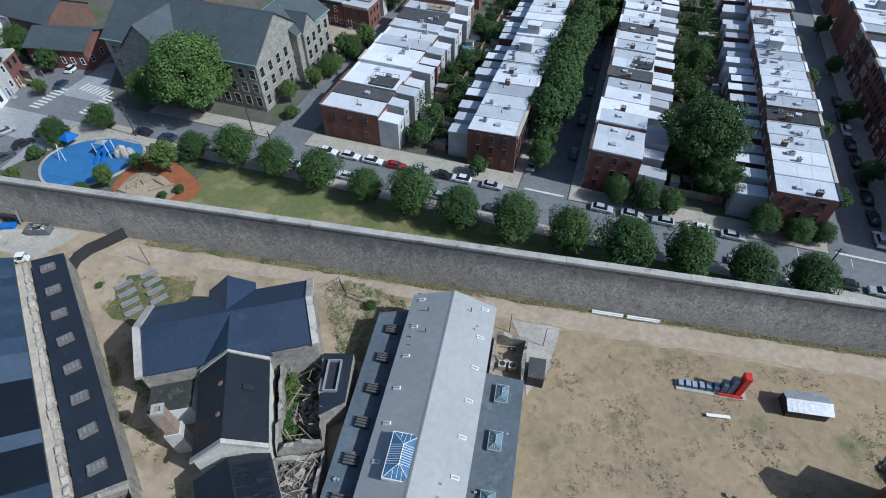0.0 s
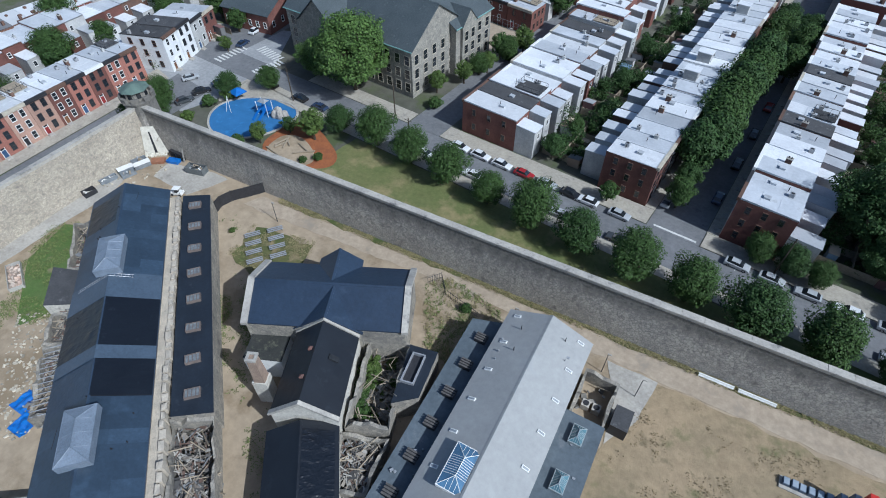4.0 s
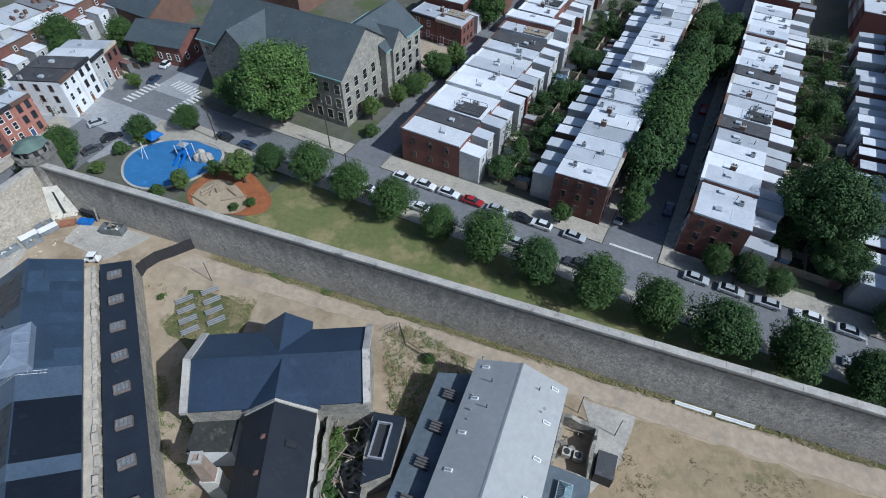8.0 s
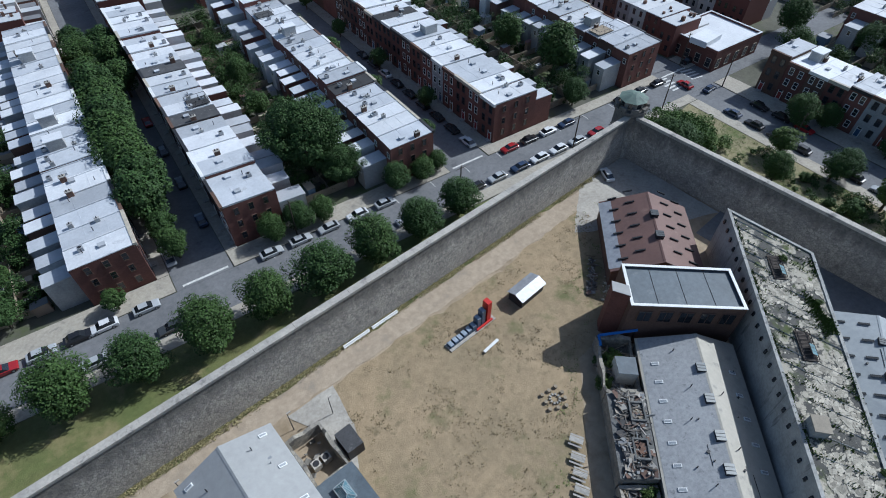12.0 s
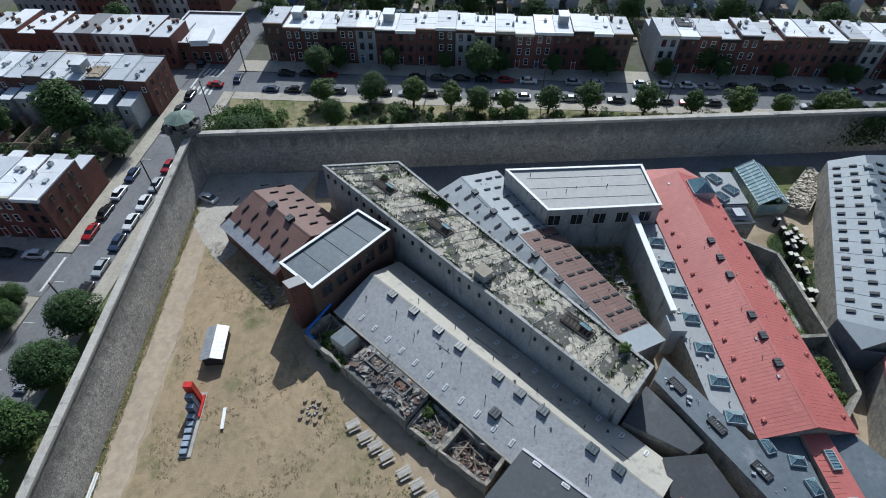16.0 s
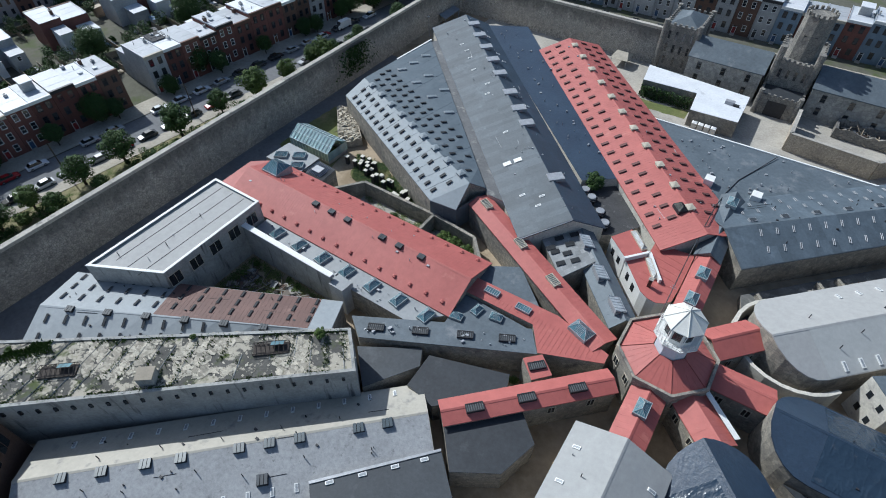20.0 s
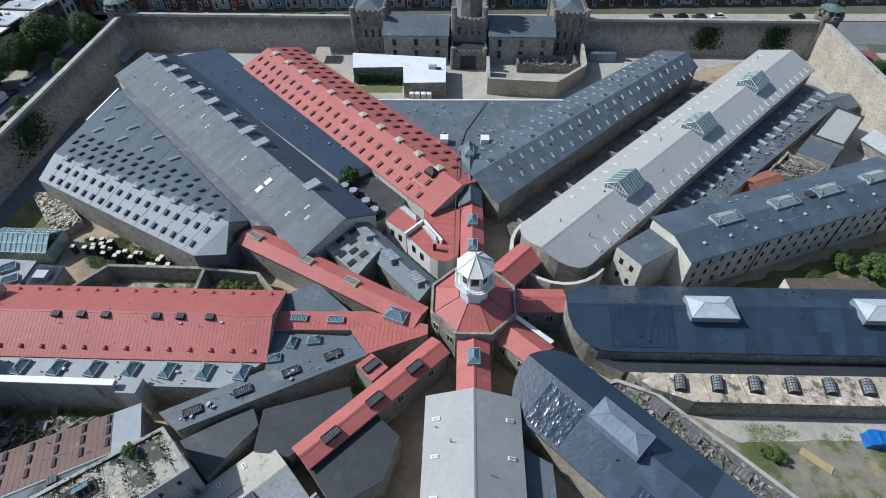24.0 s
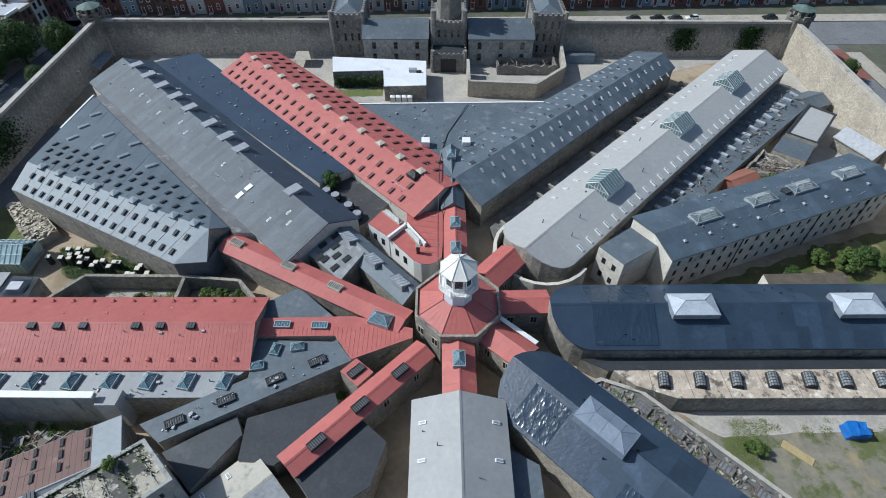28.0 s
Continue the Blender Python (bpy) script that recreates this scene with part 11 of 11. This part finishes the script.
M_RUBP = mat("pale broken stone", (0.50, 0.45, 0.36), (0.38, 0.34, 0.27), 0.95, scale=0.8, island=0.4)
rubble("stone_rubble", [(92.0, -28.2), (87.6, -29.0), (78.6, -20.8), (81.6, -17.2)], 900, 1.0, 2.1, M_RUBP, "pale broken stone filling a walled yard", 501)
rubble("yard_rubble", [(80.5, 83.0), (66, 78), (62, 82), (78, 92)], 260, 0.0, 0.2, M_RUBP, "small stones strewn beside the workshop", 502, (.08, .3))
rubble("corner_rubble", [(-99, 88), (-92, 90), (-90, 103), (-98, 104)], 45, 0.0, 0.25, M_RUBP, "loose stones in the corner of the yard", 503, (.08, .3))
rubble("kitchen_rubble", [(-24, 82), (-18.6, 84), (-14.4, 72), (-19.4, 69.6)], 260, 0.1, 0.9, MATS["mixed rubble"], "rubble in the roofless court", 504, (.1, .35))

rubble("lean_rubble", [(-82, 60), (-76, 64), (-60, 47), (-66, 43)], 420, 0.0, 0.2, M_RUBP, "pale stones strewn along the ruined sheds", 505, (.06, .28))


def roof_sheets(parent, g, m, ds, seed, sides=(1, -1), up=0.03, s0=0.0, s1=None, lap=0.02, over=0.2):
    """Lapped roofing lengths running from the ridge to the eaves, each a little out of line."""
    rng = random.Random(seed)
    bm = BM()
    s, end = s0, (g.len if s1 is None else s1)
    while s < end - .05:
        e = min(end, s + ds * rng.uniform(.85, 1.15))
        f = (s + e) / 2 / g.len
        for sg in sides:
            w = (g.right + (g.rb2 - g.right) * f if sg > 0 else g.left + (g.lb - g.left) * f) + over
            c = g.crest
            cuts = sorted([0.0, rng.uniform(.3, .7), 1.0])
            for a, b in zip(cuts, cuts[1:]):
                u0, u1 = c + (sg * w - c) * a, c + (sg * w - c) * b
                z = up + rng.uniform(0, lap)
                slab(bm, [g.p(s, u0, z), g.p(e, u0, z + rng.uniform(0, lap)), g.p(e, u1, z), g.p(s, u1, z)], .012)
        s = e
    part("roof_sheet", bm, m, parent, kind="stuff")


def roof_bits(parent, g, n, seed, s0=3.0, u=0.85, runs=True):
    """Small flues, junction boxes and pipe runs scattered over a pitched roof."""
    rng = random.Random(seed)
    bm = BM()
    for i in range(n):
        s = rng.uniform(s0, g.len - 2)
        f = s / g.len
        lw, rw = g.left + (g.lb - g.left) * f, g.right + (g.rb2 - g.right) * f
        uu = rng.uniform(-lw * u, rw * u)
        p = g.p(s, uu)
        k = rng.random()
        if k < .5:
            tube(bm, p.x, p.y, p.z - .1, p.z + rng.uniform(.2, .6), rng.uniform(.05, .12), None, 6)
        elif k < .85:
            r = rng.uniform(.1, .25)
            box(bm, p.x - r, p.x + r, p.y - r * .7, p.y + r * .7, p.z - .1, p.z + rng.uniform(.1, .3))
        elif runs:
            q = g.p(min(g.len - 1, s + rng.uniform(1.5, 5)), uu + rng.uniform(-.3, .3))
            rod(bm, p + Vector((0, 0, .06)), q + Vector((0, 0, .06)), .04, 0, 4)
    part("roof_fitting", bm, M_GALV if seed % 2 else M_DARK, parent, kind="stuff")


for pr, g, n, sd in ((tD, gD, 46, 601), (tT, gT, 40, 602), (tS, gS, 16, 603), (tX, gX, 26, 604), (tN, gN, 22, 605), (tL, gL, 5, 606), (tU, gU, 46, 607), (tB, gB, 26, 608), (tR, gR, 14, 609), (tNWc, gNWc, 26, 610), (tW, gW, 16, 612)):
    roof_bits(pr, g, n, sd, 7.0 if g.ra else 3.0, runs=pr is not tN)
def sheet_mat(name, c, rough=0.5, amt=0.16, spec=0.5):
    return mat(name, c, tuple(v * .82 for v in c), rough, scale=0.25, spot=(tuple(min(1.0, v * 1.35) for v in c), 0.3, 0.57, 0.15), island=amt, bump=0.25, bscale=1.5, spec=spec)


roof_sheets(tT, gT, sheet_mat("slate roofing lengths", (0.108, 0.135, 0.16)), 1.9, 701)
# Lengths on the left slope are lighter than those on the right
roof_sheets(tD, gD, sheet_mat("lighter grey lengths", (0.083, 0.102, 0.12), 0.6, 0.2), 1.0, 702, (-1,), 0.06)
roof_sheets(tD, gD, sheet_mat("darker blue lengths", (0.036, 0.055, 0.082), 0.5, 0.12), 2.2, 703, (1,))
roof_sheets(tU, gU, sheet_mat("slate blue lengths", (0.082, 0.108, 0.135), 0.36, 0.14, 0.6), 2.1, 704)
roof_sheets(tX, gX, sheet_mat("blue black lengths", (0.034, 0.055, 0.085), 0.4, 0.22, 0.6), 2.4, 705, s0=17.0)
roof_sheets(tNWc, gNWc, sheet_mat("patched blue black lengths", (0.036, 0.058, 0.09), 0.4, 0.25, 0.6), 2.3, 706, s0=17.6, s1=58.5)
roof_sheets(tNWc, gNWc, MATS["patched blue black lengths"], 2.3, 707, s0=76.2)
rng = random.Random(620)
for nm, quad, z, n in (("slate roof", ((20, -59.6), (-20, -60.4), (-4, -40), (4, -38)), 6.0, 60), ("infill roof", ((28, -34), (23, -36), (66, -82), (76, -80)), 6.2, 40), ("workshop roof", ((84, 38), (84, 15), (74.5, 15), (74.5, 33)), 9.6, 3), ("grey corridor roof", ((43, 22), (41, 23.4), (17, 11), (18.4, 9)), 5.6, 30), ("strip roof", ((34, 13.2), (72, 13.2), (72, 17), (37, 17)), 5.4, 26), ("annex roof", ((-11, 92), (-7.4, 94), (-7.4, 28), (-10.6, 30)), 4.6, 26), ("east annex roof", ((6.8, 85), (11.4, 85), (11.2, 42), (6.8, 40)), 4.4, 20)):
    bm = BM()
    q = [Vector(p) for p in quad]
    for i in range(n):
        f = rng.random()
        p = q[0].lerp(q[1], f).lerp(q[3].lerp(q[2], f), rng.random())
        r = rng.uniform(.08, .3)
        if rng.random() < .45:
            tube(bm, p.x, p.y, z, z + rng.uniform(.2, .8), r * .4, None, 6)
        else:
            box(bm, -r, r, -r * .7, r * .7, -.02, rng.uniform(.1, .5), 0, Matrix.Translation((p.x, p.y, z)) @ pose(0, 0, 0, 0, 0, rng.uniform(0, 90)))
    part("roof_clutter", bm, M_GALV, None, "small flues and boxes on the " + nm, "stuff", "fittings")
t = thing("roof_cable", 3, -45, 6, "black cable running over the slate roof to the mast", "cable")
bm = BM()
pts = [(-4.5, -60.2, 6.35), (-2.0, -54.0, 6.12), (0.5, -48.0, 6.1), (1.6, -42.5, 6.15), (2.2, -36.0, 7.5), (2.4, -28.0, 9.2), (2.6, -20.0, 7.2), (2.6, -10.0, 7.0), (2.6, -4.4, 8.2)]
for p, q in zip(pts, pts[1:]):
    rod(bm, p, q, .09, 0, 5)
part("cable", bm, M_DARK, t)


M_WRECK = mat("mixed wreckage", (0.2, 0.18, 0.16), (0.14, 0.13, 0.12), 0.9, scale=0.8, island_cols=[(0.08, 0.075, 0.07), (0.2, 0.17, 0.14), (0.34, 0.3, 0.25), (0.13, 0.07, 0.05), (0.24, 0.25, 0.26), (0.05, 0.05, 0.052), (0.42, 0.4, 0.36)])


def wreck(quad, n, z, label, seed, size=1.0):
    """Broken boards, sheets and lumps lying over a quad at height z."""
    rng = random.Random(seed)
    q = [Vector(p) for p in quad]
    bm = BM()
    for i in range(n):
        f = rng.random()
        p = q[0].lerp(q[1], f).lerp(q[3].lerp(q[2], f), rng.random())
        k = rng.random()
        m = Matrix.Translation((p.x, p.y, z + rng.uniform(0, .5) * size)) @ pose(0, 0, 0, rng.uniform(-18, 18), rng.uniform(-18, 18), rng.choice((0, 45, 90, 135)) + rng.gauss(0, 14))
        if k < .5:
            box(bm, -rng.uniform(.4, 1.6) * size, rng.uniform(.4, 1.6) * size, -.07, .07, -.04, .05, 0, m)
        elif k < .75:
            a, b = rng.uniform(.2, .7) * size, rng.uniform(.2, .6) * size
            box(bm, -a, a, -b, b, -.02, .03, 0, m)
        else:
            r = rng.uniform(.08, .3) * size
            box(bm, -r, r, -r * .7, r * .7, -r * .4, r * .5, 0, m)
    part("wreckage", bm, M_WRECK, None, label, "stuff", "wreckage")


wreck([(49.6, 66.2), (46.6, 69.0), (38.2, 60.6), (41.0, 58.0)], 260, 3.6, "broken boards and sheets on the decayed flat roof", 801)
wreck([(40.6, 57.2), (37.4, 60.2), (28.4, 50.4), (31.4, 47.6)], 320, 1.2, "collapsed timber in roofless rooms", 802)
wreck([(53.0, 76.4), (56.4, 73.4), (51.0, 67.6), (47.4, 70.4)], 160, 0.6, "timber and scrap in the roofless yard", 803)
wreck([(-40.4, 57.6), (-37.4, 60.8), (-21.2, 45.0), (-24.0, 42.2)], 420, 2.2, "tangle of fallen rafters in the ruined cells", 804)
wreck([(-84.8, 80.2), (-88.6, 78.4), (-57.4, 49.6), (-62.0, 48.8)], 420, 1.6, "rotten boards along the ruined lean-tos", 805)
wreck([(-19.4, 68.0), (-14.2, 70.0), (-12.8, 63.6), (-16.8, 61.6)], 200, 2.0, "rusty sheets and boards over ruined sheds", 806)
wreck([(-66.4, -40.2), (-72.6, -45.8), (-78.0, -40.6), (-71.8, -36.6)], 260, 1.6, "collapsed timber inside the roofless shed", 807)
wreck([(-28, -16.6), (-36, -14.8), (-94.0, -68.4), (-88.6, -73.8)], 300, 3.25, "loose boards and sheets over the exercise yards", 808, 0.7)
wreck([(-13, -20), (-11, -22.4), (-62.5, -77.0), (-66, -76.4)], 260, 1.65, "rubbish lying in the gap between two cellblocks", 809, 0.7)
wreck([(-22.4, 13.6), (-26.0, 15.0), (-52.4, 40.2), (-48.6, 42.6)], 150, 2.65, "broken boards on the ruined lean-to", 810, 0.6)
wreck([(-14.4, -86.6), (-30.6, -86.6), (-30.2, -90.4), (-14.4, -90.4)], 200, 0.8, "timber in the roofless gatehouse sheds", 811)
wreck([(66.4, 86.6), (69.6, 90.2), (62.6, 83.4), (60.2, 84.6)], 140, 0.1, "scrap heaped beside the brown workshop", 812, 0.7)
wreck([(54, 20), (70, 21), (71, 27), (60, 24)], 170, 0.15, "fallen grey timber in the walled court", 814, 1.2)


# ---- back yards between the terraces ----
def yard_strip(a0, a1, b0, b1, n, seed, tall=0.35, fences=True):
    """Greenery, fences and sheds between two rows of houses."""
    rng = random.Random(seed)
    spots = []
    for i in range(n):
        q = sk(rng.uniform(a0, a1), rng.uniform(b0, b1))
        big = rng.random() < tall
        spots.append((q.x, q.y, rng.uniform(1.5, 2.8) if big else rng.uniform(.5, 1.3), rng.uniform(4, 8) if big else rng.uniform(.7, 2.5), 0))
    shrubs("yard_greenery", spots, M_LEAF2 if seed % 2 else M_LEAF, "shrubs and small trees filling the back yards", seed, 0.2, 110)
    if not fences:
        return
    bm = BM()
    b = b0
    while b < b1:
        box_pts = [tuple(sk(*p)) for p in ((a0, b), (a1, b), (a1, b + .1), (a0, b + .1))]
        prism(bm, box_pts, 0, rng.uniform(1.6, 2.0))
        b += 4.95
    mid = (a0 + a1) / 2
    prism(bm, [tuple(sk(*p)) for p in ((mid - .06, b0), (mid + .06, b0), (mid + .06, b1), (mid - .06, b1))], 0, 1.8)
    part("yard_fence", bm, M_WOOD, None, "weathered board fences between back yards", "stuff", "fence")
    bm = BM()
    for i in range(int((b1 - b0) / 2.6)):
        q = sk(rng.choice((a0 + 1.2, a1 - 1.2, rng.uniform(a0, a1))), rng.uniform(b0, b1))
        w, d, h = rng.uniform(.5, 1.6), rng.uniform(.5, 1.5), rng.choice((.4, .8, 2.2, 2.6, 3.0))
        mm = Matrix.Translation((q.x, q.y, 0)) @ pose(0, 0, 0, 0, 0, math.degrees(SKEW) + rng.choice((0, 90)))
        box(bm, -w, w, -d, d, 0, h, 0, mm)
        if h > 2:
            slab(bm, [mm @ Vector(p) for p in ((-w - .1, -d - .1, h + .25), (w + .1, -d - .1, h + .25), (w + .1, d + .1, h), (-w - .1, d + .1, h))], 0.08)
    part("yard_clutter", bm, mat("mixed yard things", (0.3, 0.3, 0.3), (0.25, 0.25, 0.25), 0.8, scale=0.8, island_cols=[(0.6, 0.6, 0.6), (0.12, 0.12, 0.12), (0.3, 0.2, 0.12), (0.35, 0.36, 0.38), (0.1, 0.2, 0.32), (0.5, 0.42, 0.3), (0.18, 0.06, 0.05)]), None, "sheds, decks and odds in back yards", "stuff", "clutter")


yard_strip(-37.8, -28.6, 142, 240, 120, 201)
yard_strip(19.0, 31.2, 142, 238, 120, 202, 0.5)
yard_strip(83.2, 102.6, 140, 235, 150, 203, 0.4)
yard_strip(156.5, 178.5, -150, 122, 300, 204, 0.4)
yard_strip(-153.0, -142.5, 60, 140, 60, 205, 0.4)
yard_strip(-128, -90, 215, 262, 60, 206, 0.5, False)
yard_strip(197.5, 215, -60, 190, 160, 207, 0.5)


def far_terrace(a, b, n, along, depth, h, label, seed):
    """A distant row of houses: one thing with walls, roofs and fittings."""
    rng = random.Random(seed)
    q = sk(a, b)
    t = thing("far_terrace", q.x, q.y, 0, label, "houses", "distant terraces")
    walls, roofs, fit, wins = BM(), BM(), BM(), BM()
    s = 0.0
    for i in range(n):
        w = rng.uniform(4.8, 5.8)
        hh = h + rng.choice((0, 0, .4, -.4, .8))

        def P(u, d):
            return tuple(sk(a + (d if along else s + u), b + (s + u if along else d)))
        dp = depth * rng.uniform(.9, 1.1)
        prism(walls, [P(.03, 0), P(w - .03, 0), P(w - .03, dp), P(.03, dp)], -.05, hh - .2)
        prism(walls, [P(.03, dp), P(w * .62, dp), P(w * .62, dp + 5), P(.03, dp + 5)], -.05, hh * .66)
        slab(roofs, [(*P(.03, -.3), hh + .1), (*P(w - .03, -.3), hh + .1), (*P(w - .03, dp), hh - .2), (*P(.03, dp), hh - .2)], .2)
        slab(roofs, [(*P(.03, dp), hh * .66 + .15), (*P(w * .64, dp), hh * .66 + .15), (*P(w * .64, dp + 5.1), hh * .66), (*P(.03, dp + 5.1), hh * .66)], .15)
        for k in range(3):
            x, y = P(w * rng.uniform(.15, .85), dp * rng.uniform(.15, .85))
            r = rng.uniform(.25, .5)
            box(fit, x - r, x + r, y - r, y + r, hh - .2, hh + rng.uniform(.3, 1.2))
        for u in (.28, .72):
            for z in (2.2, 5.2, 8.0):
                if z < hh - 1.2:
                    prism(wins, [P(w * u - .45, -.04), P(w * u + .45, -.04), P(w * u + .45, .1), P(w * u - .45, .1)], z - .8, z + .8)
        s += w
    part("wall", walls, mat("far house walls", (0.17, 0.07, 0.055), (0.13, 0.055, 0.045), 0.9, scale=0.3, island_cols=[(0.17, 0.06, 0.045), (0.14, 0.055, 0.045), (0.4, 0.4, 0.39), (0.16, 0.09, 0.065), (0.6, 0.6, 0.58)]), t, kind="stuff")
    part("roof", roofs, mat("far house roofs", (0.55, 0.56, 0.57), (0.42, 0.43, 0.45), 0.7, scale=0.25, spot=((0.3, 0.3, 0.31), 0.35, 0.57, 0.12), island_cols=[(0.72, 0.73, 0.74), (0.5, 0.52, 0.54), (0.42, 0.44, 0.46), (0.09, 0.09, 0.095), (0.6, 0.61, 0.62)]), t, kind="stuff")
    part("roof_fitting", fit, M_BRICKBR, t, kind="stuff")
    part("window", wins, M_PANE, t, kind="stuff")


for i, (a, d) in enumerate(((-57.5, 11), (-28.0, 11), (3.1, 11), (32.0, 11), (64.9, 12), (104.0, 12))):
    far_terrace(a, 246 + (4 if i % 2 else 0), 9, True, d, 9.4, "distant brick terrace with pale flat roofs", 300 + i)
far_terrace(-150, 215, 10, True, 12, 9, "distant brick terrace beyond the school", 310)
far_terrace(-88, 203, 10, True, 15, 8.2, "brick terrace beyond the sandy school lot", 309)
far_terrace(-112, 226, 8, True, 12, 9, "distant brick terrace beyond the school", 311)
far_terrace(132.5, 141, 11, True, 12, 9.6, "brick terrace beyond the corner crossing", 312)
far_terrace(165, 140, 13, True, 12, 9.6, "brick terrace beyond the corner crossing", 313)
far_terrace(218, -60, 46, True, 12, 9.2, "distant brick terrace behind the eastern yards", 314)
far_terrace(-190, 70, 24, True, 12, 8.6, "distant brick terrace west of the street", 315)
